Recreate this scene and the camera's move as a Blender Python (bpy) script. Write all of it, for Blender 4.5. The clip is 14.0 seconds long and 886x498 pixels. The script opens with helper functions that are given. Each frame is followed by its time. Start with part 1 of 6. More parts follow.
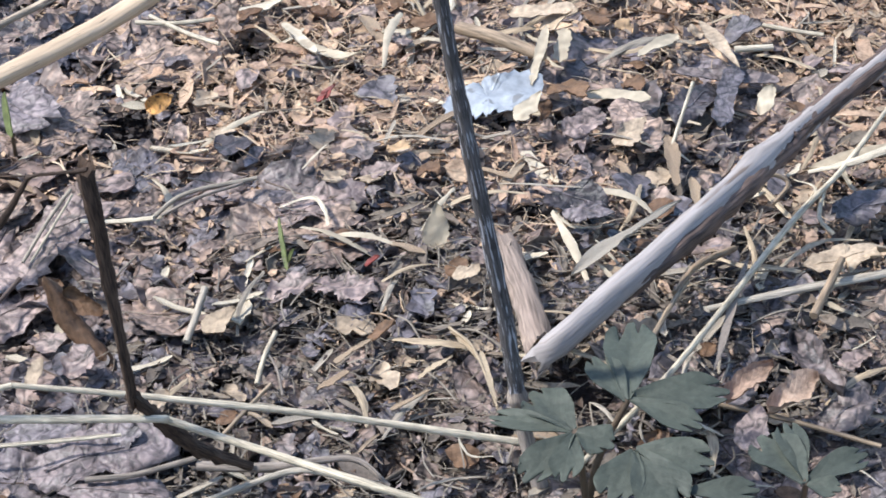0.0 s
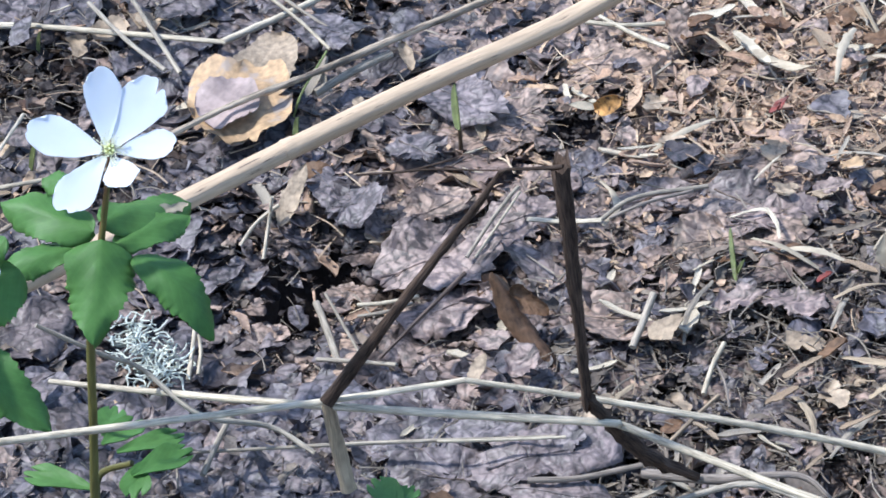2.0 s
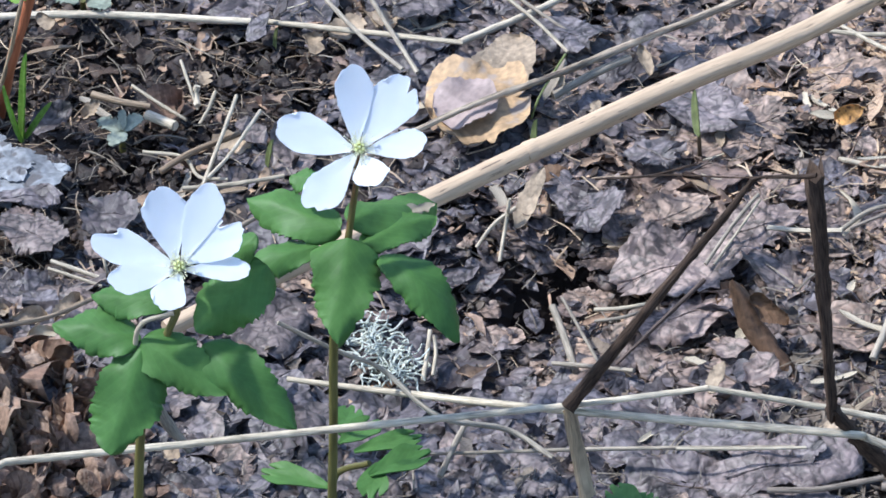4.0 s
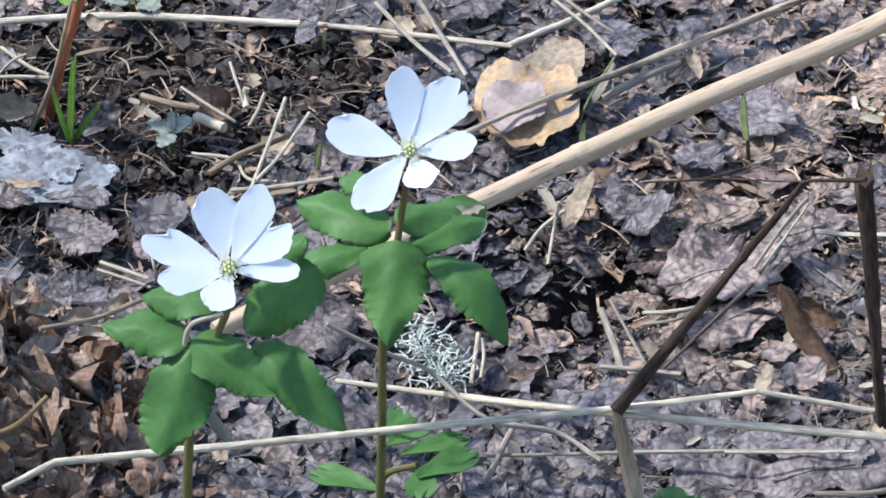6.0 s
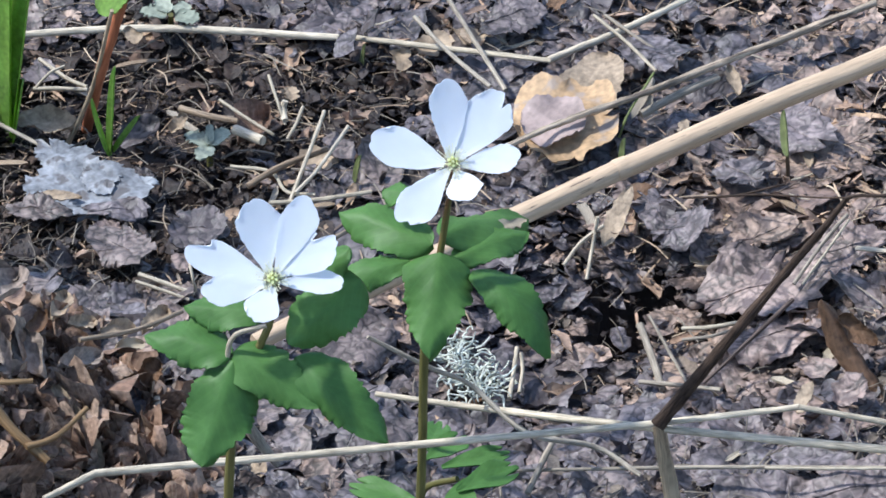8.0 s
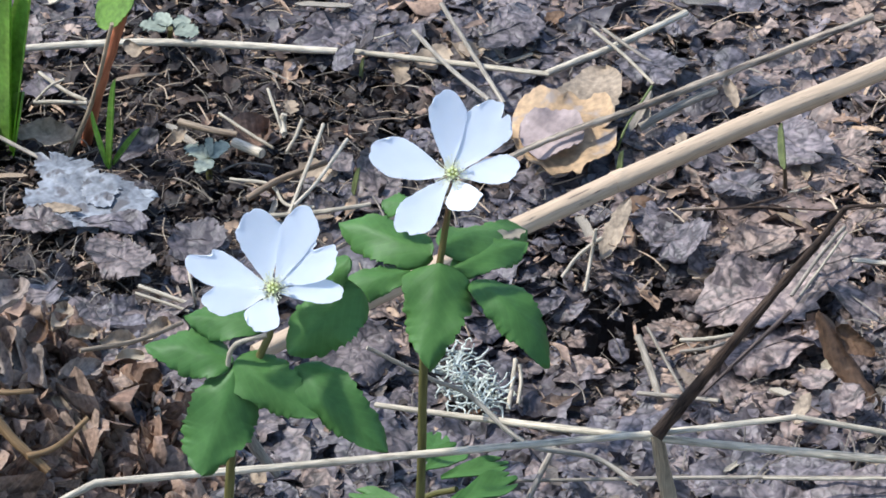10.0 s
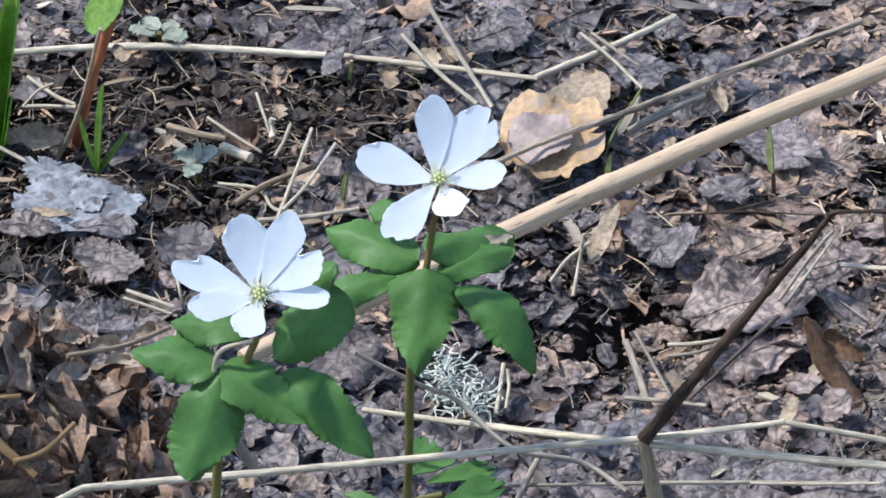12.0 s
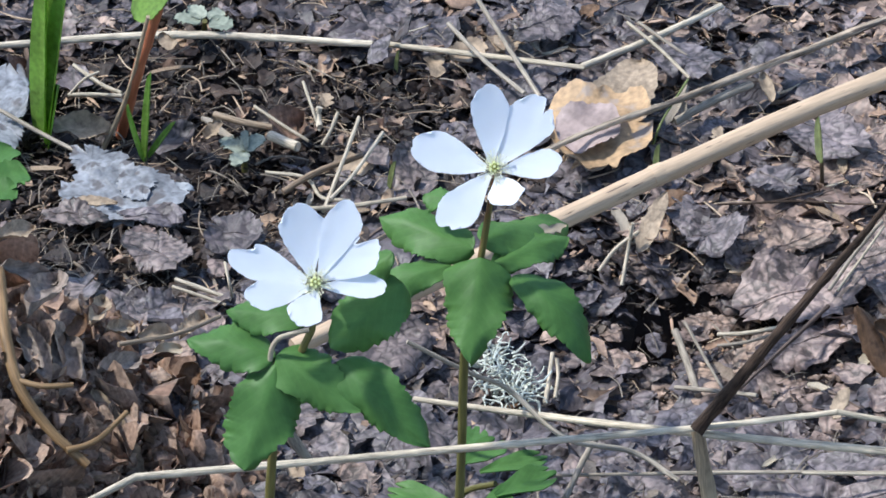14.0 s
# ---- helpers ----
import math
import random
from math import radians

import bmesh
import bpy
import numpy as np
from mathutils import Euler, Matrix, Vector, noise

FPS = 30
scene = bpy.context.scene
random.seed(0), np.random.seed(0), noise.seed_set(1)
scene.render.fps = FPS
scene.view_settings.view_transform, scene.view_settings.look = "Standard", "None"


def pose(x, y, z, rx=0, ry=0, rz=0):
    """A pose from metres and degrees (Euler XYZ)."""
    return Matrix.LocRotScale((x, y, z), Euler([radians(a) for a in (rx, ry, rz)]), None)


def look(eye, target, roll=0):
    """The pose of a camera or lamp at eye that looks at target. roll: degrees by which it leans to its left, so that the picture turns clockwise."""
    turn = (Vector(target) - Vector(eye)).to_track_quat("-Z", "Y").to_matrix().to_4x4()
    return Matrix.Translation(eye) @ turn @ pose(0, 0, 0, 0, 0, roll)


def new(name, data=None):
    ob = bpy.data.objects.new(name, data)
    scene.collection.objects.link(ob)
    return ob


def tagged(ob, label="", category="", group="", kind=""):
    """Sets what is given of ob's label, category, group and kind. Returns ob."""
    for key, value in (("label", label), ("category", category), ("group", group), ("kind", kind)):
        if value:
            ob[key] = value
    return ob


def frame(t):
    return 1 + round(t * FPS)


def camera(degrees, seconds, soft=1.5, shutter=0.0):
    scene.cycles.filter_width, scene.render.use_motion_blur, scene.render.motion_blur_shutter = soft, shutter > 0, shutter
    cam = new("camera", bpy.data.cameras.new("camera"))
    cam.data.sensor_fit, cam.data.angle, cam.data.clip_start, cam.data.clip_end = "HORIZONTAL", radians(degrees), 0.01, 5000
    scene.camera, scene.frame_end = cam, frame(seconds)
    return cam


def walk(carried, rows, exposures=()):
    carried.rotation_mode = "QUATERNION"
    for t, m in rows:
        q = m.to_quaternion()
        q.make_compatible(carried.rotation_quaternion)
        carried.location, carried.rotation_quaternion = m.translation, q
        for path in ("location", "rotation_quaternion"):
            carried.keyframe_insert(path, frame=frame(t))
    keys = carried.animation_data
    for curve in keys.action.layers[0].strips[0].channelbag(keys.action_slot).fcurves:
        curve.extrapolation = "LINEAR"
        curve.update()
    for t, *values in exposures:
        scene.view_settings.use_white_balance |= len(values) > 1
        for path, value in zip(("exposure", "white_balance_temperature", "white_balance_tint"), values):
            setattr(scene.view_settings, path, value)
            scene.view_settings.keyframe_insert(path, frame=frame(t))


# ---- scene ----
# camera: a long lens held low over the forest floor
cam = camera(10.0, 14.0, 1.7, 0.1)
ROWS = [
    (0, -0.01474, -1.02244, 0.73079, -0.5876, -35.5081, -3.3291),
    (0.5, -0.02661, -1.01994, 0.73007, 0.3911, -35.4401, -2.7027),
    (1, -0.03981, -1.01732, 0.72472, 1.4456, -35.2742, -2.3241),
    (1.5, -0.05114, -1.01456, 0.72238, 2.2773, -35.2114, -2.1338),
    (2, -0.05779, -1.01126, 0.72209, 3.1850, -35.1942, -2.0389),
    (2.5, -0.06757, -1.00894, 0.71922, 3.9569, -35.1414, -1.9400),
    (3, -0.07230, -1.00702, 0.71980, 4.6573, -35.1195, -1.9185),
    (3.5, -0.07606, -1.00714, 0.71955, 5.0904, -35.1105, -1.9355),
    (6, -0.07921, -1.00871, 0.71921, 5.9456, -35.0127, -2.0615),
    (6.5, -0.07784, -1.00723, 0.71861, 6.0648, -34.9819, -2.0436),
    (7, -0.08024, -1.00554, 0.71830, 6.1567, -34.9422, -2.0438),
    (7.5, -0.08498, -1.00771, 0.71653, 6.0882, -34.8355, -1.8514),
    (8, -0.08625, -1.00914, 0.71676, 6.0829, -34.7554, -1.7682),
    (10.5, -0.08694, -1.01516, 0.71650, 5.9770, -34.4475, -1.7096),
    (11, -0.08579, -1.01470, 0.71681, 5.9740, -34.4685, -1.7087),
    (11.5, -0.08131, -1.01477, 0.71760, 6.0538, -34.4446, -1.8135),
    (12, -0.08426, -1.01371, 0.71761, 5.9789, -34.4792, -1.7099),
    (12.5, -0.08882, -1.01207, 0.71630, 6.0036, -34.5187, -1.7239),
    (13, -0.08911, -1.01307, 0.71600, 6.0082, -34.5316, -1.7407),
    (13.5, -0.09181, -1.01308, 0.71750, 6.0174, -34.5662, -1.6849),
    (14, -0.09567, -1.01356, 0.71716, 6.0227, -34.6040, -1.6407),
]
walk(cam, [(t, pose(x, y, z, 90 + pitch, 0, yaw) @ pose(0, 0, 0, 0, 0, roll)) for t, x, y, z, yaw, pitch, roll in ROWS], [(0, 0.98, 6040, 9), (0.5, 0.98, 5990, 9), (1.5, 0.95, 5680, 8), (3.0, 0.88, 5620, 8), (3.5, 0.85, 5660, 8), (6, 0.83, 5820, 8), (7.5, 0.80, 5850, 8), (10.5, 0.74, 5930, 8), (14, 0.72, 5960, 8)])

# world, sun and exposure
SUN_ELEVATION, SUN_AZIMUTH = radians(55), radians(-85)  # azimuth from +y towards +x
world = bpy.data.worlds.new("world")
scene.world = world
world.use_nodes = True
sky = world.node_tree.nodes.new("ShaderNodeTexSky")
sky.sky_type, sky.sun_disc = "NISHITA", False
sky.sun_elevation, sky.sun_rotation = SUN_ELEVATION, SUN_AZIMUTH
background = world.node_tree.nodes["Background"]
background.inputs["Strength"].default_value = 0.15
world.node_tree.links.new(sky.outputs[0], background.inputs[0])
sun = new("sun", bpy.data.lights.new("sun", "SUN"))
sun.data.energy, sun.data.angle, sun.data.color = 3.0, radians(3.0), (1.0, 0.955, 0.89)
toward = Vector((math.sin(SUN_AZIMUTH) * math.cos(SUN_ELEVATION), math.cos(SUN_AZIMUTH) * math.cos(SUN_ELEVATION), math.sin(SUN_ELEVATION)))
sun.matrix_world = look(toward * 30, (0, 0, 0))

rng = np.random.default_rng(7)


# ---- materials ----
def material(name, colours, rough=0.7, scale=400.0, by="object", bump=0.3, stain=0.35, stretch=(1, 1, 1), sheen=0.3, through_light=0.0, spots=None, fibre=False, veins=0.0, creased=0.0):
    """A surface whose base colour is picked per piece from a ramp, with grain, blotches and fine relief."""
    mat = bpy.data.materials.new(name)
    mat.use_nodes = True
    nodes, links = mat.node_tree.nodes, mat.node_tree.links
    shader = nodes["Principled BSDF"]
    if by == "island":
        pick = nodes.new("ShaderNodeNewGeometry").outputs["Random Per Island"]
    else:
        pick = nodes.new("ShaderNodeObjectInfo").outputs["Random"]
    ramp = nodes.new("ShaderNodeValToRGB")
    ramp.color_ramp.interpolation = "LINEAR"
    steps = ramp.color_ramp.elements
    while len(steps) < len(colours):
        steps.new(0.5)
    for k, colour in enumerate(colours):
        steps[k].position = k / max(1, len(colours) - 1)
        steps[k].color = (*colour, 1)
    links.new(pick, ramp.inputs[0])
    where = nodes.new("ShaderNodeTexCoord")
    mapping = nodes.new("ShaderNodeMapping")
    mapping.inputs["Scale"].default_value = stretch
    links.new(where.outputs["UV" if fibre else "Object"], mapping.inputs["Vector"])
    if fibre:
        mapping.inputs["Scale"].default_value = (0.15, 1.9, 1)
    coarse, fine = nodes.new("ShaderNodeTexNoise"), nodes.new("ShaderNodeTexNoise")
    for tex, size, detail in ((coarse, scale * 0.35, 4), (fine, scale * 2.2, 6)):
        tex.inputs["Scale"].default_value, tex.inputs["Detail"].default_value = size, detail
        links.new(mapping.outputs[0], tex.inputs["Vector"])
    both = nodes.new("ShaderNodeMath")
    both.operation = "ADD"
    links.new(coarse.outputs[0], both.inputs[0])
    links.new(fine.outputs[0], both.inputs[1])
    spread = nodes.new("ShaderNodeMapRange")
    spread.inputs["From Min"].default_value, spread.inputs["From Max"].default_value = 0.7, 1.3
    spread.inputs["To Min"].default_value, spread.inputs["To Max"].default_value = 1 - stain * 1.3, 1 + stain
    grain = both.outputs[0]
    if veins:
        split, lines = nodes.new("ShaderNodeSeparateXYZ"), []
        links.new(where.outputs["UV"], split.inputs[0])

        def maths(kind, a, b=0.0):
            node = nodes.new("ShaderNodeMath")
            node.operation = kind
            for socket, value in zip(node.inputs, (a, b)):
                if isinstance(value, float):
                    socket.default_value = value
                else:
                    links.new(value, socket)
            return node.outputs[0]

        off = maths("ABSOLUTE", split.outputs[1])
        slant = maths("SUBTRACT", split.outputs[0], maths("MULTIPLY", off, 0.42))
        ribs = maths("POWER", maths("ABSOLUTE", maths("SINE", maths("MULTIPLY", slant, 24.0))), 14.0)
        midrib = maths("SUBTRACT", 1.0, maths("MINIMUM", maths("MULTIPLY", off, 16.0), 1.0))
        vein = maths("MULTIPLY", maths("MAXIMUM", ribs, midrib), veins)
        grain = maths("ADD", both.outputs[0], vein)
    if creased:
        net, cut, add = nodes.new("ShaderNodeTexVoronoi"), nodes.new("ShaderNodeMapRange"), nodes.new("ShaderNodeMath")
        net.feature, add.operation = "DISTANCE_TO_EDGE", "ADD"
        net.inputs["Scale"].default_value = scale * 1.3
        bent, warp = nodes.new("ShaderNodeMix"), nodes.new("ShaderNodeTexNoise")
        bent.data_type, bent.blend_type = "RGBA", "LINEAR_LIGHT"
        bent.inputs[0].default_value, warp.inputs["Scale"].default_value = 0.004, 140
        links.new(where.outputs["Object"], warp.inputs["Vector"])
        links.new(where.outputs["Object"], bent.inputs[6])
        links.new(warp.outputs["Color"], bent.inputs[7])
        links.new(bent.outputs[2], net.inputs["Vector"])
        cut.inputs["From Max"].default_value, cut.inputs["To Min"].default_value, cut.inputs["To Max"].default_value = 0.22, -creased, creased * 0.35
        links.new(net.outputs[0], cut.inputs["Value"])
        links.new(grain, add.inputs[0])
        links.new(cut.outputs[0], add.inputs[1])
        grain = add.outputs[0]
    tint = nodes.new("ShaderNodeMix")
    tint.data_type, tint.blend_type = "RGBA", "MULTIPLY"
    tint.inputs[0].default_value = 1.0
    links.new(grain, spread.inputs["Value"])
    links.new(ramp.outputs[0], tint.inputs[6])
    links.new(spread.outputs[0], tint.inputs[7])
    colour_out = tint.outputs[2]
    if spots:
        dot = nodes.new("ShaderNodeTexNoise")
        dot.inputs["Scale"].default_value, dot.inputs["Detail"].default_value = spots[1], 3
        links.new((mapping.outputs[0] if fibre else where.outputs["Object"]), dot.inputs["Vector"])
        cut = nodes.new("ShaderNodeMapRange")
        cut.inputs["From Min"].default_value, cut.inputs["From Max"].default_value = spots[2], spots[2] + 0.06
        links.new(dot.outputs[0], cut.inputs["Value"])
        over = nodes.new("ShaderNodeMix")
        over.data_type = "RGBA"
        links.new(cut.outputs[0], over.inputs[0])
        links.new(colour_out, over.inputs[6])
        over.inputs[7].default_value = (*spots[0], 1)
        colour_out = over.outputs[2]
    links.new(colour_out, shader.inputs["Base Color"])
    shader.inputs["Roughness"].default_value = rough
    shader.inputs["Specular IOR Level"].default_value = sheen
    relief = nodes.new("ShaderNodeBump")
    relief.inputs["Strength"].default_value, relief.inputs["Distance"].default_value = bump, 0.0006
    links.new(grain, relief.inputs["Height"])
    links.new(relief.outputs[0], shader.inputs["Normal"])
    if through_light:
        lit = nodes.new("ShaderNodeBsdfTranslucent")
        links.new(colour_out, lit.inputs["Color"])
        mix = nodes.new("ShaderNodeMixShader")
        mix.inputs[0].default_value = through_light
        links.new(shader.outputs[0], mix.inputs[1])
        links.new(lit.outputs[0], mix.inputs[2])
        links.new(mix.outputs[0], nodes["Material Output"].inputs["Surface"])
    return mat


# WARM and MAUVE put sunlit and shaded ground into the leaf colours
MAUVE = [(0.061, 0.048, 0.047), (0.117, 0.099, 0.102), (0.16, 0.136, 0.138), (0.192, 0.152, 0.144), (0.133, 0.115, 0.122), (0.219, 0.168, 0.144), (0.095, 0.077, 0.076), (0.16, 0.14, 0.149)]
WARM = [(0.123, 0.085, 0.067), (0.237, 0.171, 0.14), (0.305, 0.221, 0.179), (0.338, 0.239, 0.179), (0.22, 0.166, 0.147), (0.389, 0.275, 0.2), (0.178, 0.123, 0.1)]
# rotted leaf; the same darks also paint shade on the left and in hollows
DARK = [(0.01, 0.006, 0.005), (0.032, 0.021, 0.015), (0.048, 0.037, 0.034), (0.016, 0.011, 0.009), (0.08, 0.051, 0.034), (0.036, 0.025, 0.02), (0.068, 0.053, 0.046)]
BROWN = [(0.16, 0.102, 0.073), (0.264, 0.164, 0.114), (0.346, 0.254, 0.19), (0.353, 0.229, 0.159), (0.217, 0.139, 0.098), (0.323, 0.22, 0.161), (0.4, 0.288, 0.211)]
# tan chips brightened and warmed to carry the sun patch in their colour
SUNLIT_CHIP = [(0.284, 0.191, 0.13), (0.39, 0.263, 0.173), (0.464, 0.322, 0.204), (0.345, 0.231, 0.158), (0.504, 0.363, 0.238), (0.404, 0.258, 0.168), (0.335, 0.231, 0.166), (0.374, 0.256, 0.186)]
GREY_CHIP = [(0.118, 0.094, 0.074), (0.151, 0.121, 0.094), (0.189, 0.151, 0.113), (0.129, 0.103, 0.082), (0.217, 0.175, 0.131), (0.162, 0.122, 0.092), (0.139, 0.116, 0.096)]
soil_mat = material("soil", [(0.030, 0.022, 0.017)] * 2, 0.9, 350, bump=1.0, stain=0.6, sheen=0.1)


def mat_down_leaves():
    """Rotted leaves pressed into the soil: cells of leaf size, each with its own brown."""
    nodes, links = soil_mat.node_tree.nodes, soil_mat.node_tree.links
    where = nodes.new("ShaderNodeTexCoord")
    warp, mixed = nodes.new("ShaderNodeTexNoise"), nodes.new("ShaderNodeMix")
    warp.inputs["Scale"].default_value = 45
    mixed.data_type, mixed.blend_type = "RGBA", "LINEAR_LIGHT"
    mixed.inputs[0].default_value = 0.012
    links.new(where.outputs["Object"], warp.inputs["Vector"])
    links.new(where.outputs["Object"], mixed.inputs[6])
    links.new(warp.outputs["Color"], mixed.inputs[7])
    cells, ramp, split = nodes.new("ShaderNodeTexVoronoi"), nodes.new("ShaderNodeValToRGB"), nodes.new("ShaderNodeSeparateXYZ")
    cells.inputs["Scale"].default_value = 42
    links.new(mixed.outputs[2], cells.inputs["Vector"])
    links.new(cells.outputs["Color"], split.inputs[0])
    tones = [(0.018, 0.013, 0.010), (0.055, 0.043, 0.040), (0.115, 0.092, 0.088), (0.040, 0.030, 0.025), (0.145, 0.108, 0.088), (0.075, 0.062, 0.062)]
    while len(ramp.color_ramp.elements) < len(tones):
        ramp.color_ramp.elements.new(0.5)
    for k, tone in enumerate(tones):
        ramp.color_ramp.elements[k].position = k / (len(tones) - 1)
        ramp.color_ramp.elements[k].color = (*tone, 1)
    links.new(split.outputs[0], ramp.inputs[0])
    shader = nodes["Principled BSDF"]
    grain = shader.inputs["Base Color"].links[0].from_socket
    over = nodes.new("ShaderNodeMix")
    over.data_type = "RGBA"
    over.inputs[0].default_value = 0.7
    links.new(grain, over.inputs[6])
    links.new(ramp.outputs[0], over.inputs[7])
    links.new(over.outputs[2], shader.inputs["Base Color"])


mat_down_leaves()
leaf_mat = material("dead_leaf", MAUVE, 0.5, 230, "object", 0.7, 0.62, sheen=0.5, through_light=0.06, veins=0.07, creased=0.22, spots=((0.08, 0.064, 0.062), 160, 0.58))
litter_mat = material("leaf_litter", MAUVE, 0.5, 230, "island", 0.7, 0.62, sheen=0.5, through_light=0.06, veins=0.07, creased=0.22, spots=((0.08, 0.064, 0.062), 160, 0.58))
warm_leaf_mat = material("sunlit_warm_leaf", WARM, 0.55, 230, "object", 0.7, 0.62, sheen=0.45, through_light=0.08, veins=0.07, creased=0.22, spots=((0.13, 0.094, 0.078), 160, 0.58))
warm_litter_mat = material("sunlit_warm_litter", WARM, 0.55, 230, "island", 0.7, 0.62, sheen=0.45, through_light=0.08, veins=0.07, creased=0.22, spots=((0.13, 0.094, 0.078), 160, 0.58))
brown_mat = material("curled_leaf", BROWN, 0.65, 330, "object", 0.8, 0.45, sheen=0.3, through_light=0.12, veins=0.1)
brown_litter_mat = material("curled_litter", BROWN, 0.65, 330, "island", 0.8, 0.45, sheen=0.3, through_light=0.12, veins=0.1)
dark_litter_mat = material("dark_litter", DARK, 0.6, 330, "island", 0.8, 0.45, sheen=0.35, veins=0.08)
grey_chip_mat = material("grey_chips", GREY_CHIP, 0.75, 500, "island", 0.4, 0.35, sheen=0.25)
fibre_mat = material("straw_fibre", [(0.28, 0.195, 0.13), (0.40, 0.295, 0.195), (0.35, 0.255, 0.17), (0.48, 0.375, 0.255), (0.31, 0.21, 0.14)], 0.7, 500, "island", 0.3, 0.3, sheen=0.3)
grey_fibre_mat = material("grey_fibre", [(0.15, 0.12, 0.09), (0.235, 0.195, 0.148), (0.20, 0.165, 0.125), (0.29, 0.245, 0.19)], 0.7, 500, "island", 0.3, 0.3, sheen=0.3)
chip_mat = material("wood_chips", SUNLIT_CHIP, 0.75, 500, "island", 0.4, 0.35, sheen=0.25)
straw_mat = material("pale_straw", [(0.51, 0.425, 0.30), (0.61, 0.52, 0.385)], 0.6, 700, "object", 0.35, 0.5, sheen=0.35, spots=((0.22, 0.17, 0.12), 700, 0.66), fibre=True)
cream_mat = material("cream_grass", [(0.42, 0.34, 0.235), (0.56, 0.47, 0.34)], 0.65, 170, "object", 0.4, 0.22, sheen=0.3, through_light=0.1, spots=((0.36, 0.29, 0.205), 90, 0.60))
long_twig_mat = material("pale_twig", [(0.40, 0.315, 0.225)] * 2, 0.65, 420, "object", 0.8, 0.7, sheen=0.3, spots=((0.14, 0.105, 0.08), 340, 0.565), fibre=True)
brown_standing_mat = material("dark_curled_leaf", [(0.120, 0.068, 0.038)] * 2, 0.6, 260, "object", 0.6, 0.5, sheen=0.35, through_light=0.12, veins=0.06)
shoot_mat = material("dull_shoot", [(0.215, 0.245, 0.09), (0.24, 0.265, 0.11)], 0.5, 300, "object", 0.2, 0.3, sheen=0.35, through_light=0.3)
mauve_scrap_mat = material("mauve_scrap", [(0.33, 0.25, 0.22)] * 2, 0.6, 200, "object", 0.4, 0.3, sheen=0.35, veins=0.04)
grey_straw_mat = material("weathered_straw", [(0.31, 0.258, 0.195), (0.43, 0.365, 0.28)], 0.65, 700, "object", 0.35, 0.5, sheen=0.3, fibre=True)
reed_mat = material("reed", [(0.56, 0.405, 0.265)] * 2, 0.5, 420, "object", 0.3, 0.2, sheen=0.4, spots=((0.11, 0.075, 0.055), 620, 0.635), fibre=True)
twig_mat = material("grey_twig", [(0.26, 0.21, 0.165), (0.34, 0.28, 0.23)], 0.75, 500, "object", 0.5, 0.55, fibre=True)
dark_stem_mat = material("dark_dead_stem", [(0.072, 0.047, 0.033)] * 2, 0.75, 700, "object", 0.8, 0.75, sheen=0.2, fibre=True)
black_stem_mat = material("blackened_stem", [(0.088, 0.078, 0.073)] * 2, 0.6, 700, "object", 0.8, 0.6, sheen=0.2, spots=((0.36, 0.345, 0.35), 900, 0.56), fibre=True)
splinter_mat = material("broken_wood", [(0.29, 0.215, 0.165)] * 2, 0.7, 350, "object", 0.5, 0.6, sheen=0.3, fibre=True)
wood_mat = material("weathered_wood", [(0.335, 0.293, 0.268)] * 2, 0.7, 300, "object", 0.4, 0.24, sheen=0.25, spots=((0.20, 0.15, 0.12), 200, 0.60), fibre=True)
green_mat = material("green_leaf", [(0.088, 0.200, 0.048), (0.112, 0.236, 0.058)], 0.5, 220, "object", 0.15, 0.13, sheen=0.3, through_light=0.34, veins=0.14)
# green leaf toned down to grey-green: the shade is in the colour
shaded_green_mat = material("shaded_green_leaf", [(0.066, 0.072, 0.055), (0.078, 0.085, 0.064)], 0.55, 300, "object", 0.4, 0.2, sheen=0.2, through_light=0.1, veins=0.07)
grass_mat = material("grass_blade", [(0.25, 0.42, 0.075), (0.30, 0.48, 0.09)], 0.45, 300, "object", 0.2, 0.3, sheen=0.4, through_light=0.45)
silver_mat = material("silvery_leaf", [(0.22, 0.245, 0.185), (0.28, 0.30, 0.23)], 0.7, 400, "object", 0.3, 0.3, sheen=0.3)
petal_mat = material("white_petal", [(0.91, 0.925, 0.955)] * 2, 0.7, 150, "object", 0.05, 0.015, sheen=0.15, through_light=0.46, veins=0.02)
stamen_mat = material("cream_stamen", [(0.92, 0.91, 0.74)] * 2, 0.6, 500, "object", 0.2, 0.1, through_light=0.4)
pistil_mat = material("green_pistil", [(0.80, 0.82, 0.45)] * 2, 0.6, 500, "object", 0.2, 0.15, through_light=0.3)
stalk_mat = material("flower_stalk", [(0.13, 0.12, 0.035), (0.16, 0.14, 0.04)], 0.5, 400, "object", 0.25, 0.3, sheen=0.35, spots=((0.16, 0.055, 0.03), 120, 0.56), fibre=True)
dark_stalk_mat = material("brown_stalk", [(0.11, 0.075, 0.045)] * 2, 0.5, 300, "object", 0.25, 0.3, sheen=0.35, fibre=True)
red_stalk_mat = material("red_stalk", [(0.46, 0.15, 0.065)] * 2, 0.5, 300, "object", 0.25, 0.3, sheen=0.4, fibre=True)
orange_leaf_mat = material("ochre_leaf", [(0.46, 0.305, 0.165), (0.50, 0.33, 0.185)], 0.6, 250, "object", 0.4, 0.35, sheen=0.35, through_light=0.12, veins=0.05, spots=((0.40, 0.31, 0.24), 120, 0.56))
pink_mat = material("pinkish_leaf", [(0.245, 0.178, 0.152), (0.285, 0.212, 0.178)], 0.55, 230, "object", 0.7, 0.6, sheen=0.45, veins=0.06, creased=0.22, spots=((0.13, 0.095, 0.088), 160, 0.57))
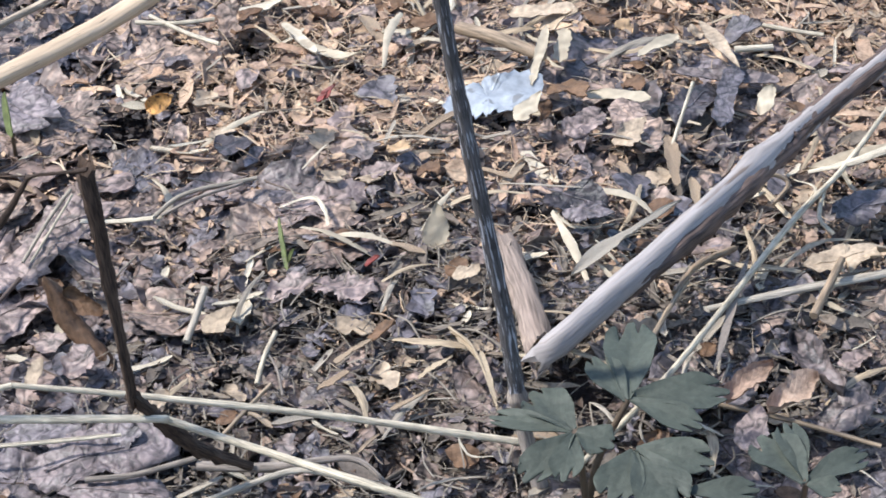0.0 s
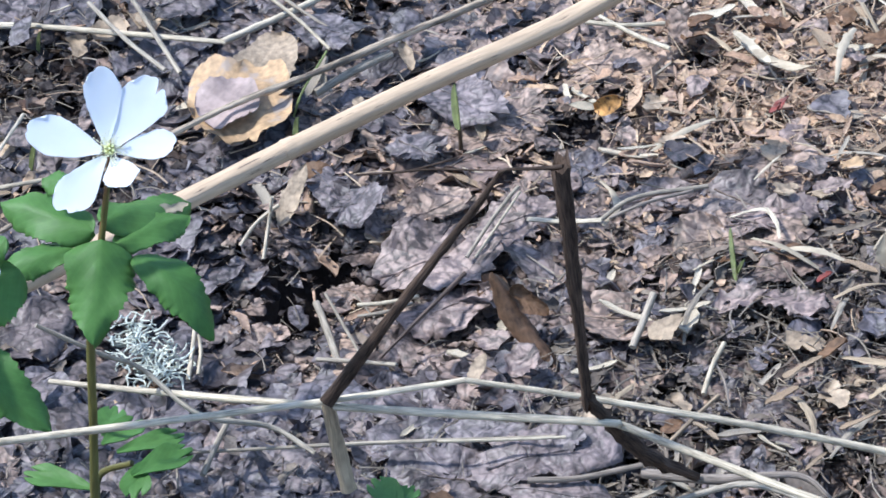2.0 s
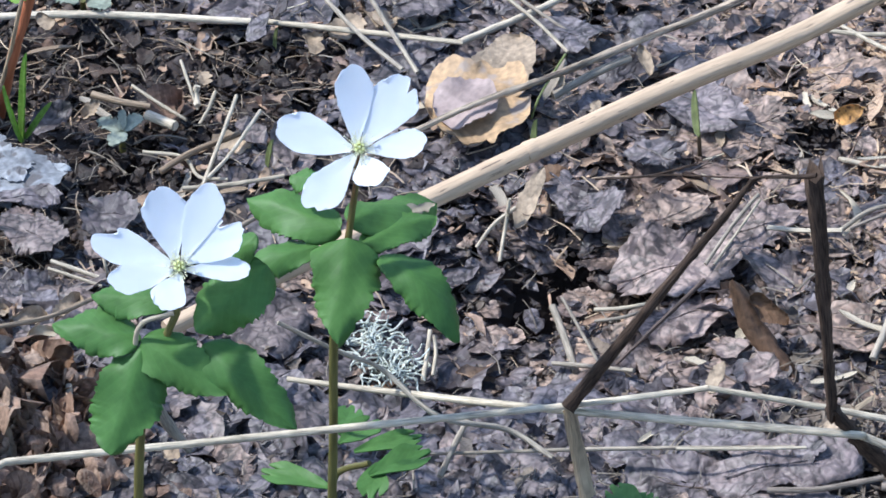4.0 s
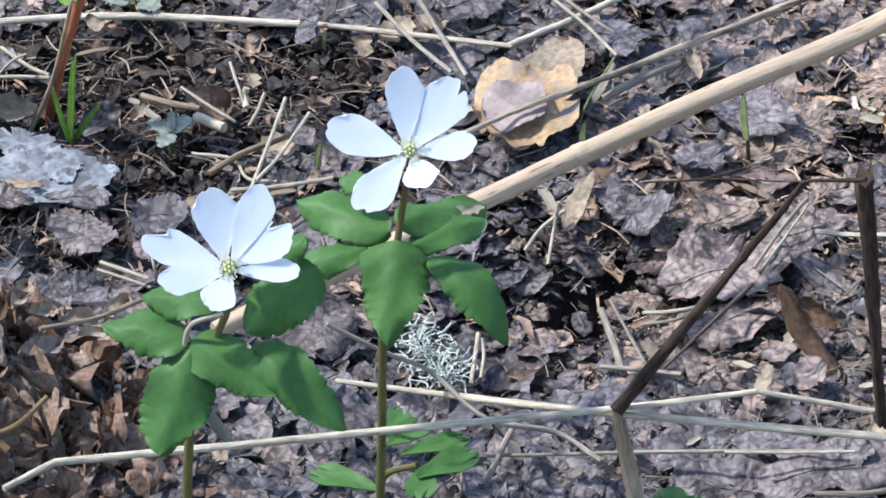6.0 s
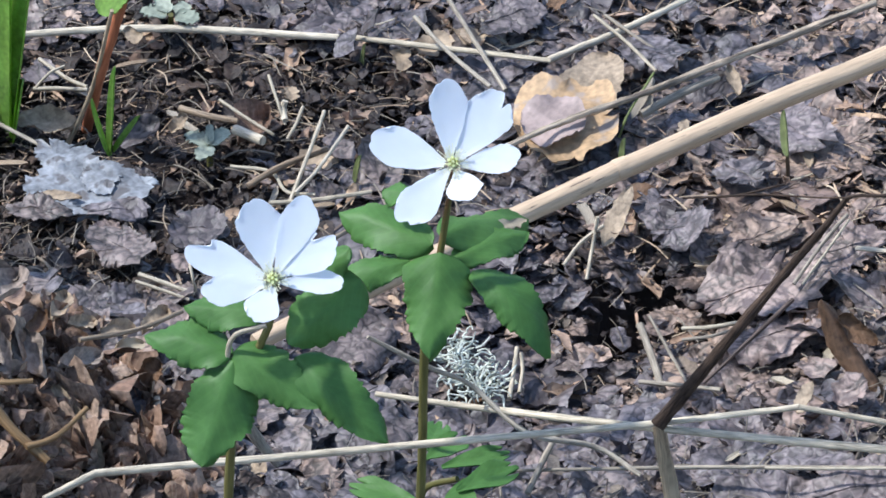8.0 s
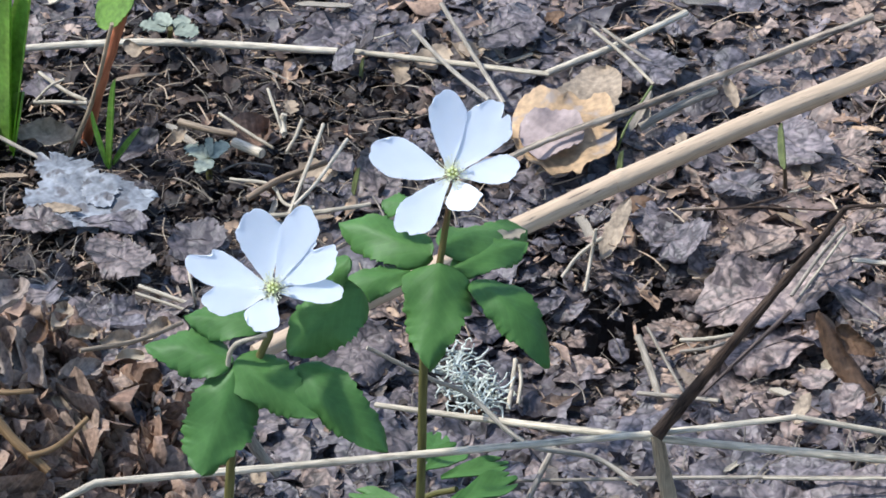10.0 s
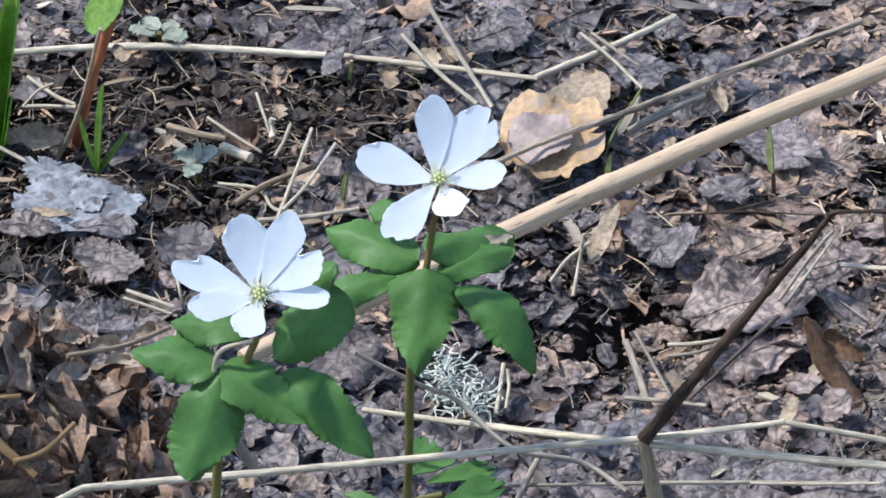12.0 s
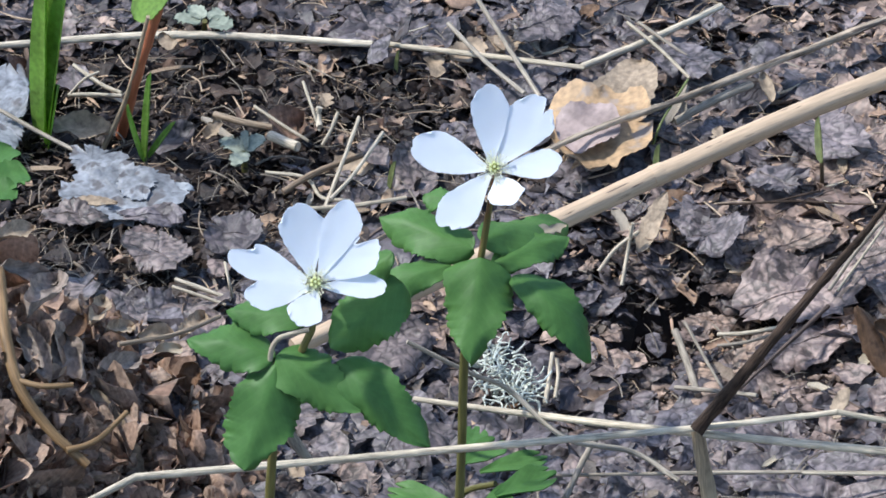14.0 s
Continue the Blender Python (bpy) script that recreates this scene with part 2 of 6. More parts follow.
mauve_leaf_mat = material("mauve_leaf", [(0.195, 0.152, 0.142), (0.225, 0.175, 0.16)], 0.5, 230, "object", 0.7, 0.55, sheen=0.45, veins=0.06, creased=0.2, spots=((0.10, 0.08, 0.076), 160, 0.58))
tan_mat = material("tan_leaf", [(0.34, 0.255, 0.17), (0.42, 0.32, 0.22)], 0.6, 330, "object", 0.6, 0.4, sheen=0.3, through_light=0.1, veins=0.06)
bark_mat = material("white_bark", [(0.225, 0.23, 0.24), (0.255, 0.26, 0.272)], 0.5, 210, "object", 0.5, 0.5, sheen=0.45, spots=((0.11, 0.10, 0.098), 150, 0.575), creased=0.06)
peeled_bark_mat = material("peeled_birch_bark", [(0.33, 0.345, 0.36)] * 2, 0.5, 150, "object", 0.3, 0.3, sheen=0.45, spots=((0.20, 0.20, 0.20), 200, 0.60))
rust_leaf_mat = material("rust_brown_leaf", [(0.16, 0.088, 0.048), (0.19, 0.11, 0.06)], 0.6, 330, "object", 0.8, 0.4, sheen=0.35, through_light=0.2, veins=0.06)
lichen_mat = material("pale_lichen", [(0.60, 0.61, 0.51), (0.57, 0.61, 0.55)], 0.8, 600, "island", 0.3, 0.2, sheen=0.2)
heap_leaf_mat = material("pale_curled_leaf", [(0.27, 0.215, 0.175), (0.34, 0.27, 0.22)], 0.65, 260, "object", 0.7, 0.5, sheen=0.3, through_light=0.12, veins=0.08)
heap_vine_mat = material("golden_vine", [(0.27, 0.165, 0.075)] * 2, 0.6, 350, "object", 0.45, 0.5, sheen=0.3, fibre=True)
dark_bark_mat = material("brown_bark", [(0.13, 0.085, 0.065)] * 2, 0.65, 400, "object", 0.8, 0.7, sheen=0.4, fibre=True)
rib_mat = material("leaf_rib", [(0.16, 0.115, 0.09), (0.24, 0.175, 0.135)], 0.6, 500, "object", 0.3, 0.4, sheen=0.3, fibre=True)
tan_strip_mat = material("tan_grass", [(0.40, 0.30, 0.19), (0.48, 0.37, 0.24)], 0.6, 600, "object", 0.4, 0.5, sheen=0.35, fibre=True)
vine_mat = material("tan_vine", [(0.29, 0.205, 0.13), (0.38, 0.285, 0.19)], 0.6, 400, "object", 0.4, 0.6, fibre=True)
bud_mat = material("orange_bud", [(0.56, 0.30, 0.10)] * 2, 0.5, 400, "object", 0.4, 0.5, sheen=0.4, through_light=0.2, spots=((0.10, 0.05, 0.03), 500, 0.58))
red_mat = material("red_bud", [(0.16, 0.03, 0.022)] * 2, 0.5, 400, "object", 0.3, 0.4, sheen=0.3)


# ---- shape helpers ----
def bell(x, y, cx, cy, sx, sy):
    return math.exp(-((x - cx) / sx) ** 2 - ((y - cy) / sy) ** 2)


def ground_at(x, y):
    """The height of the forest floor's large swells."""
    return (-0.022 * bell(x, y, -0.17, -0.02, 0.06, 0.045) + 0.050 * bell(x, y, -0.315, -0.10, 0.05, 0.06) + 0.012 * bell(x, y, -0.02, 0.02, 0.08, 0.07)
            + 0.014 * bell(x, y, 0.03, -0.06, 0.05, 0.05) - 0.008 * bell(x, y, -0.30, 0.07, 0.07, 0.05))


def mesh_of(name, verts, faces, uv, mat, smooth=True):
    data = bpy.data.meshes.new(name)
    data.from_pydata(np.asarray(verts).tolist(), [], faces)
    if uv is not None:
        corner = np.empty(len(data.loops), np.int32)
        data.loops.foreach_get("vertex_index", corner)
        data.uv_layers.new(name="UVMap").data.foreach_set("uv", np.asarray(uv, np.float32)[corner].ravel())
    data.materials.append(mat)
    if smooth:
        data.polygons.foreach_set("use_smooth", [True] * len(data.polygons))
        data.set_sharp_from_angle(angle=radians(70))
    data.update()
    return data


def thing(name, label, category, group="", at=(0, 0, 0)):
    ob = tagged(new(name), label, category, group)
    ob.location = at
    return ob


def part(name, shape, mat, parent, label="", smooth=True):
    ob = new(name, mesh_of(name, *shape, mat, smooth))
    ob.parent = parent
    ob.matrix_parent_inverse = Matrix.Translation(-parent.matrix_basis.translation) if parent.parent is None else Matrix()
    return tagged(ob, label)


def solo(name, shape, mat, label, category, group="", kind="", smooth=True):
    """A thing that is one mesh, with its origin at its own middle."""
    verts = np.asarray(shape[0], float)
    middle = verts.mean(0)
    ob = new(name, mesh_of(name, verts - middle, shape[1], shape[2], mat, smooth))
    ob.location = middle
    return tagged(ob, label, category, group, kind)


def curve_through(points, per=6):
    """Points of a smooth line through the given ones."""
    p = np.asarray(points, float)
    if len(p) == 2:
        return p[0] + (p[1] - p[0]) * np.linspace(0, 1, per + 1)[:, None]
    ends = np.vstack([2 * p[0] - p[1], p, 2 * p[-1] - p[-2]])
    out = []
    for k in range(1, len(ends) - 2):
        a, b, c, d = ends[k - 1 : k + 3]
        for s in np.linspace(0, 1, per, endpoint=False):
            out.append(0.5 * (2 * b + (c - a) * s + (2 * a - 5 * b + 4 * c - d) * s**2 + (3 * b - a - 3 * c + d) * s**3))
    return np.array(out + [p[-1]])


def tube(points, radii, sides=9, per=6, rough=0.06, ridges=0, flat=1.0, seed=1, smooth_line=True, nodes=(), jag=0.0):
    """A stem along points; radii at even steps. nodes: shares of its length at which it swells. jag: broken ends."""
    local = np.random.default_rng(seed)
    line = curve_through(points, per) if smooth_line else np.concatenate([np.asarray(a) + (np.asarray(b) - a) * np.linspace(0, 1, per, endpoint=False)[:, None] for a, b in zip(np.asarray(points)[:-1], np.asarray(points)[1:])] + [np.asarray(points)[-1:]])
    n = len(line)
    share = np.linspace(0, 1, n)
    radius = np.interp(share, np.linspace(0, 1, len(radii)), radii)
    for at in nodes:
        radius = radius * (1 + 0.28 * np.exp(-((share - at) * n / 1.1) ** 2))
    tangent = np.gradient(line, axis=0)
    tangent /= np.linalg.norm(tangent, axis=1)[:, None] + 1e-12
    side = np.cross(tangent, (0.13, 0.21, 0.97))
    side /= np.linalg.norm(side, axis=1)[:, None]
    above = np.cross(side, tangent)
    angles = np.linspace(0, 2 * np.pi, sides, endpoint=False)
    lobes = 1 + 0.10 * np.cos(angles * ridges + seed) if ridges else np.ones(sides)
    verts = []
    for k in range(n):
        around = radius[k] * lobes * (1 + rough * local.standard_normal(sides))
        slide = jag * radius[k] * local.standard_normal(sides) if k in (0, n - 1) else np.zeros(sides)
        verts.append(line[k] + side[k] * (np.cos(angles) * around)[:, None] + above[k] * (np.sin(angles) * around * flat)[:, None] + tangent[k] * slide[:, None])
    verts = np.concatenate(verts)
    faces = [(k * sides + j, k * sides + (j + 1) % sides, (k + 1) * sides + (j + 1) % sides, (k + 1) * sides + j) for k in range(n - 1) for j in range(sides)]
    faces += [tuple(range(sides))[::-1], tuple((n - 1) * sides + j for j in range(sides))]
    run = np.r_[0, np.cumsum(np.linalg.norm(np.diff(line, axis=0), axis=1))]
    uv = np.stack([np.repeat(run, sides), np.tile(np.minimum(angles, 2 * np.pi - angles), n) * np.mean(radius)], -1)
    return verts, faces, uv


def outline(kind, u, teeth, depth):
    """Half width of a leaf at the share u of its length, 0 to 1. kind: a name, or two powers that set how early and how bluntly it is widest."""
    if isinstance(kind, tuple):
        a, b = kind
        w = np.clip(u, 0, 1) ** a * np.clip(1 - u, 0, 1) ** b / ((a / (a + b)) ** a * (b / (a + b)) ** b)
        return w + 1e-3
    if kind == "spoon":
        w = 0.16 + 0.84 * np.sin(np.pi / 2 * np.clip(u / 0.70, 0, 1)) ** 1.15 - 0.26 * np.clip((u - 0.64) / 0.36, 0, 1) ** 1.8
    elif kind == "lobed":
        w = np.sin(np.pi * np.clip(u, 0, 1) ** 0.72) ** 0.62 * (1 - 0.34 * np.exp(-((u - 0.66) / 0.035) ** 2) - 0.16 * np.exp(-((u - 0.84) / 0.03) ** 2))
    elif kind == "lance":
        w = np.sin(np.pi * u**0.9) ** 0.9
    elif kind == "round":
        w = np.sqrt(np.clip(1 - (2 * u - 1) ** 2, 0, 1))
    elif kind == "strip":
        w = np.clip(np.minimum(u, 1 - u) * 9, 0.25, 1)
    else:
        w = np.sin(np.pi * np.clip(u, 0, 1) ** 0.72) ** 0.75
    return w * (1 - depth * ((u * teeth) % 1.0)) + 1e-3


def blade(p0, p1, width, normal=(0, 0, 1), kind="ovate", bend=0.0, cup=0.0, crumple=0.0, teeth=0, depth=0.0, thick=0.00022, nu=12, nv=6, seed=1, fold=0.0, wave=0.0, skew=0.0, notch=0.0, sag=0.0, rag=0.0, notches=()):
    """A leaf or petal from its base p0 to its tip p1. bend: rise of its middle, cup: rise of its edges, fold: along the midrib, sag: droop of the tip, by share of size."""
    p0, p1 = np.asarray(p0, float), np.asarray(p1, float)
    local = np.random.default_rng(seed)
    along = p1 - p0
    length = np.linalg.norm(along)
    along = along / length
    normal = np.asarray(normal, float) - np.dot(normal, along) * along
    normal /= np.linalg.norm(normal)
    side = np.cross(along, normal)
    u, v = np.meshgrid(np.linspace(0, 1, nu + 1), np.linspace(-1, 1, nv + 1), indexing="ij")
    half = width / 2 * outline(kind, u, teeth, 0)
    uneven = u + 0.35 / max(teeth, 1) * np.sin(u * 11 + seed)
    tooth = 1 - depth * (1 - ((uneven * max(teeth, 1)) % 1.0)) * np.abs(v) ** 3 * np.clip(u * 2.5 - 0.4, 0, 1) if teeth else 1.0
    if rag:
        for side_of in (-1, 1):
            edge = sum(local.normal(0, 1) * np.sin(f * u * 3.1 + local.uniform(0, 6.28)) / f**0.6 for f in (1, 2, 3, 5, 8, 13)) + 0.22 * local.standard_normal(nu + 1)[:, None]
            half = half * np.where(v * side_of > 0, np.clip(1 + rag * edge * np.abs(v) ** 1.5, 0.25, 1.6), 1)
    ragged = 1 + notch * local.standard_normal(u.shape) * np.abs(v) ** 2
    x = u * length + skew * width * np.abs(v) * u * 0.5
    y = half * v * tooth * ragged
    z = bend * length * 4 * u * (1 - u) + cup * width * v**2 + fold * width * np.abs(v) * outline(kind, u, 0, 0) - sag * length * u**2
    z = z + wave * width * np.sin(u * 9 + seed) * v * np.abs(v)
    if crumple:
        for f in (1.6, 3.4, 6.5):
            a, b, c, d = local.uniform(0, 6.28, 4)
            t = local.uniform(-1, 1, 2)
            z = z + crumple * width / f * (np.sin(f * (2.6 * u + t[0] * v) + a) * np.cos(f * (t[1] * u + 1.3 * v) + b))
    if kind == "spoon":
        x = x - 0.42 * width * (1 - np.sqrt(1 - 0.985 * v**2)) * u**6
    for at, deep, wide in notches:
        x = x - length * deep * u ** min(8.0, 0.9 / deep) * np.exp(-((v - at) / wide) ** 2)
    verts = p0 + x[..., None] * along + y[..., None] * side + z[..., None] * normal
    top = verts.reshape(-1, 3)
    low = top - normal * thick
    m, size = nv + 1, len(top)
    quads = [(i * m + j, i * m + j + 1, (i + 1) * m + j + 1, (i + 1) * m + j) for i in range(nu) for j in range(nv)]
    rim = [j for j in range(nv)] + [i * m + nv for i in range(nu)] + [nu * m + j for j in range(nv, 0, -1)] + [i * m for i in range(nu, 0, -1)]
    faces = [q[::-1] for q in quads] + [tuple(k + size for k in q) for q in quads]
    faces += [(a, b, b + size, a + size) for a, b in zip(rim, rim[1:] + rim[:1])]
    uv = np.stack([u.ravel(), (v * outline(kind, u, 0, 0)).ravel()], -1)
    return np.concatenate([top, low]), faces, np.concatenate([uv, uv])


def torn_leaf(seed, aspect=0.7, around=30, rings=(0.3, 0.58, 0.82, 1.0), folds=0.10, curl=0.07, crisp=0.012, cuts=2, thick=0.012, wavy=0.05):
    """A unit dead leaf along +x, pressed and torn: a jagged rim, straight tears, creases and a rim that curls here and there. Returns the shape and its height at (x, y)."""
    local = np.random.default_rng(seed)
    angle = np.linspace(0, 2 * np.pi, around, endpoint=False) + local.normal(0, 0.05, around)
    tip = 1 + 0.22 * np.clip(np.cos(angle), 0, 1) ** 6
    radius = 0.46 * tip / np.sqrt(np.cos(angle) ** 2 + (np.sin(angle) / aspect) ** 2)
    for _ in range(int(local.integers(0, cuts + 1))):
        facing, near = local.uniform(0, 6.28), local.uniform(0.16, 0.34)
        slope = np.cos(angle - facing)
        radius = np.where(slope > 0.05, np.minimum(radius, near / np.maximum(slope, 0.05) * (1 + 0.13 * local.standard_normal(around))), radius)
    wander = sum(local.normal(0, 1) * np.sin(f * angle + local.uniform(0, 6.28)) / f for f in (2, 3, 5))
    radius = radius * (1 + wavy * local.standard_normal(around) + wavy * wander + 0.5 * wavy * np.where(np.arange(around) % 2, 1, -1))
    for _ in range(int(local.integers(0, 3))):
        k = int(local.integers(0, around))
        radius[k] *= local.uniform(0.35, 0.7)
    creases = [(local.uniform(0, 6.28), local.uniform(-0.2, 0.2), local.normal(0, folds)) for _ in range(3)]
    ripples = [(local.uniform(9, 22), local.uniform(0, 6.28), local.uniform(0, 6.28), local.uniform(0.1, 0.24) * folds) for _ in range(3)]

    def height(x, y):
        z = sum(a * (np.abs(x * math.cos(w) + y * math.sin(w) - o) - 0.15) for w, o, a in creases)
        return z + sum(a * np.sin(f * (x * math.cos(w) + y * math.sin(w)) + p) for f, w, p, a in ripples)

    lift = curl * (np.sin(angle * 2 + local.uniform(0, 6.28)) + 0.7 * np.sin(angle * 3 + local.uniform(0, 6.28)))
    verts = [np.array([[0, 0, height(0.0, 0.0)]])]
    for share in rings:
        x, y = radius * share * np.cos(angle), radius * share * np.sin(angle)
        z = height(x, y) + lift * share**5 + crisp * share * local.standard_normal(around)
        verts.append(np.stack([x, y, z], -1))
    verts += [verts[-1] - (0, 0, thick), verts[0] - (0, 0, thick + 0.02)]
    verts = np.concatenate(verts)
    first = lambda r: 1 + r * around
    nxt = [(k + 1) % around for k in range(around)]
    last = len(verts) - 1
    faces = [(0, 1 + k, 1 + nxt[k]) for k in range(around)]
    for r in range(len(rings) - 1):
        a, b = first(r), first(r + 1)
        faces += [(a + k, b + k, b + nxt[k], a + nxt[k]) for k in range(around)]
    a, b = first(len(rings) - 1), first(len(rings))
    faces += [(a + k, b + k, b + nxt[k], a + nxt[k]) for k in range(around)]
    faces += [(b + nxt[k], b + k, last) for k in range(around)]
    uv = np.stack([verts[:, 0] + 0.5, verts[:, 1] * 2], -1)
    return (verts, faces, uv), height


def torn_bank(count, seed, aspects=(0.5, 0.95), **more):
    local = np.random.default_rng(seed)
    return [torn_leaf(seed * 1000 + k, local.uniform(*aspects), **more)[0] for k in range(count)]


def joined(shapes):
    verts, faces, uvs, count = [], [], [], 0
    for v, f, uv in shapes:
        verts.append(v)
        uvs.append(uv)
        faces += [tuple(k + count for k in q) for q in f]
        count += len(v)
    return np.concatenate(verts), faces, np.concatenate(uvs)


# ---- the ground ----
# small hollows between the leaves: place and radius
HOLES = [(*(-0.2621, 0.0410, -0.0045)[:2], 0.010), (*(-0.2593, 0.0530, -0.0052)[:2], 0.008), (*(-0.0520, 0.0903, 0.0037)[:2], 0.007), (*(-0.0832, 0.0552, 0.0048)[:2], 0.010), (*(-0.0731, 0.0731, 0.0043)[:2], 0.007), (*(-0.1448, 0.0141, -0.0093)[:2], 0.009), (*(-0.1402, 0.1197, 0.0001)[:2], 0.009), (*(-0.1533, 0.0109, -0.0120)[:2], 0.005), (*(-0.1472, 0.0140, -0.0098)[:2], 0.010), (*(-0.1548, 0.0089, -0.0130)[:2], 0.008),
         (*(-0.1258, 0.0057, -0.0072)[:2], 0.008), (*(-0.0192, -0.0914, 0.0045)[:2], 0.008), (*(0.0242, -0.0773, 0.0135)[:2], 0.009), (*(-0.2927, 0.1047, -0.0049)[:2], 0.008), (*(-0.2697, 0.1022, -0.0044)[:2], 0.007), (*(-0.1409, 0.1173, 0.0002)[:2], 0.008)]


def build_ground():
    """One sheet that reaches the horizon, fine where the camera looks."""
    def steps(lo, hi, fine, far):
        inner = np.arange(lo, hi, fine)
        grow = 0.02 * 1.45 ** np.arange(1, 30)
        return np.r_[(lo - grow)[::-1], inner, hi + grow] if far else inner
    xs, ys = steps(-0.42, 0.20, 0.0032, True), steps(-0.20, 0.22, 0.0032, True)
    verts = []
    for x in xs:
        for y in ys:
            z = ground_at(x, y) - 0.006
            z += 0.006 * noise.noise((x * 38, y * 38, 1.0)) + 0.0025 * noise.noise((x * 120, y * 120, 4.0))
            z -= sum(0.009 * math.exp(-((x - a) ** 2 + (y - b) ** 2) / (r * r)) for a, b, r in HOLES) if abs(x) < 0.4 else 0
            z += 0.15 * noise.noise((x * 0.2, y * 0.2, 2.0)) * min(1.0, max(0.0, (math.hypot(x, y) - 7.0) / 8.0))
            verts.append((x, y, z))
    m = len(ys)
    faces = [(i * m + j, (i + 1) * m + j, (i + 1) * m + j + 1, i * m + j + 1) for i in range(len(xs) - 1) for j in range(m - 1)]
    return tagged(new("ground", mesh_of("ground", verts, faces, None, soil_mat)), "dark damp forest soil under leaf litter", "ground", kind="structure")


build_ground()


def flake_bank(count, kinds, nu, nv, crumple, seed, cup=0.12, thick=0.012, rag=0.22):
    """A few unit leaves along +x, centred, with z up, to scatter."""
    local = np.random.default_rng(seed)
    bank = []
    for k in range(count):
        width = local.uniform(0.45, 1.0)
        bank.append(blade((-0.5, 0, 0), (0.5, 0, 0), width, (0, 0, 1), kinds[k % len(kinds)], local.uniform(-0.05, 0.09), local.normal(0, cup), crumple * local.uniform(0.4, 1.4),
                          int(local.integers(7, 13)) if k % 3 == 0 else 0, local.uniform(0.08, 0.2), thick, nu, nv, seed * 100 + k, local.normal(0, cup), 0.08, notch=0.05, rag=rag * local.uniform(0.5, 1.4), skew=local.normal(0, 0.3)))
    return bank


def scatter(name, bank, spots, mat, label, category):
    """Joins pieces from the bank at spots of (x, y, z, size, turn, tilt, roll) into one mesh of uncountable stuff."""
    verts, faces, uvs, count = [], [], [], 0
    for k, (x, y, z, size, turn, tilt, lean) in enumerate(spots):
        v, f, uv = bank[k % len(bank)]
        m = np.array((Euler((0, tilt, 0)).to_matrix() @ Euler((lean, 0, turn)).to_matrix())) * size
        verts.append(v @ m.T + (x, y, z))
        uvs.append(uv)
        faces += [tuple(q + count for q in face) for face in f]
        count += len(v)
    return tagged(new(name, mesh_of(name, np.concatenate(verts), faces, np.concatenate(uvs), mat)), label, category, kind="stuff")


def in_hole(x, y, grow=1.0, pad=0.0):
    return any((x - a) ** 2 + (y - b) ** 2 < (r * grow + pad) ** 2 for a, b, r in HOLES)


def chip_share(x, y):
    """How much of the floor is chips of straw and wood rather than leaves."""
    patch = 0.45 * noise.noise((x * 22, y * 22, 8.0))
    leafy = max(0.85 * bell(x, y, -0.045, 0.010, 0.042, 0.020), 0.62 * bell(x, y, 0.055, 0.045, 0.05, 0.042), 0.6 * bell(x, y, 0.09, -0.085, 0.035, 0.04))
    return (1 - leafy) * min(1.0, max(0.0, 1.0 / (1 + math.exp(-(x + 0.082 - 0.35 * max(0, y - 0.06)) / 0.012)) + patch * (x > -0.10)))


def dark_share(x, y):
    """The dark, rotted stretch beside the reed's far end, plus shade on the left painted as dark litter."""
    return min(1.0, max(0.0, 1.7 * bell(x, y, -0.285, 0.08, 0.075, 0.05) + 0.75 * bell(x, y, -0.315, 0.025, 0.05, 0.03) + 0.75 * bell(x, y, -0.300, 0.002, 0.045, 0.024) + 0.45 * bell(x, y, -0.115, -0.085, 0.035, 0.035) + 0.5 * bell(x, y, *(-0.0095, -0.0203, 0.0124)[:2], 0.03, 0.025) + 0.5 * noise.noise((x * 30, y * 30, 3.0))))


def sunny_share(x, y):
    """How many of the leaves are dry and pinkish-tan, sunlight put into their colour, rather than mauve."""
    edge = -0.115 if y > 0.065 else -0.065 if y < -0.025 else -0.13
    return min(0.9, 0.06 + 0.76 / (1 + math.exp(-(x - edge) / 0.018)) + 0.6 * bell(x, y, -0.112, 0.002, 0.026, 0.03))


def mound_share(x, y):
    return min(1.0, max(0.0, 2.7 * bell(x, y, -0.322, -0.105, 0.068, 0.061) - 0.35))


def strand_bank(count, seed):
    local = np.random.default_rng(seed)
    bank = []
    for k in range(count):
        bow, kink = local.normal(0, 0.05), local.normal(0, 0.03)
        line = [(-0.5, 0, 0), (-0.17, bow * 0.8, 0.05), (0.17, bow, 0.06 + kink), (0.5, 0, 0)]
        bank.append(tube(line, [local.uniform(0.009, 0.022)] * 2, sides=4, per=2, rough=0.1, seed=k, flat=local.uniform(0.4, 1)))
    return bank


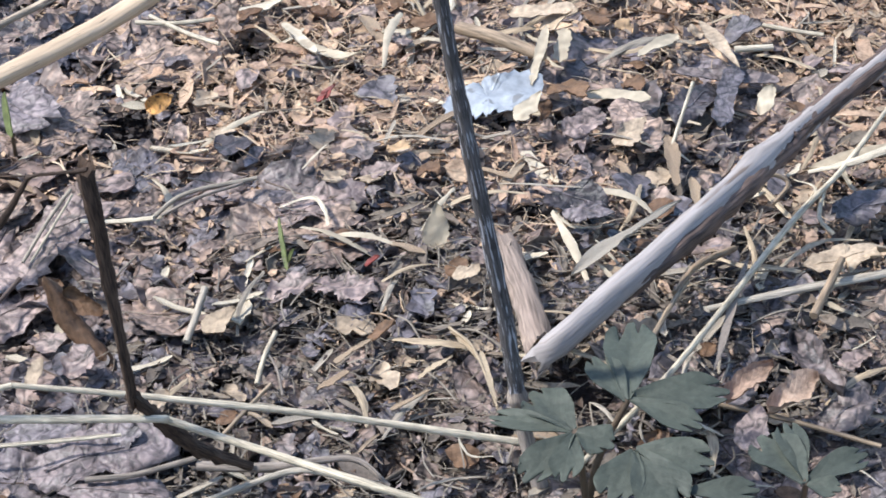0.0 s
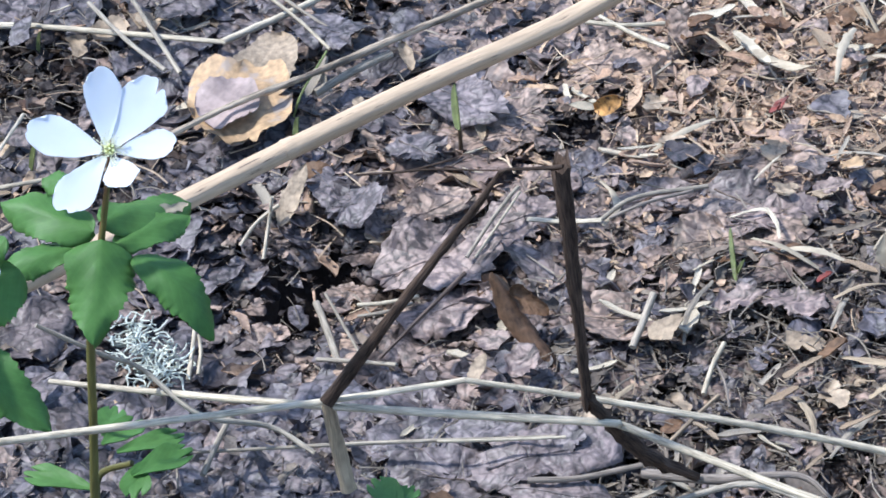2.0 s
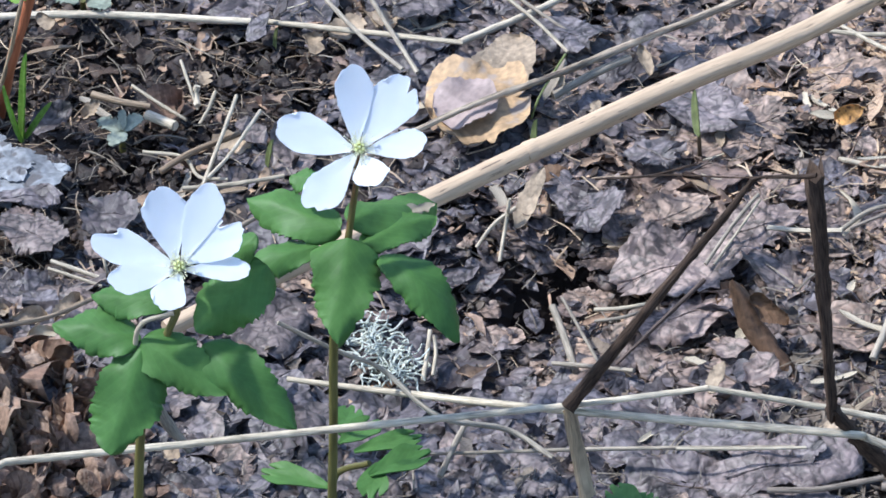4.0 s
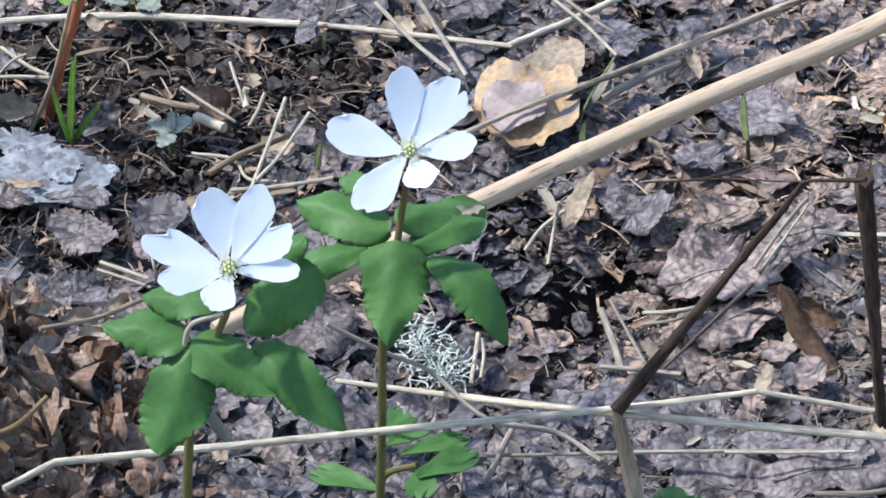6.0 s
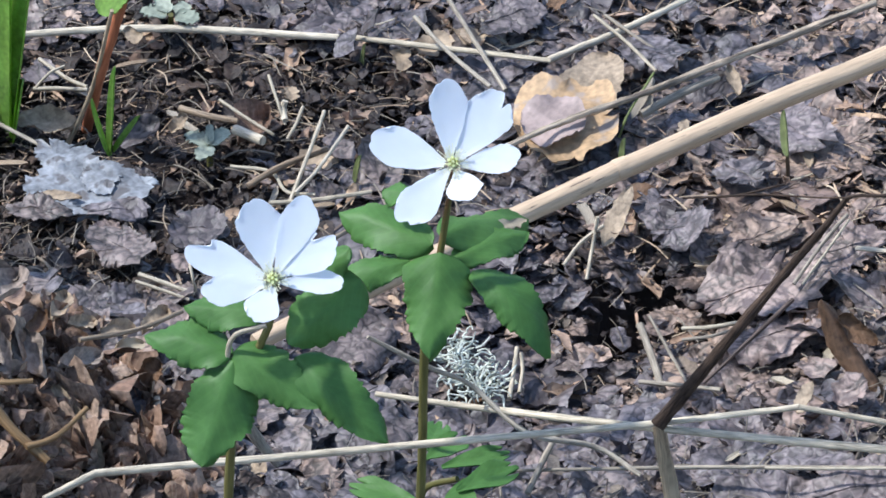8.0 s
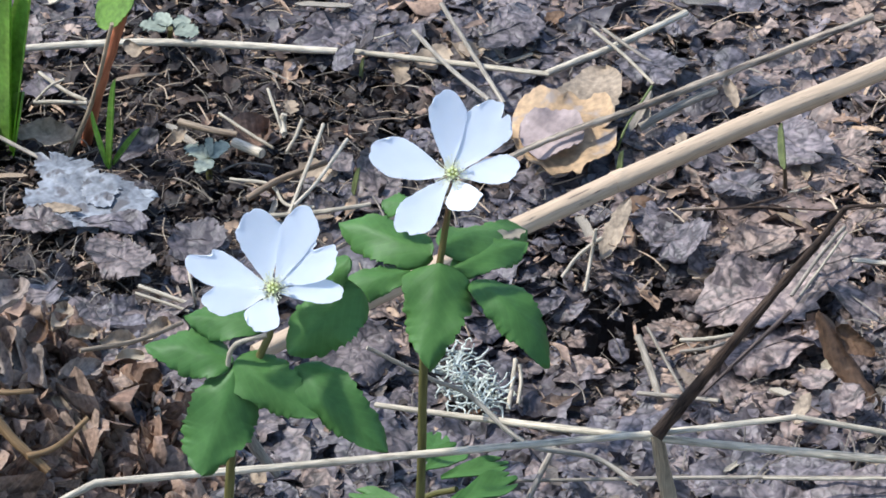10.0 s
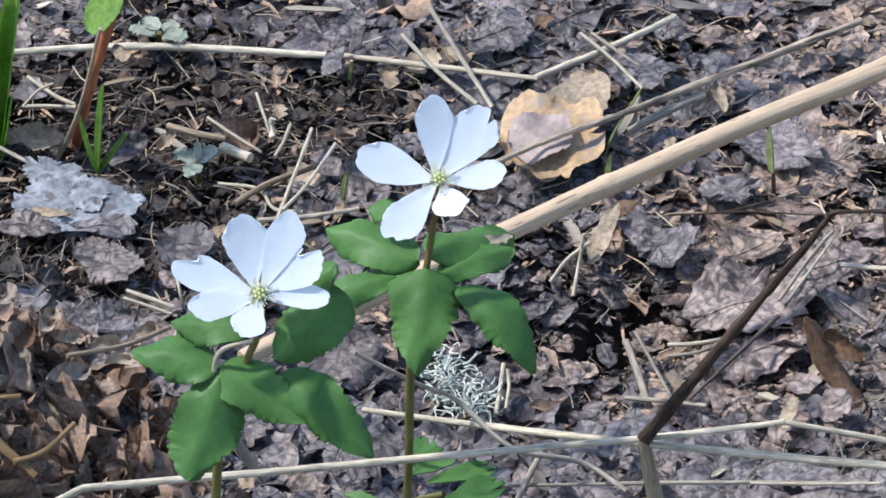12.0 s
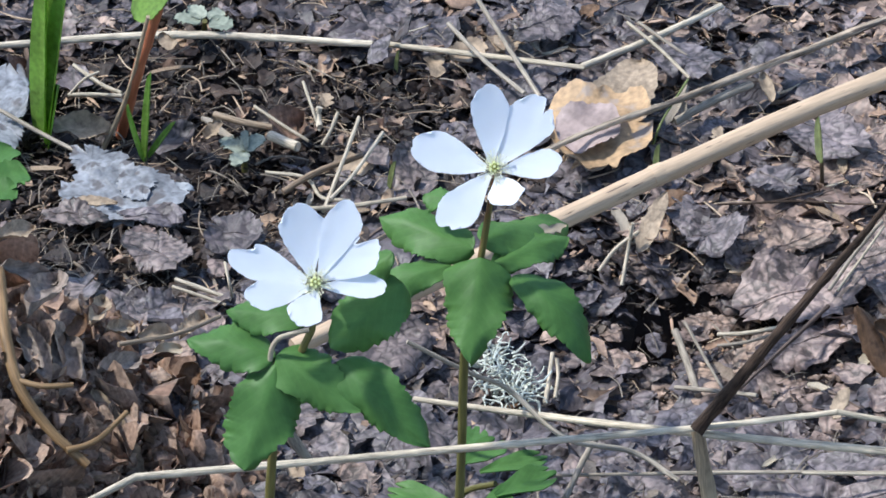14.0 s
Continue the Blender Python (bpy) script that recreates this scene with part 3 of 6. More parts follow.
def litter():
    leaves, scraps, curled, dark, chips, grey_chips, crumbs, grey_crumbs, dark_crumbs, strands, grey_strands, tan_scraps, grey_scraps, warm_leaves, warm_scraps = [[] for _ in range(15)]
    turn = lambda: rng.uniform(0, 6.28)
    for _ in range(19000):
        x, y = rng.uniform(-0.40, 0.17), rng.uniform(-0.16, 0.20)
        z = ground_at(x, y)
        small = (x, y, z + rng.uniform(-0.006, 0.002))
        sunny = sunny_share(x, y)
        if in_hole(x, y, 0.75):
            continue
        if rng.random() < mound_share(x, y):
            for _ in range(6):
                a, b = x + rng.normal(0, 0.003), y + rng.normal(0, 0.003)
                curled.append((a, b, ground_at(a, b) + rng.uniform(-0.003, 0.007), 0.003 + rng.gamma(2.0, 0.0014), turn(), rng.normal(0, 0.6), rng.normal(0, 0.6)))
        elif rng.random() < dark_share(x, y):
            (curled if rng.random() < 0.04 else dark).append((*small, 0.003 + rng.gamma(2.0, 0.0018), turn(), rng.normal(0, 0.3), rng.normal(0, 0.3)))
        elif rng.random() < 1 - 0.55 * chip_share(x, y):
            size = min(0.032, 0.011 + rng.gamma(2.0, 0.0050))
            if rng.random() < 0.38 and not in_hole(x, y, 0.7, 0.36 * size) and max(dark_share(x - 0.009, y), dark_share(x + 0.009, y), dark_share(x, y - 0.009)) < 0.75:
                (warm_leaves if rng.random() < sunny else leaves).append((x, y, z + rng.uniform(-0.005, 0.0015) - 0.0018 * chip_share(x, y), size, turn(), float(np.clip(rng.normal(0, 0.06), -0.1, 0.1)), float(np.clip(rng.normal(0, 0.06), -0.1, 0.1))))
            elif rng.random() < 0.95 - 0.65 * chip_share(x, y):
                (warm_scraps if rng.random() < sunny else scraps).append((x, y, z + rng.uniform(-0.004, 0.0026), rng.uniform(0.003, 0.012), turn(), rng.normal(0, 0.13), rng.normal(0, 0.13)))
    for _ in range(42000):
        x, y = rng.uniform(-0.40, 0.17), rng.uniform(-0.16, 0.20)
        z = ground_at(x, y)
        if in_hole(x, y, 0.35):
            continue
        # far side takes the warm set: sunlight painted into chips, strands and crumbs
        warm = rng.random() < 1 / (1 + math.exp(-(y + 0.005 + 0.06 * noise.noise((x * 25, y * 25, 0))) / 0.012))
        share = chip_share(x, y) * (not in_hole(x, y, 0.9))
        if rng.random() < (0.03 if dark_share(x, y) > 0.4 else 0.075) + 0.50 * share:
            (chips if warm else grey_chips).append((x, y, z + rng.uniform(-0.005, 0.003), 0.0025 + rng.gamma(2.0, 0.0020), turn(), rng.normal(0, 0.22), rng.normal(0, 0.5)))
        if rng.random() < 0.14 + 0.28 * dark_share(x, y) + 0.2 * mound_share(x, y) + 0.66 * share:
            (strands if warm and rng.random() < 0.5 + share else grey_strands).append((x, y, z + rng.uniform(-0.0025, 0.0036), min(0.014, 0.0025 + rng.gamma(2.0, 0.0021)), turn(), rng.normal(0, 0.18), rng.normal(0, 0.5)))
        if rng.random() < 0.01 + 0.28 * share:
            (tan_scraps if warm else grey_scraps).append((x, y, z + rng.uniform(-0.004, 0.003), 0.0025 + rng.gamma(2.0, 0.0016), turn(), rng.normal(0, 0.25), rng.normal(0, 0.25)))
        for _ in range(2 if share > 0.5 else 1):
            x, y = x + rng.normal(0, 0.003), y + rng.normal(0, 0.003)
            # hollows get only dark crumbs, which puts their shade into the colour
            kind = dark_crumbs if in_hole(x, y) or rng.random() < (0.9 if dark_share(x, y) > 0.4 else 0.75 if noise.noise((x * 34, y * 34, 6.0)) > 0.22 else 0.07 if share > 0.5 else 0.5) else (crumbs if warm else grey_crumbs)
            kind.append((x, y, z + rng.uniform(-0.005, 0.002), rng.uniform(0.0010, 0.0040), turn(), rng.normal(0, 0.4), rng.normal(0, 0.4)))
    scatter("leaf_litter", torn_bank(44, 3), leaves, litter_mat, "matted grey-mauve dead leaves lying on the soil", "leaf litter")
    scatter("dry_leaf_litter", torn_bank(40, 33), warm_leaves, warm_litter_mat, "dry dead leaves lying matted, sunlight in their pinkish tan", "leaf litter")
    scatter("dry_leaf_scraps", torn_bank(30, 36, (0.25, 0.9), around=12, rings=(0.55, 1.0), cuts=3, thick=0.03), warm_scraps, warm_litter_mat, "torn scraps of dry leaf, sunlight in their tan colour", "leaf litter")
    scatter("leaf_scraps", torn_bank(34, 6, (0.25, 0.9), around=12, rings=(0.55, 1.0), cuts=3, thick=0.03), scraps, litter_mat, "torn scraps of grey-brown dead leaf", "leaf litter")
    scatter("rotted_leaf_litter", torn_bank(30, 4, (0.2, 0.9), around=12, rings=(0.55, 1.0), cuts=3, thick=0.03, folds=0.16), dark, dark_litter_mat, "dark rotted leaf scraps on damp soil, some carrying painted shade", "leaf litter")
    scatter("curled_leaf_litter", flake_bank(24, ["ovate", "lance", "ovate"], 7, 4, 0.22, 5, 0.45, rag=0.3), curled, brown_litter_mat, "heap of dry brown curled dead leaves", "leaf litter")
    slips = []
    for k in range(24):
        width = rng.uniform(0.06, 0.16) if k % 4 else rng.uniform(0.25, 0.5)
        slips.append(blade((-0.5, 0, 0), (0.5, 0, 0), width, (0, 0, 1), "strip", rng.uniform(-0.12, 0.14), 0.2, 0.08, 0, 0, 0.025, 5, 2, 50 + k, notch=0.12, rag=0.25))
    scatter("straw_chips", slips, chips, chip_mat, "loose tan chips of straw, bark and grass", "plant debris")
    scatter("grey_straw_chips", slips, grey_chips, grey_chip_mat, "loose grey chips of straw, bark and grass", "plant debris")
    scatter("grass_strands", strand_bank(24, 15), strands, fibre_mat, "thin tan strands of dry grass", "plant debris")
    scatter("grey_grass_strands", strand_bank(24, 16), grey_strands, grey_fibre_mat, "thin grey strands of dry grass", "plant debris")
    scatter("tan_leaf_scraps", torn_bank(30, 21, (0.2, 0.8), around=12, rings=(0.55, 1.0), cuts=3, thick=0.03, folds=0.2), tan_scraps, chip_mat, "torn tan and rust scraps of dead leaf", "leaf litter")
    scatter("grey_leaf_scraps", torn_bank(30, 22, (0.2, 0.8), around=12, rings=(0.55, 1.0), cuts=3, thick=0.03, folds=0.2), grey_scraps, litter_mat, "torn grey scraps of dead leaf among straw", "leaf litter")
    scatter("crumbs", torn_bank(14, 9, (0.2, 0.7), around=7, rings=(1.0,), cuts=2, thick=0.05, folds=0.25), crumbs, chip_mat, "fine tan crumbs of leaf, bark and straw", "plant debris")
    scatter("grey_crumbs", torn_bank(14, 11, (0.2, 0.7), around=7, rings=(1.0,), cuts=2, thick=0.05, folds=0.25), grey_crumbs, grey_chip_mat, "fine grey crumbs of leaf, bark and straw", "plant debris")
    scatter("leaf_dust", torn_bank(14, 10, (0.2, 0.7), around=7, rings=(1.0,), cuts=2, thick=0.05, folds=0.25), dark_crumbs, dark_litter_mat, "fine dark crumbs of rotted leaf, also painting shade in hollows", "plant debris")


litter()


def loose_leaves():
    """Single whole leaves on top of the litter, copies of a few shapes."""
    made_of = np.random.default_rng(12)
    shapes, ribs = [], []
    for k in range(24):
        (v, f, uv), height = torn_leaf(12000 + k, made_of.uniform(0.55, 0.95), 44, (0.25, 0.5, 0.7, 0.87, 1.0), 0.08, thick=0.01)
        shapes.append((v * 0.024, f, uv))
        spine = np.array([(x, 0.0, height(x, 0.0) + 0.006) for x in np.linspace(-0.34, 0.26, 10)]) * 0.024
        ribs.append(mesh_of("midrib", *tube(spine, [0.00030, 0.00020, 0.00010], 5, 2, seed=k), rib_mat))
    curly = [(v * 0.022, f, uv) for v, f, uv in flake_bank(8, ["ovate", "lance"], 22, 8, 0.12, 12, 0.3, 0.011, 0.24)]
    meshes = [mesh_of("dead_leaf", *shape, leaf_mat) for shape in shapes]
    warm = [mesh_of("dead_leaf", *shape, warm_leaf_mat) for shape in shapes]
    brown = [mesh_of("dead_leaf", *shape, brown_mat) for shape in curly]
    made = 0
    while made < 190:
        x, y = rng.uniform(-0.37, 0.14), rng.uniform(-0.13, 0.17)
        if in_hole(x, y, 1.0, 0.011) or rng.random() < 0.85 * chip_share(x, y) or rng.random() < 0.97 * dark_share(x, y):
            continue
        heap = rng.random() < mound_share(x, y)
        if not heap and mound_share(x + 0.008, y - 0.012) > 0.35:
            continue
        size = rng.uniform(0.22, 0.42) if heap else rng.uniform(0.6, 1.45)
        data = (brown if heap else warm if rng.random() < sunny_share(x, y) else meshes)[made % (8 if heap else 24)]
        ob = new("dead_leaf", data if heap else None)
        if not heap:
            new("leaf_blade", data).parent = ob
            new("midrib", ribs[made % 24]).parent = ob
        spin = Euler((rng.normal(0, 0.4 if heap else 0.06), rng.normal(0, 0.4 if heap else 0.06), 0)).to_matrix() @ Euler((0, 0, rng.uniform(0, 6.28))).to_matrix()
        ob.matrix_basis = Matrix.Translation((x, y, ground_at(x, y) + rng.uniform(-0.0005, 0.0018))) @ spin.to_4x4() @ Matrix.Diagonal((size, size, size, 1))
        tagged(ob, "dry brown curled dead leaf on the heap" if heap else "grey-mauve dead leaf lying flat on the litter", "leaf", "dead leaves")
        made += 1


loose_leaves()


def loose_chips():
    """Single chips, scraps and strands on top of the debris, copies of a few shapes."""
    kinds = []
    for k in range(10):
        v, f, uv = blade((-0.006, 0, 0), (0.006, 0, 0), 0.0007 + 0.0002 * k, (0, 0, 1), "strip", 0.04 * (k % 3 - 1), 0.15, 0.08, 0, 0, 0.0003, 8, 3, 700 + k, rag=0.2)
        kinds.append(("straw_chip", mesh_of("straw_chip", v, f, uv, (straw_mat, grey_straw_mat, vine_mat)[k % 3]), "dry chip of straw on the debris", "plant debris", "straw chips"))
    for k in range(8):
        v, f, uv = blade((-0.004, 0, 0), (0.004, 0, 0), 0.0055, (0, 0, 1), ((0.5, 0.4), "strip", (0.4, 0.6))[k % 3], 0.05, 0.1, 0.14, 0, 0, 0.0002, 10, 5, 720 + k, rag=0.3)
        kinds.append(("leaf_scrap", mesh_of("leaf_scrap", v, f, uv, (tan_mat, leaf_mat, rust_leaf_mat, pink_mat)[k % 4]), "torn scrap of dead leaf on the debris", "leaf", "leaf scraps"))
    made = 0
    while made < 480:
        x, y = rng.uniform(-0.36, 0.14), rng.uniform(-0.12, 0.16)
        if in_hole(x, y) or rng.random() > 0.25 + 0.75 * chip_share(x, y) or mound_share(x, y) > 0.6:
            continue
        name, data, label, category, group = kinds[made % len(kinds)]
        size = rng.uniform(0.5, 1.35)
        ob = tagged(new(name, data), label, category, group)
        spin = Euler((rng.normal(0, 0.2), rng.normal(0, 0.2), 0)).to_matrix() @ Euler((0, 0, rng.uniform(0, 6.28))).to_matrix()
        ob.matrix_basis = Matrix.Translation((x, y, ground_at(x, y) + rng.uniform(0.001, 0.004))) @ spin.to_4x4() @ Matrix.Diagonal((size, size, size, 1))
        made += 1


loose_chips()


def grass_strips():
    """Broad curved strips of dry grass on the straw side."""
    local = np.random.default_rng(77)
    kinds = []
    for k in range(14):
        bow, rise = local.normal(0, 0.14), local.uniform(0.02, 0.12)
        line = np.array([(-0.5, 0, 0), (-0.2, bow * 0.7, rise), (0.15, bow, rise), (0.5, bow * local.uniform(-0.5, 0.6), 0)]) * 0.018
        shape = tube(line, [local.uniform(0.0003, 0.0007), local.uniform(0.0005, 0.0010), 0.0003], 6, 4, 0.15, flat=0.3, seed=k, jag=0.8)
        kinds.append(mesh_of("grass_strip", *shape, (tan_strip_mat, cream_mat, grey_straw_mat, tan_strip_mat, straw_mat)[k % 5]))
    made = 0
    while made < 130:
        x, y = local.uniform(-0.12, 0.14), local.uniform(-0.12, 0.16)
        if in_hole(x, y) or local.random() > chip_share(x, y) * (0.45 + 0.55 * bell(x, y, 0.07, 0.0, 0.06, 0.1)):
            continue
        size = local.uniform(0.5, 1.5)
        ob = tagged(new("grass_strip", kinds[made % 14]), "curved strip of dry grass on the debris", "plant debris", "grass strips")
        spin = Euler((local.normal(0, 0.15), local.normal(0, 0.15), 0)).to_matrix() @ Euler((0, 0, local.uniform(0, 6.28))).to_matrix()
        ob.matrix_basis = Matrix.Translation((x, y, ground_at(x, y) + local.uniform(0.002, 0.005))) @ spin.to_4x4() @ Matrix.Diagonal((size, size, size, 1))
        made += 1


grass_strips()


def outer_litter():
    """The same litter going on round about, thinning out with the distance."""
    local = np.random.default_rng(91)
    mauve, tan = [], []
    while len(mauve) + len(tan) < 22000:
        far, way = local.gamma(1.6, 0.75), local.uniform(0, 6.28)
        x, y = -0.1 + far * math.cos(way), far * math.sin(way)
        if far > 7 or (-0.38 < x < 0.15 and -0.14 < y < 0.18):
            continue
        size = local.uniform(0.014, 0.036) * (1 + 0.45 * far)
        (mauve if local.random() < 0.65 else tan).append((x, y, ground_at(x, y) - 0.002 + local.uniform(-0.003, 0.004), size, local.uniform(0, 6.28), local.normal(0, 0.15), local.normal(0, 0.15)))
    scatter("outer_leaf_litter", flake_bank(16, ["ovate", "lance", "round"], 5, 2, 0.08, 41), mauve, litter_mat, "grey-mauve dead leaves strewn over the forest floor", "leaf litter")
    scatter("outer_dry_leaves", flake_bank(16, ["ovate", "lance", "round"], 5, 2, 0.08, 42), tan, warm_litter_mat, "dry tan dead leaves strewn over the forest floor", "leaf litter")


outer_litter()


# ---- straws, stems and sticks ----
def straw(points, d, mat=straw_mat, label="pale dry straw lying over the leaf litter", name="straw", seed=1, group="", **more):
    radii = d if isinstance(d, (list, tuple)) else [d / 2, d / 2 * 0.95]
    return solo(name, tube(points, radii, seed=seed, **more), mat, label, "dead stem", group)


# the reed and the long straws
reed = thing("reed_stalk", "thick straw-coloured reed stalk with dark specks", "dead stem", "", (-0.1495, -0.0094, 0.0440))
part("culm", tube([(-0.2306, -0.0708, 0.0340), (-0.2062, -0.0520, 0.0370), (-0.1789, -0.0304, 0.0400), (-0.1495, -0.0094, 0.0440)], [0.0021, 0.0025, 0.0025], 14, rough=0.02, ridges=5, seed=3), reed_mat, reed)
part("culm", tube([(-0.1497, -0.0096, 0.0440), (-0.1180, 0.0092, 0.0500), (-0.0863, 0.0275, 0.0550), (-0.0628, 0.0366, 0.0640)], [0.0025, 0.0025, 0.0025], 14, rough=0.02, ridges=5, seed=5), reed_mat, reed)
part("node", tube([(-0.1510, -0.0105, 0.0438), (-0.1482, -0.0085, 0.0442)], [0.0026, 0.0028, 0.0026], 14, per=4, rough=0.03), reed_mat, reed, "swollen ring on the stalk")
kinked = thing("straw", "long thin pale straw with a kink, leaning on a stem", "dead stem", "", (-0.2022, -0.1170, 0.0390))
part("first_length", tube([(-0.2690, -0.1385, 0.0390), (-0.2591, -0.1282, 0.0387), (-0.2022, -0.1170, 0.0390), (-0.1355, -0.1026, 0.0385), (-0.1043, -0.1040, 0.0453)], [0.0007, 0.0009, 0.0009, 0.0008, 0.0007], 8, seed=4, smooth_line=False), straw_mat, kinked)
part("second_length", tube([(-0.1044, -0.1040, 0.0453), (-0.0762, -0.1030, 0.0393), (-0.0317, -0.1010, 0.0282), (0.0124, -0.0990, 0.0152)], [0.0007, 0.0008, 0.0009, 0.0009], 8, seed=5), straw_mat, kinked)
bent = thing("straw", "long pale straw with a sharp bend", "dead stem", "", (-0.0700, -0.1107, 0.0380))
part("first_length", tube([(-0.2030, -0.0702, 0.0200), (-0.1698, -0.0822, 0.0250), (-0.1364, -0.1011, 0.0360), (-0.0768, -0.1125, 0.0400), (-0.0700, -0.1107, 0.0380)], [0.0007, 0.0009, 0.0010, 0.0009], 8, seed=5), straw_mat, bent)
part("second_length", tube([(-0.0704, -0.1105, 0.0380), (-0.0449, -0.1250, 0.0365), (-0.0204, -0.1384, 0.0350), (-0.0071, -0.1406, 0.0300)], [0.0009, 0.0010, 0.0010], 8, seed=6), straw_mat, bent)
broken = thing("broken_straw", "pale broken straw with a sharp bend", "dead stem", "", (-0.2270, 0.1075, 0.0045))
part("first_length", tube([(-0.3337, 0.1075, 0.0004), (-0.2843, 0.1127, 0.0023), (-0.2310, 0.1076, 0.0043)], [0.0009, 0.0011, 0.0010], 8, seed=6), straw_mat, broken)
part("flat_length", tube([(-0.2270, 0.1075, 0.0045), (-0.1992, 0.1016, 0.0053), (-0.1743, 0.0968, 0.0058)], [0.0012, 0.0012, 0.001], 8, flat=0.6, seed=7), straw_mat, broken)
part("bent_length", tube([(-0.1752, 0.0968, 0.0058), (-0.1570, 0.1118, 0.0060), (-0.1400, 0.1284, 0.0061)], [0.0010, 0.0010, 0.0009], 8, seed=8), straw_mat, broken)
straw([(-0.2237, 0.0018, 0.0116), (-0.2072, 0.0192, 0.0120), (-0.1801, 0.0482, 0.0121), (-0.1640, 0.0614, 0.0124), (-0.1474, 0.0743, 0.0118), (-0.0909, 0.1220, 0.0103)], [0.0006, 0.0008, 0.0009, 0.0010], long_twig_mat, "long grey-brown twig with a small knot", "twig", 9, sides=9, nodes=(0.66,), rough=0.14, per=12)
# the folded dark stem
folded = thing("folded_stem", "dark brown dry stem broken and folded into an arch", "dead stem", "", (-0.1320, -0.1009, 0.0120))
part("base", tube([(-0.1320, -0.1009, 0.0120), (-0.1342, -0.1002, 0.0250), (-0.1357, -0.1020, 0.0385)], [0.0019, 0.0017, 0.0013], seed=10, ridges=4), tan_strip_mat, folded, "split grey base of the stem")
part("rising_length", tube([(-0.1354, -0.1040, 0.0394), (-0.1236, -0.1060, 0.0590), (-0.1110, -0.1085, 0.0800), (-0.1010, -0.1105, 0.0960), (-0.0948, -0.1120, 0.1072)], [0.0018, 0.0014, 0.0011, 0.0009, 0.0006], 10, rough=0.10, seed=11, ridges=4), dark_stem_mat, folded)
part("bent_length", tube([(-0.0950, -0.1120, 0.1070), (-0.0925, -0.1140, 0.1092), (-0.0880, -0.1165, 0.1110), (-0.0812, -0.1185, 0.1128)], [0.0006, 0.0004, 0.0004, 0.0006], 8, rough=0.12, seed=17), dark_stem_mat, folded, "thin bent bridge of the stem")
part("falling_length", tube([(-0.0820, -0.1180, 0.1132), (-0.0803, -0.1170, 0.0960), (-0.0790, -0.1160, 0.0770), (-0.0778, -0.1150, 0.0600), (-0.0768, -0.1140, 0.0462)], [0.0023, 0.0018, 0.0015, 0.0013, 0.0012], 10, rough=0.11, seed=12, ridges=4, jag=0.9), dark_stem_mat, folded)
part("rotten_end", tube([(-0.0772, -0.1140, 0.0480), (-0.0735, -0.1115, 0.0410), (-0.0680, -0.1065, 0.0300), (-0.0610, -0.1010, 0.0200), (-0.0525, -0.0966, 0.0120)], [0.0013, 0.0016, 0.0019, 0.0018, 0.0010], 10, rough=0.16, seed=13, ridges=5), dark_stem_mat, folded, "thick rotten end resting on litter")
# the black stem and the forked stick
black = thing("black_stem", "upright blackened stem with pale scratches", "dead stem", "", (0.0152, -0.1050, 0.0007))
part("upper_length", tube([(-0.0032, -0.0920, 0.1394), (-0.0009, -0.0950, 0.1191), (0.0020, -0.0980, 0.0969), (0.0070, -0.1010, 0.0600), (0.0097, -0.1030, 0.0325)], [0.0017, 0.0018, 0.0019, 0.0019], 10, ridges=5, seed=14, per=10), black_stem_mat, black)
part("lower_length", tube([(0.0099, -0.1030, 0.0305), (0.0118, -0.1040, 0.0176), (0.0154, -0.1050, -0.0001)], [0.0019, 0.0018, 0.0020], 10, ridges=5, seed=15), twig_mat, black, "grey-brown lower length")
part("node", tube([(0.0095, -0.1030, 0.0341), (0.0098, -0.1030, 0.0317), (0.0101, -0.1030, 0.0289)], [0.0019, 0.0025, 0.0019], 10, per=3, seed=16), twig_mat, black, "swollen grey joint")
stick = thing("forked_stick", "weathered forked stick with peeling grey bark", "stick", "", (0.0155, -0.0729, 0.0217))
part("branch", tube([(0.0155, -0.0745, 0.0205), (0.0225, -0.0715, 0.0255), (0.0510, -0.0440, 0.0318), (0.0736, -0.0140, 0.0312), (0.0915, 0.0061, 0.0322), (0.1135, 0.0276, 0.0348)], [0.0027, 0.0032, 0.0033, 0.0031, 0.0027, 0.0025], 16, nodes=(0.6,), rough=0.05, jag=0.7, seed=15, ridges=3), wood_mat, stick)
part("bark", tube([(0.0300, -0.0660, 0.0258), (0.0526, -0.0452, 0.0305), (0.0750, -0.0150, 0.0300), (0.0850, -0.0025, 0.0306)], [0.0012, 0.0024, 0.0025, 0.0028], 14, per=10, rough=0.13, jag=1.8, seed=28, ridges=3), dark_bark_mat, stick, "strip of brown bark along the underside")
part("bark", tube([(0.0799, -0.0061, 0.0313), (0.0915, 0.0061, 0.0322), (0.1135, 0.0276, 0.0348)], [0.0030, 0.0029, 0.0027], 14, per=10, rough=0.08, jag=1.5, seed=18, ridges=3), dark_bark_mat, stick, "brown bark still clinging to the end")
part("splinter", tube([(0.0165, -0.0705, 0.0203), (0.0136, -0.0496, 0.0238), (0.0103, -0.0276, 0.0224)], [0.0037, 0.0034, 0.0027], 11, flat=0.45, jag=1.2, rough=0.10, seed=16), splinter_mat, stick, "broad broken splinter")
straw([(0.0236, -0.1082, 0.0158), (0.0466, -0.0820, 0.0211), (0.0807, -0.0167, 0.0142), (0.0959, 0.0082, 0.0118), (0.1121, 0.0383, 0.0108)], [0.0007, 0.0008, 0.0006], straw_mat, "thin pale straw leaning over the shoots", seed=17)
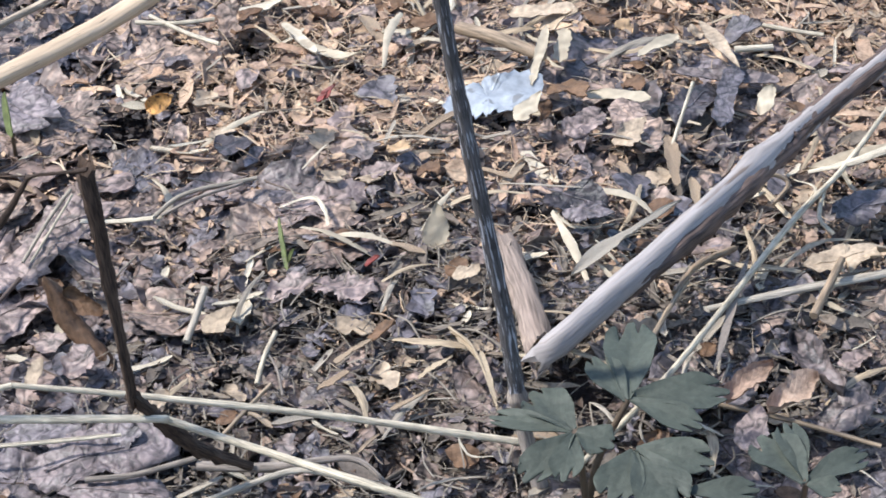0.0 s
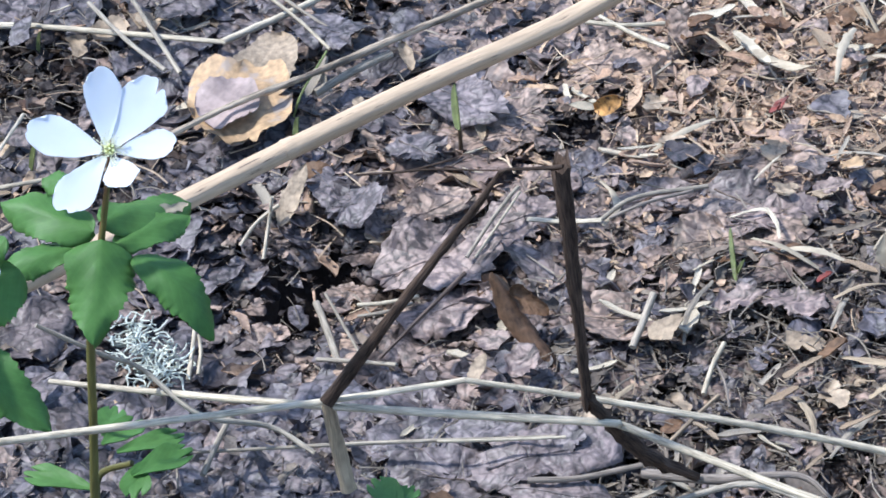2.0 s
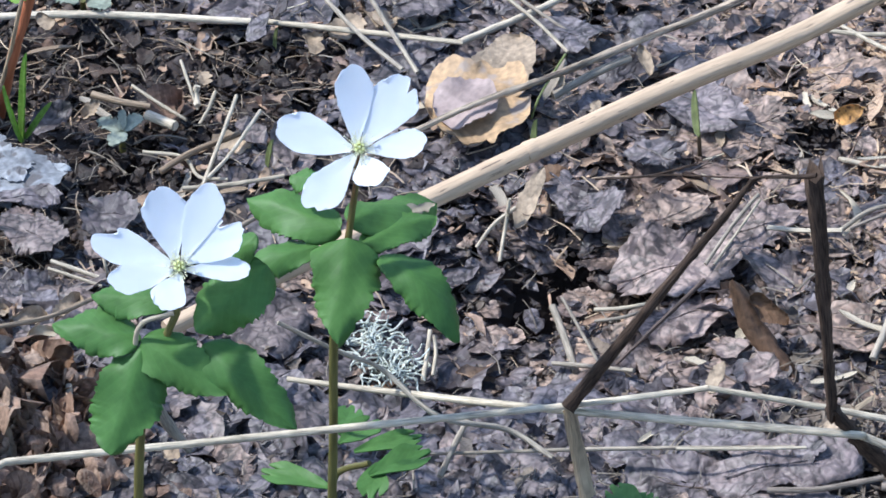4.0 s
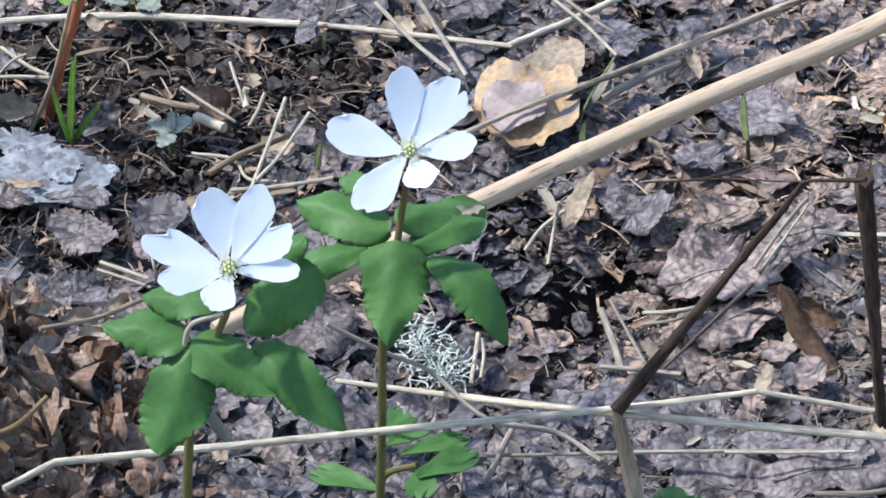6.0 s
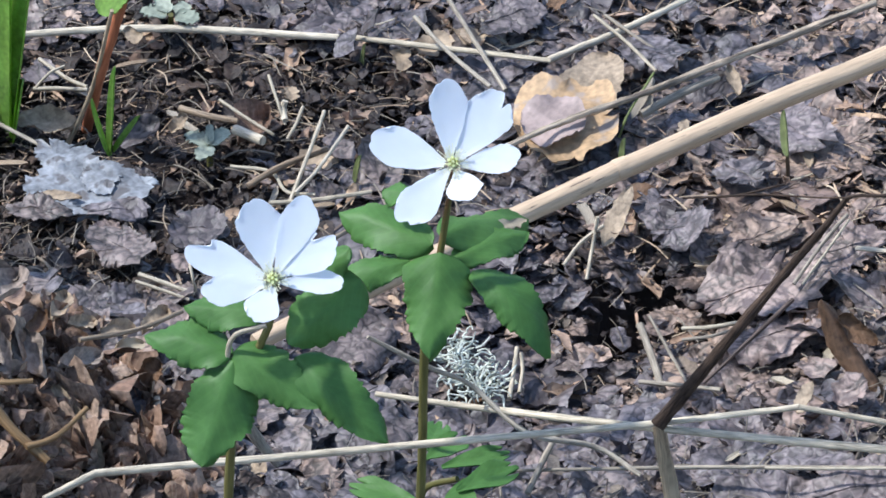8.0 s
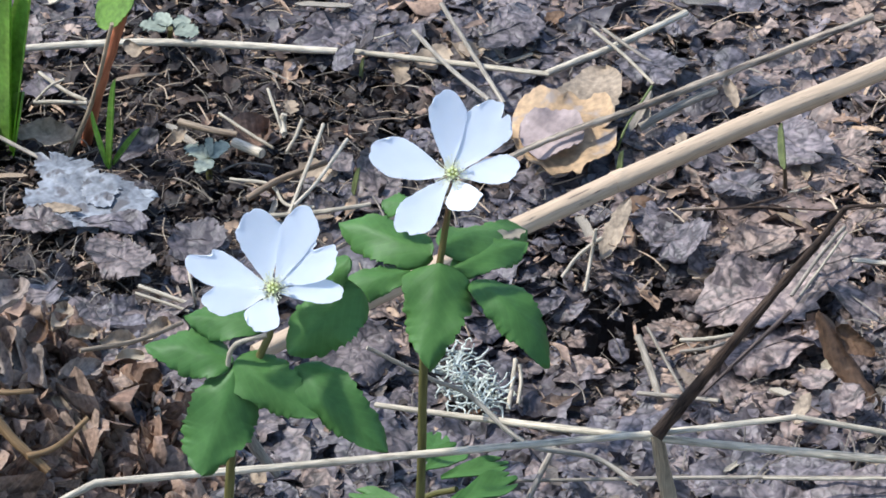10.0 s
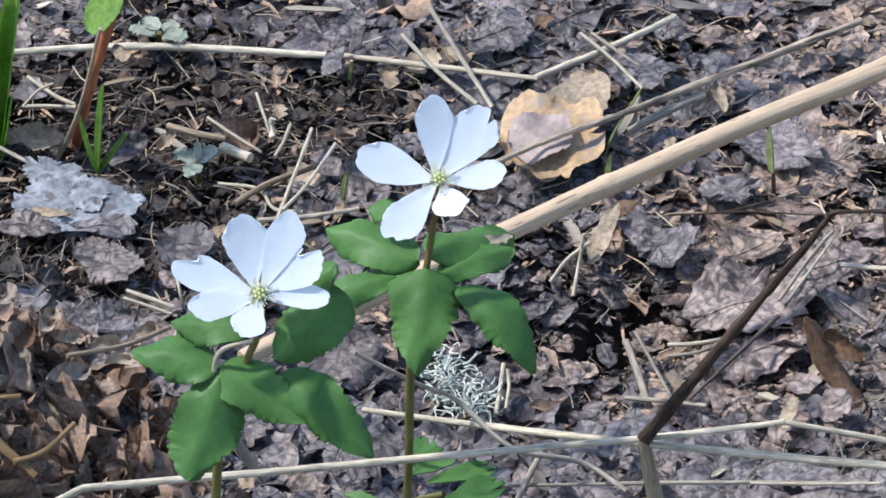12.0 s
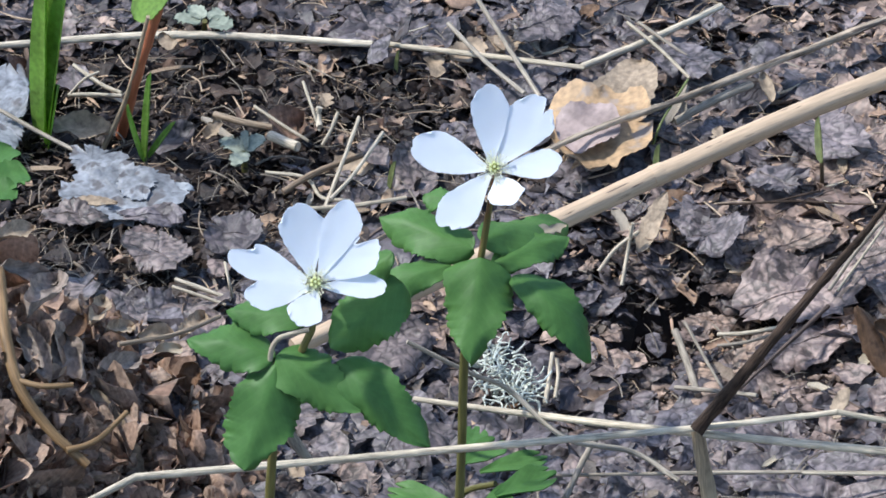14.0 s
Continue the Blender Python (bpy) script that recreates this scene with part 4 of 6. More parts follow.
straw([(0.0568, -0.0549, 0.0179), (0.0782, -0.0416, 0.0120), (0.1054, -0.0303, 0.0076)], [0.0012, 0.0016, 0.0018], grey_straw_mat, "flat bleached straw on the debris", seed=18, flat=0.5)
straw([(-0.1703, -0.0797, 0.0063), (-0.1274, -0.0780, 0.0078), (-0.0852, -0.0791, 0.0104)], [0.0004, 0.0005, 0.0004], grey_straw_mat, "very thin pale grass stalk", seed=19, sides=6)


# ---- anemones ----
def anemone(stalk, petals, leaves, centre, label, facing, mat=green_mat):
    """petals: base, tip, width and shape; leaves: base, tip, width, normal, shape, bend."""
    plant = thing("anemone", label, "flower", "anemones", stalk[0])
    part("stalk", tube(stalk, [0.0011, 0.0010, 0.0008, 0.0006], seed=21), stalk_mat, plant, "brownish-green stalk")
    axis = np.asarray(facing, float) / np.linalg.norm(facing)
    side = np.cross(axis, (1, 0, 0.2))
    side /= np.linalg.norm(side)
    other = np.cross(axis, side)
    c = np.asarray(centre, float)
    head = part("flower_head", tube([c - axis * 0.0012, c - axis * 0.0004, c + axis * 0.0005], [0.0007, 0.0013, 0.0009], 10, per=3), pistil_mat, plant, "white flower head with yellow stamens")
    for k, (base, tip, width, shape, notches) in enumerate(petals):
        base, tip = np.asarray(base, float), np.asarray(tip, float)
        base = base + 0.45 * (c - base)
        part("petal", blade(base, tip, width * 0.92, axis, shape, -0.02, 0.02, 0.010, nu=26, nv=14, seed=30 + k, thick=0.00014, wave=0.012, rag=0.05, notches=notches), petal_mat, head)
    part("pistil", joined([tube([c + axis * 0.0004 + (side * math.cos(a) + other * math.sin(a)) * r, c + axis * 0.0018 + (side * math.cos(a) + other * math.sin(a)) * r * 1.2], [0.00040, 0.00032], sides=6, per=2, seed=k)
                           for k, (a, r) in enumerate([(0, 0)] + [(q * 1.05, 0.0008) for q in range(6)])]), pistil_mat, head, "small green pistil")
    for k in range(44):
        a, r = k * 2.4, 0.0013 + 0.0020 * ((k * 7) % 10) / 10
        ray = side * math.cos(a) + other * math.sin(a)
        tip = c + ray * r * 1.3 + axis * (0.0012 + 0.0010 * ((k * 3) % 7) / 7)
        part("stamen", joined([tube([c + ray * 0.0007, tip], [0.00007, 0.00007], sides=4, per=2, seed=k), tube([tip - axis * 0.0003, tip + axis * 0.0003], [0.00019, 0.00015], sides=5, per=2, seed=k)]), stamen_mat, head)
    for k, (base, tip, width, normal, shape, bend) in enumerate(leaves):
        part("leaf", blade(base, tip, width, normal, shape, bend, -0.05, 0.04, 9, 0.15, 0.0003, 66, 12, 60 + k, fold=-0.10, wave=0.10, rag=0.09, sag=0.05), mat, plant)
    return plant


UP = (0.0, -0.45, 1.0)
FACE = (0.05, -0.75, 0.65)
ROUND, BLUNT, HEART, LONG = (0.55, 0.45), (0.75, 0.40), (0.34, 0.80), (0.55, 0.62)
anemone([(-0.1896, -0.1060, 0.0127), (-0.1884, -0.1060, 0.0360), (-0.1870, -0.1060, 0.0626), (-0.1831, -0.1060, 0.0855), (-0.1810, -0.1060, 0.0990), (-0.1799, -0.1050, 0.1065)],
        [((-0.1832, -0.1050, 0.1081), (-0.1979, -0.1040, 0.1137), 0.0104, "spoon", ((-0.1, 0.03, 0.18),)), ((-0.1810, -0.1040, 0.1099), (-0.1813, -0.0990, 0.1263), 0.0088, "spoon", ((-0.5, 0.03, 0.2),)),
         ((-0.1783, -0.1040, 0.1094), (-0.1691, -0.1000, 0.1240), 0.0112, "spoon", ((0.42, 0.16, 0.13), (-0.3, 0.024, 0.15))), ((-0.1769, -0.1060, 0.1081), (-0.1650, -0.1060, 0.1118), 0.0070, "spoon", ((0.5, 0.048, 0.3),)),
         ((-0.1816, -0.1070, 0.1063), (-0.1912, -0.1140, 0.0988), 0.0096, "spoon", ((-0.4, 0.084, 0.25),)), ((-0.1783, -0.1080, 0.1065), (-0.1754, -0.1170, 0.1071), 0.0088, "spoon", ((0.4, 0.06, 0.3),))],
        [((-0.1831, -0.1040, 0.0888), (-0.1650, -0.0800, 0.0787), 0.0112, UP, (0.50, 0.62), 0.05),
         ((-0.1806, -0.1060, 0.0836), (-0.1646, -0.0920, 0.0830), 0.0088, UP, (0.6, 0.7), 0.05),
         ((-0.1832, -0.1070, 0.0863), (-0.1841, -0.1260, 0.0716), 0.0156, FACE, (0.42, 0.80), 0.06),
         ((-0.1760, -0.1080, 0.0824), (-0.1577, -0.1200, 0.0692), 0.0118, (0.45, -0.5, 0.75), LONG, 0.20),
         ((-0.1849, -0.1040, 0.0865), (-0.2068, -0.0940, 0.0882), 0.0118, UP, (0.55, 0.7), 0.04),
         ((-0.1895, -0.1000, 0.0968), (-0.1964, -0.0960, 0.0954), 0.0062, UP, ROUND, 0.00),
         ((-0.1895, -0.1060, 0.0832), (-0.2080, -0.1120, 0.0797), 0.0084, UP, LONG, 0.08)],
        (-0.1797, -0.1060, 0.1094), "white anemone in full bloom with toothed green leaves", FACE)
anemone([(-0.2268, -0.1480, 0.0438), (-0.2247, -0.1480, 0.0661), (-0.2215, -0.1480, 0.0805), (-0.2167, -0.1480, 0.0917), (-0.2148, -0.1470, 0.0970), (-0.2147, -0.1470, 0.1043)],
        [((-0.2177, -0.1470, 0.1071), (-0.2326, -0.1460, 0.1127), 0.0090, "spoon", ((0.75, 0.22, 0.3),)), ((-0.2159, -0.1460, 0.1088), (-0.2184, -0.1410, 0.1223), 0.0104, "spoon", ((-0.25, 0.03, 0.14),)),
         ((-0.2127, -0.1460, 0.1089), (-0.2067, -0.1410, 0.1233), 0.0084, "spoon", ((0.6, 0.036, 0.3),)), ((-0.2115, -0.1465, 0.1079), (-0.2006, -0.1450, 0.1159), 0.0094, "spoon", ((-0.65, 0.3, 0.2), (0.1, 0.036, 0.12), (0.6, 0.06, 0.2))),
         ((-0.2115, -0.1490, 0.1062), (-0.1990, -0.1490, 0.1072), 0.0058, "spoon", ((0.2, 0.024, 0.2),)), ((-0.2164, -0.1500, 0.1058), (-0.2289, -0.1520, 0.1056), 0.0072, "spoon", ((-0.5, 0.048, 0.3),)),
         ((-0.2135, -0.1510, 0.1052), (-0.2168, -0.1600, 0.1044), 0.0080, "spoon", ((0.3, 0.06, 0.2), (-0.4, 0.036, 0.2)))],
        [((-0.2233, -0.1490, 0.0884), (-0.2427, -0.1460, 0.0905), 0.0116, UP, (0.5, 0.7), 0.05),
         ((-0.2227, -0.1500, 0.0877), (-0.2290, -0.1660, 0.0706), 0.0154, FACE, (0.62, 0.66), 0.05),
         ((-0.2231, -0.1500, 0.0891), (-0.2042, -0.1580, 0.0812), 0.0118, FACE, (0.5, 0.8), 0.05),
         ((-0.2101, -0.1500, 0.0882), (-0.1896, -0.1620, 0.0756), 0.0122, FACE, (0.6, 0.8), 0.08),
         ((-0.1965, -0.1420, 0.1036), (-0.2114, -0.1510, 0.0924), 0.0134, FACE, (0.45, 0.6), 0.03),
         ((-0.2164, -0.1430, 0.0947), (-0.2348, -0.1410, 0.0948), 0.0088, UP, LONG, 0.00),
         ((-0.1986, -0.1400, 0.1097), (-0.2056, -0.1420, 0.1044), 0.0070, UP, ROUND, 0.00)],
        (-0.2141, -0.1480, 0.1070), "white anemone in bloom with broad toothed leaves", FACE)
straw([(-0.2244, -0.1500, 0.0875), (-0.2237, -0.1500, 0.0915), (-0.2216, -0.1500, 0.0941), (-0.2159, -0.1490, 0.0955)], [0.0006, 0.0005], straw_mat, "pale curled dead stalk hooked on the flower", "dead_stalk", 72, sides=7)


# ---- green shoots and small leaves ----
def leaf_spray(name, leaves, stalks, mat, label, category, group="", teeth=3, depth=0.46, width_kind=(0.6, 0.42), stalk=stalk_mat, thick_stalk=0.0009):
    """A low plant: leaflets of (base, tip, width) and stalks of points."""
    plant = thing(name, label, category, group, leaves[0][0])
    for k, (base, tip, width) in enumerate(leaves):
        lobes = ((0.45, 0.24, 0.15), (-0.40, 0.16, 0.12)) if k % 2 else ((0.34, 0.16, 0.12), (-0.50, 0.25, 0.15))
        if name != "anemone_shoot":
            shape = blade(base, tip, width, (0, -0.2, 1), width_kind, 0.03, 0.04, 0.04, teeth, depth, 0.0003, 26, 8, 90 + k, fold=0.06, wave=0.04, rag=0.03)
        else:
            shape = blade(base, tip, width * 0.92, (0, -0.2, 1), "spoon", 0.03, 0.03, 0.03, 0, 0, 0.0003, 26, 20, 90 + k, fold=0.05, wave=0.02, rag=0.025, notches=lobes)
        part("leaflet", shape, mat, plant)
    for k, points in enumerate(stalks):
        part("stalk", tube(points, [thick_stalk, thick_stalk * 0.8], seed=k), stalk, plant)
    return plant


Z1 = "young lobed anemone leaves, shade put into their dull green"
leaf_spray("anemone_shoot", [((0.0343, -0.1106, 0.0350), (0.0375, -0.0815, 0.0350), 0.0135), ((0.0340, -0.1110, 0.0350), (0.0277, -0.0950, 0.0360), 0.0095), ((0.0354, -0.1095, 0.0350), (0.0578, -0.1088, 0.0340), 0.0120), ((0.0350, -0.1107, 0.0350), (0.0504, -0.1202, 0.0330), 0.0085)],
           [[(0.0242, -0.1151, 0.0080), (0.0272, -0.1145, 0.0220), (0.0345, -0.1107, 0.0350)]], shaded_green_mat, Z1, "plant", "anemone shoots", stalk=dark_stalk_mat)
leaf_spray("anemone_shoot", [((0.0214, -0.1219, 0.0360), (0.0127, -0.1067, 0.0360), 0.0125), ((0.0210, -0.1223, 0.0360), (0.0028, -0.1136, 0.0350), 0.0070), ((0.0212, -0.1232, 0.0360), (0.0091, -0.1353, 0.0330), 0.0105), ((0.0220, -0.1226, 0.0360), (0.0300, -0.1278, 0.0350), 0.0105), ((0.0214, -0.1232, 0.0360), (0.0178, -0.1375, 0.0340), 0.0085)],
           [[(0.0238, -0.1171, 0.0080), (0.0231, -0.1182, 0.0220), (0.0214, -0.1223, 0.0360)]], shaded_green_mat, Z1, "plant", "anemone shoots", stalk=dark_stalk_mat)
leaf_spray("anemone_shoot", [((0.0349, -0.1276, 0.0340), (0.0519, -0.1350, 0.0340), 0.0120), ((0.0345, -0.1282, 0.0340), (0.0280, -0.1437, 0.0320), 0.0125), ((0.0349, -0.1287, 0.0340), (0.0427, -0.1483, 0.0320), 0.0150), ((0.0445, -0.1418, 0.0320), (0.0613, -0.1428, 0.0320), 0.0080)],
           [[(0.0263, -0.1215, 0.0080), (0.0303, -0.1252, 0.0220), (0.0347, -0.1280, 0.0340)]], shaded_green_mat, Z1, "plant", "anemone shoots", stalk=dark_stalk_mat)
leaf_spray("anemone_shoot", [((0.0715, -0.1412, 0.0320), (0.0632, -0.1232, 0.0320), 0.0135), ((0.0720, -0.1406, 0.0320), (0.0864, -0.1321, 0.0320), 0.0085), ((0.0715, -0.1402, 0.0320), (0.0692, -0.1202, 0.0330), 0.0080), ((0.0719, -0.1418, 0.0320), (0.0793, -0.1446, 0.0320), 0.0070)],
           [[(0.0710, -0.1262, 0.0080), (0.0717, -0.1331, 0.0200), (0.0717, -0.1410, 0.0320)]], shaded_green_mat, Z1, "plant", "anemone shoots", stalk=dark_stalk_mat)
leaf_spray("anemone_shoot", [((-0.1911, -0.0760, 0.0060), (-0.1822, -0.0668, 0.0060), 0.0080), ((-0.1910, -0.0727, 0.0060), (-0.1891, -0.0612, 0.0060), 0.0075), ((-0.1866, -0.0843, 0.0100), (-0.1715, -0.0774, 0.0100), 0.0065), ((-0.1820, -0.0956, 0.0120), (-0.1688, -0.0855, 0.0120), 0.0090), ((-0.1804, -0.0909, 0.0120), (-0.1815, -0.1020, 0.0100), 0.0080), ((-0.1905, -0.1029, 0.0140), (-0.2066, -0.0970, 0.0140), 0.0075)],
           [[(-0.1908, -0.0949, 0.0000), (-0.1906, -0.0878, 0.0060), (-0.1824, -0.0910, 0.0120)]], green_mat, "small fresh green anemone leaves at the flower's foot", "plant", "anemone shoots", depth=0.3)
leaf_spray("anemone_shoot", [((-0.1189, -0.1065, 0.0100), (-0.1268, -0.0944, 0.0100), 0.0080), ((-0.1203, -0.1055, 0.0100), (-0.1173, -0.0971, 0.0100), 0.0060)], [[(-0.1189, -0.1012, 0.0000), (-0.1196, -0.1059, 0.0100)]], green_mat, "tip of a small green leaf pushing up", "plant", "anemone shoots", depth=0.2)
leaf_spray("silvery_herb", [((-0.2777, 0.1152, 0.0048), (-0.2851, 0.1175, 0.0049), 0.0055), ((-0.2771, 0.1164, 0.0050), (-0.2812, 0.1224, 0.0055), 0.0050), ((-0.2754, 0.1152, 0.0049), (-0.2688, 0.1132, 0.0049), 0.0065), ((-0.2756, 0.1164, 0.0050), (-0.2723, 0.1200, 0.0055), 0.0055)],
           [[(-0.2777, 0.1200, -0.0027), (-0.2767, 0.1157, 0.0049)]], silver_mat, "small silvery herb with lobed leaves", "plant", "silvery herbs", 3, 0.4, "round")
leaf_spray("silvery_herb", [((-0.2600, 0.0607, 0.0003), (-0.2662, 0.0656, 0.0007), 0.0055), ((-0.2599, 0.0601, 0.0004), (-0.2609, 0.0535, 0.0006), 0.0055), ((-0.2592, 0.0596, 0.0015), (-0.2550, 0.0647, 0.0027), 0.0055), ((-0.2595, 0.0596, 0.0014), (-0.2597, 0.0647, 0.0043), 0.0030)],
           [[(-0.2597, 0.0605, -0.0056), (-0.2597, 0.0606, 0.0004)]], silver_mat, "small silvery herb with a green heart", "plant", "silvery herbs", 3, 0.4, "round")
leaf_spray("green_herb", [((-0.3148, -0.0024, 0.0300), (-0.3050, 0.0043, 0.0300), 0.0120), ((-0.3137, 0.0076, 0.0300), (-0.3106, 0.0149, 0.0300), 0.0090), ((-0.3129, -0.0060, 0.0300), (-0.3063, -0.0032, 0.0300), 0.0090)], [[(-0.3239, 0.0284, -0.0031), (-0.3135, -0.0023, 0.0300)]], green_mat, "dark green leaves of a low herb", "plant", "", 3, 0.2)


def sprout(blades, label, foot=None, mat=grass_mat):
    plant = thing("grass_shoot", label, "grass", "grass shoots", blades[0][0])
    for k, (base, tip, width) in enumerate(blades):
        part("blade", blade(base, tip, width, (-0.75, -0.55, 0.45), (0.35, 0.5), 0.0, 0.05, 0.0, 0, 0, 0.0003, 14, 4, 120 + k, fold=0.25), mat, plant)
    if foot:
        part("stalk", tube(foot, [0.0006, 0.0005], seed=3), dark_stalk_mat, plant, "reddish-brown stalk")
    return plant


sprout([((-0.3139, 0.0750, -0.0099), (-0.3042, 0.0750, 0.0461), 0.0110), ((-0.3140, 0.0740, -0.0092), (-0.3104, 0.0760, 0.0436), 0.0085), ((-0.3129, 0.0730, -0.0081), (-0.3083, 0.0700, 0.0132), 0.0085)], "broad bright green grass blades")
sprout([((-0.2844, 0.0550, -0.0005), (-0.2816, 0.0550, 0.0275), 0.0032), ((-0.2844, 0.0550, -0.0005), (-0.2876, 0.0520, 0.0195), 0.0026), ((-0.2837, 0.0550, 0.0013), (-0.2759, 0.0540, 0.0135), 0.0020)], "thin green shoot with three leaves", [(-0.2841, 0.0480, -0.0062), (-0.2843, 0.0550, 0.0013)], mat=grass_mat)
sprout([((-0.1530, 0.0505, 0.0028), (-0.1524, 0.0509, 0.0129), 0.0025)], "thin green shoot under the reed", [(-0.1538, 0.0524, -0.0010), (-0.1531, 0.0516, 0.0029)], mat=shoot_mat)
sprout([((-0.1114, 0.0459, 0.0118), (-0.1126, 0.0519, 0.0219), 0.0026)], "short green shoot with red foot", [(-0.1112, 0.0495, 0.0020), (-0.1115, 0.0474, 0.0119)], mat=shoot_mat)
sprout([((-0.0425, -0.0173, 0.0099), (-0.0440, -0.0080, 0.0196), 0.0016), ((-0.0427, -0.0151, 0.0101), (-0.0407, -0.0180, 0.0171), 0.0012)], "tiny pale green shoot", mat=shoot_mat)
sprout([((-0.2243, 0.1014, -0.0007), (-0.2235, 0.1014, 0.0064), 0.0016)], "tiny green grass tip", mat=shoot_mat)
sprout([((-0.2209, 0.0488, -0.0019), (-0.2191, 0.0483, 0.0072), 0.0022)], "tiny dark green shoot tip", mat=shoot_mat)
red = thing("red_shoot", "reddish-brown herb shoot with one green leaf", "plant", "", (-0.2947, 0.0792, -0.0077))
part("stalk", tube([(-0.2946, 0.0787, -0.0077), (-0.2875, 0.0660, 0.0182), (-0.2825, 0.0660, 0.0337), (-0.2770, 0.0660, 0.0491)], [0.0014, 0.0015, 0.0013], seed=2), red_stalk_mat, red)
part("leaf", blade((-0.2770, 0.0660, 0.0499), (-0.2857, 0.0620, 0.0385), 0.0110, (-0.5, -0.6, 0.7), "round", 0.02, 0.05, 0.02, 8, 0.1, 0.0003, 18, 6, 5), grass_mat, red, "fresh green leaf")
straw([(-0.2981, 0.0684, -0.0060), (-0.2902, 0.0671, 0.0122), (-0.2815, 0.0565, 0.0431)], [0.0007, 0.0005], tan_strip_mat, "thin tan dead stalk beside a shoot", "dead_stalk", 71)


# ---- hand-placed leaves and debris ----
def leaf(p0, p1, width, mat=leaf_mat, label="grey-mauve dead leaf on the litter", kind="ovate", seed=1, normal=(0, -0.15, 1), crumple=0.06, cup=0.05, name="dead_leaf", bend=0.02, teeth=9, depth=0.08, rag=0.16, **more):
    if width < 0.0088 or name != "dead_leaf" or kind == "strip" or rag < 0.1:
        shape = blade(p0, p1, width, normal, kind, bend, cup, crumple, teeth, depth, 0.00028, 28, 8, seed, notch=0.02, rag=rag, skew=0.3 * math.sin(seed), wave=0.06, **more)
        return solo(name, shape, mat, label, "leaf")
    p0, p1 = np.asarray(p0, float), np.asarray(p1, float)
    length = np.linalg.norm(p1 - p0)
    along = (p1 - p0) / length
    up = np.asarray(normal, float) - np.dot(normal, along) * along
    up /= np.linalg.norm(up)
    turn = np.stack([along, np.cross(up, along), up], -1)
    (verts, faces, uv), height = torn_leaf(seed, min(1.3, max(0.3, width / length)), 52, (0.2, 0.4, 0.6, 0.78, 0.9, 1.0), 0.035 + 0.5 * crumple, 0.05, 0.007, 1 if teeth else 0, 0.00028 / length)
    placed = lambda p: (np.asarray(p) * length) @ turn.T + (p0 + p1) / 2
    ob = thing(name, label, "leaf", "", tuple((p0 + p1) / 2))
    part("leaf_blade", (placed(verts), faces, uv), mat, ob)
    spine = [(x, 0.0, height(x, 0.0) + 0.004) for x in np.linspace(-0.36, 0.32, 12)]
    part("midrib", tube(placed(spine), [0.00032, 0.00022, 0.00010], 5, 2, seed=seed), mat, ob, "raised midrib")
    return ob


leaf((-0.1708, 0.0658, 0.0054), (-0.1596, 0.0972, 0.0080), 0.0165, tan_mat, "pale tan dead leaf behind an ochre one", (0.3, 0.35), 201, rag=0.08, crumple=0.03)
leaf((-0.1818, 0.0643, 0.0070), (-0.1589, 0.0674, 0.0087), 0.0340, orange_leaf_mat, "ochre dead leaf with a mauve middle", (0.38, 0.36), 202, rag=0.09, crumple=0.03, teeth=0)
leaf((-0.1795, 0.0610, 0.0093), (-0.1653, 0.0629, 0.0106), 0.0170, mauve_scrap_mat, "mauve scrap of leaf stuck on an ochre leaf", (0.35, 0.35), 203, rag=0.08, crumple=0.02, teeth=0)
leaf((-0.1706, 0.0514, 0.0043), (-0.1644, 0.0555, 0.0069), 0.0050, orange_leaf_mat, "ochre scrap below a bigger leaf", (0.4, 0.4), 208, rag=0.1)
leaf((-0.1771, -0.0975, 0.0835), (-0.1656, -0.0860, 0.0813), 0.0030, cream_mat, "tan ragged dead rim caught on a green leaf", (0.5, 0.4), 200, (0.0, -0.6, 0.8), rag=0.4)
leaf((-0.1011, -0.0267, 0.0200), (-0.0840, -0.0425, 0.0000), 0.0062, brown_standing_mat, "curled brown dead leaf standing on edge", (0.42, 0.5), 204, (0.45, -0.8, 0.35), 0.07, -0.5, bend=-0.06, rag=0.2)
# lighter rust on this fold paints the sunlit side of the leaf above
leaf((-0.0970, -0.0279, 0.0160), (-0.0873, -0.0312, 0.0100), 0.0048, rust_leaf_mat, "rust-brown fold of a curled leaf, sunlit side painted lighter", (0.5, 0.6), 205, (-0.3, -0.5, 0.8), 0.14, 0.3)


def bark_sheet(p0, p1, width, seed, label, normal=(0, -0.1, 1), mat=bark_mat):
    """A thin cracked sheet of bark from p0 to p1 lying on the ground."""
    p0, p1 = np.asarray(p0, float), np.asarray(p1, float)
    length = np.linalg.norm(p1 - p0)
    along = (p1 - p0) / length
    up = np.asarray(normal, float) - np.dot(normal, along) * along
    up /= np.linalg.norm(up)
    turn = np.stack([along, np.cross(up, along), up], -1)
    (verts, faces, uv), _ = torn_leaf(seed, width / length, 64, (0.2, 0.4, 0.6, 0.8, 0.92, 1.0), 0.055, 0.02, 0.006, 4, 0.0002 / length, wavy=0.045)
    return solo("bark_scrap", ((verts * length) @ turn.T + (p0 + p1) / 2, faces, verts[:, :2] * length), mat, label, "bark")


BARK = "grey-white cracked sheet of birch bark on the ground"
bark_sheet((-0.3050, 0.0395, 0.0010), (-0.2735, 0.0375, 0.0012), 0.0250, 506, BARK)
bark_sheet((-0.2900, 0.0460, 0.0022), (-0.2755, 0.0385, 0.0022), 0.0140, 516, BARK)
bark_sheet((-0.3075, 0.0580, 0.0000), (-0.2895, 0.0515, 0.0012), 0.0130, 526, "whitish peeled strip of bark")
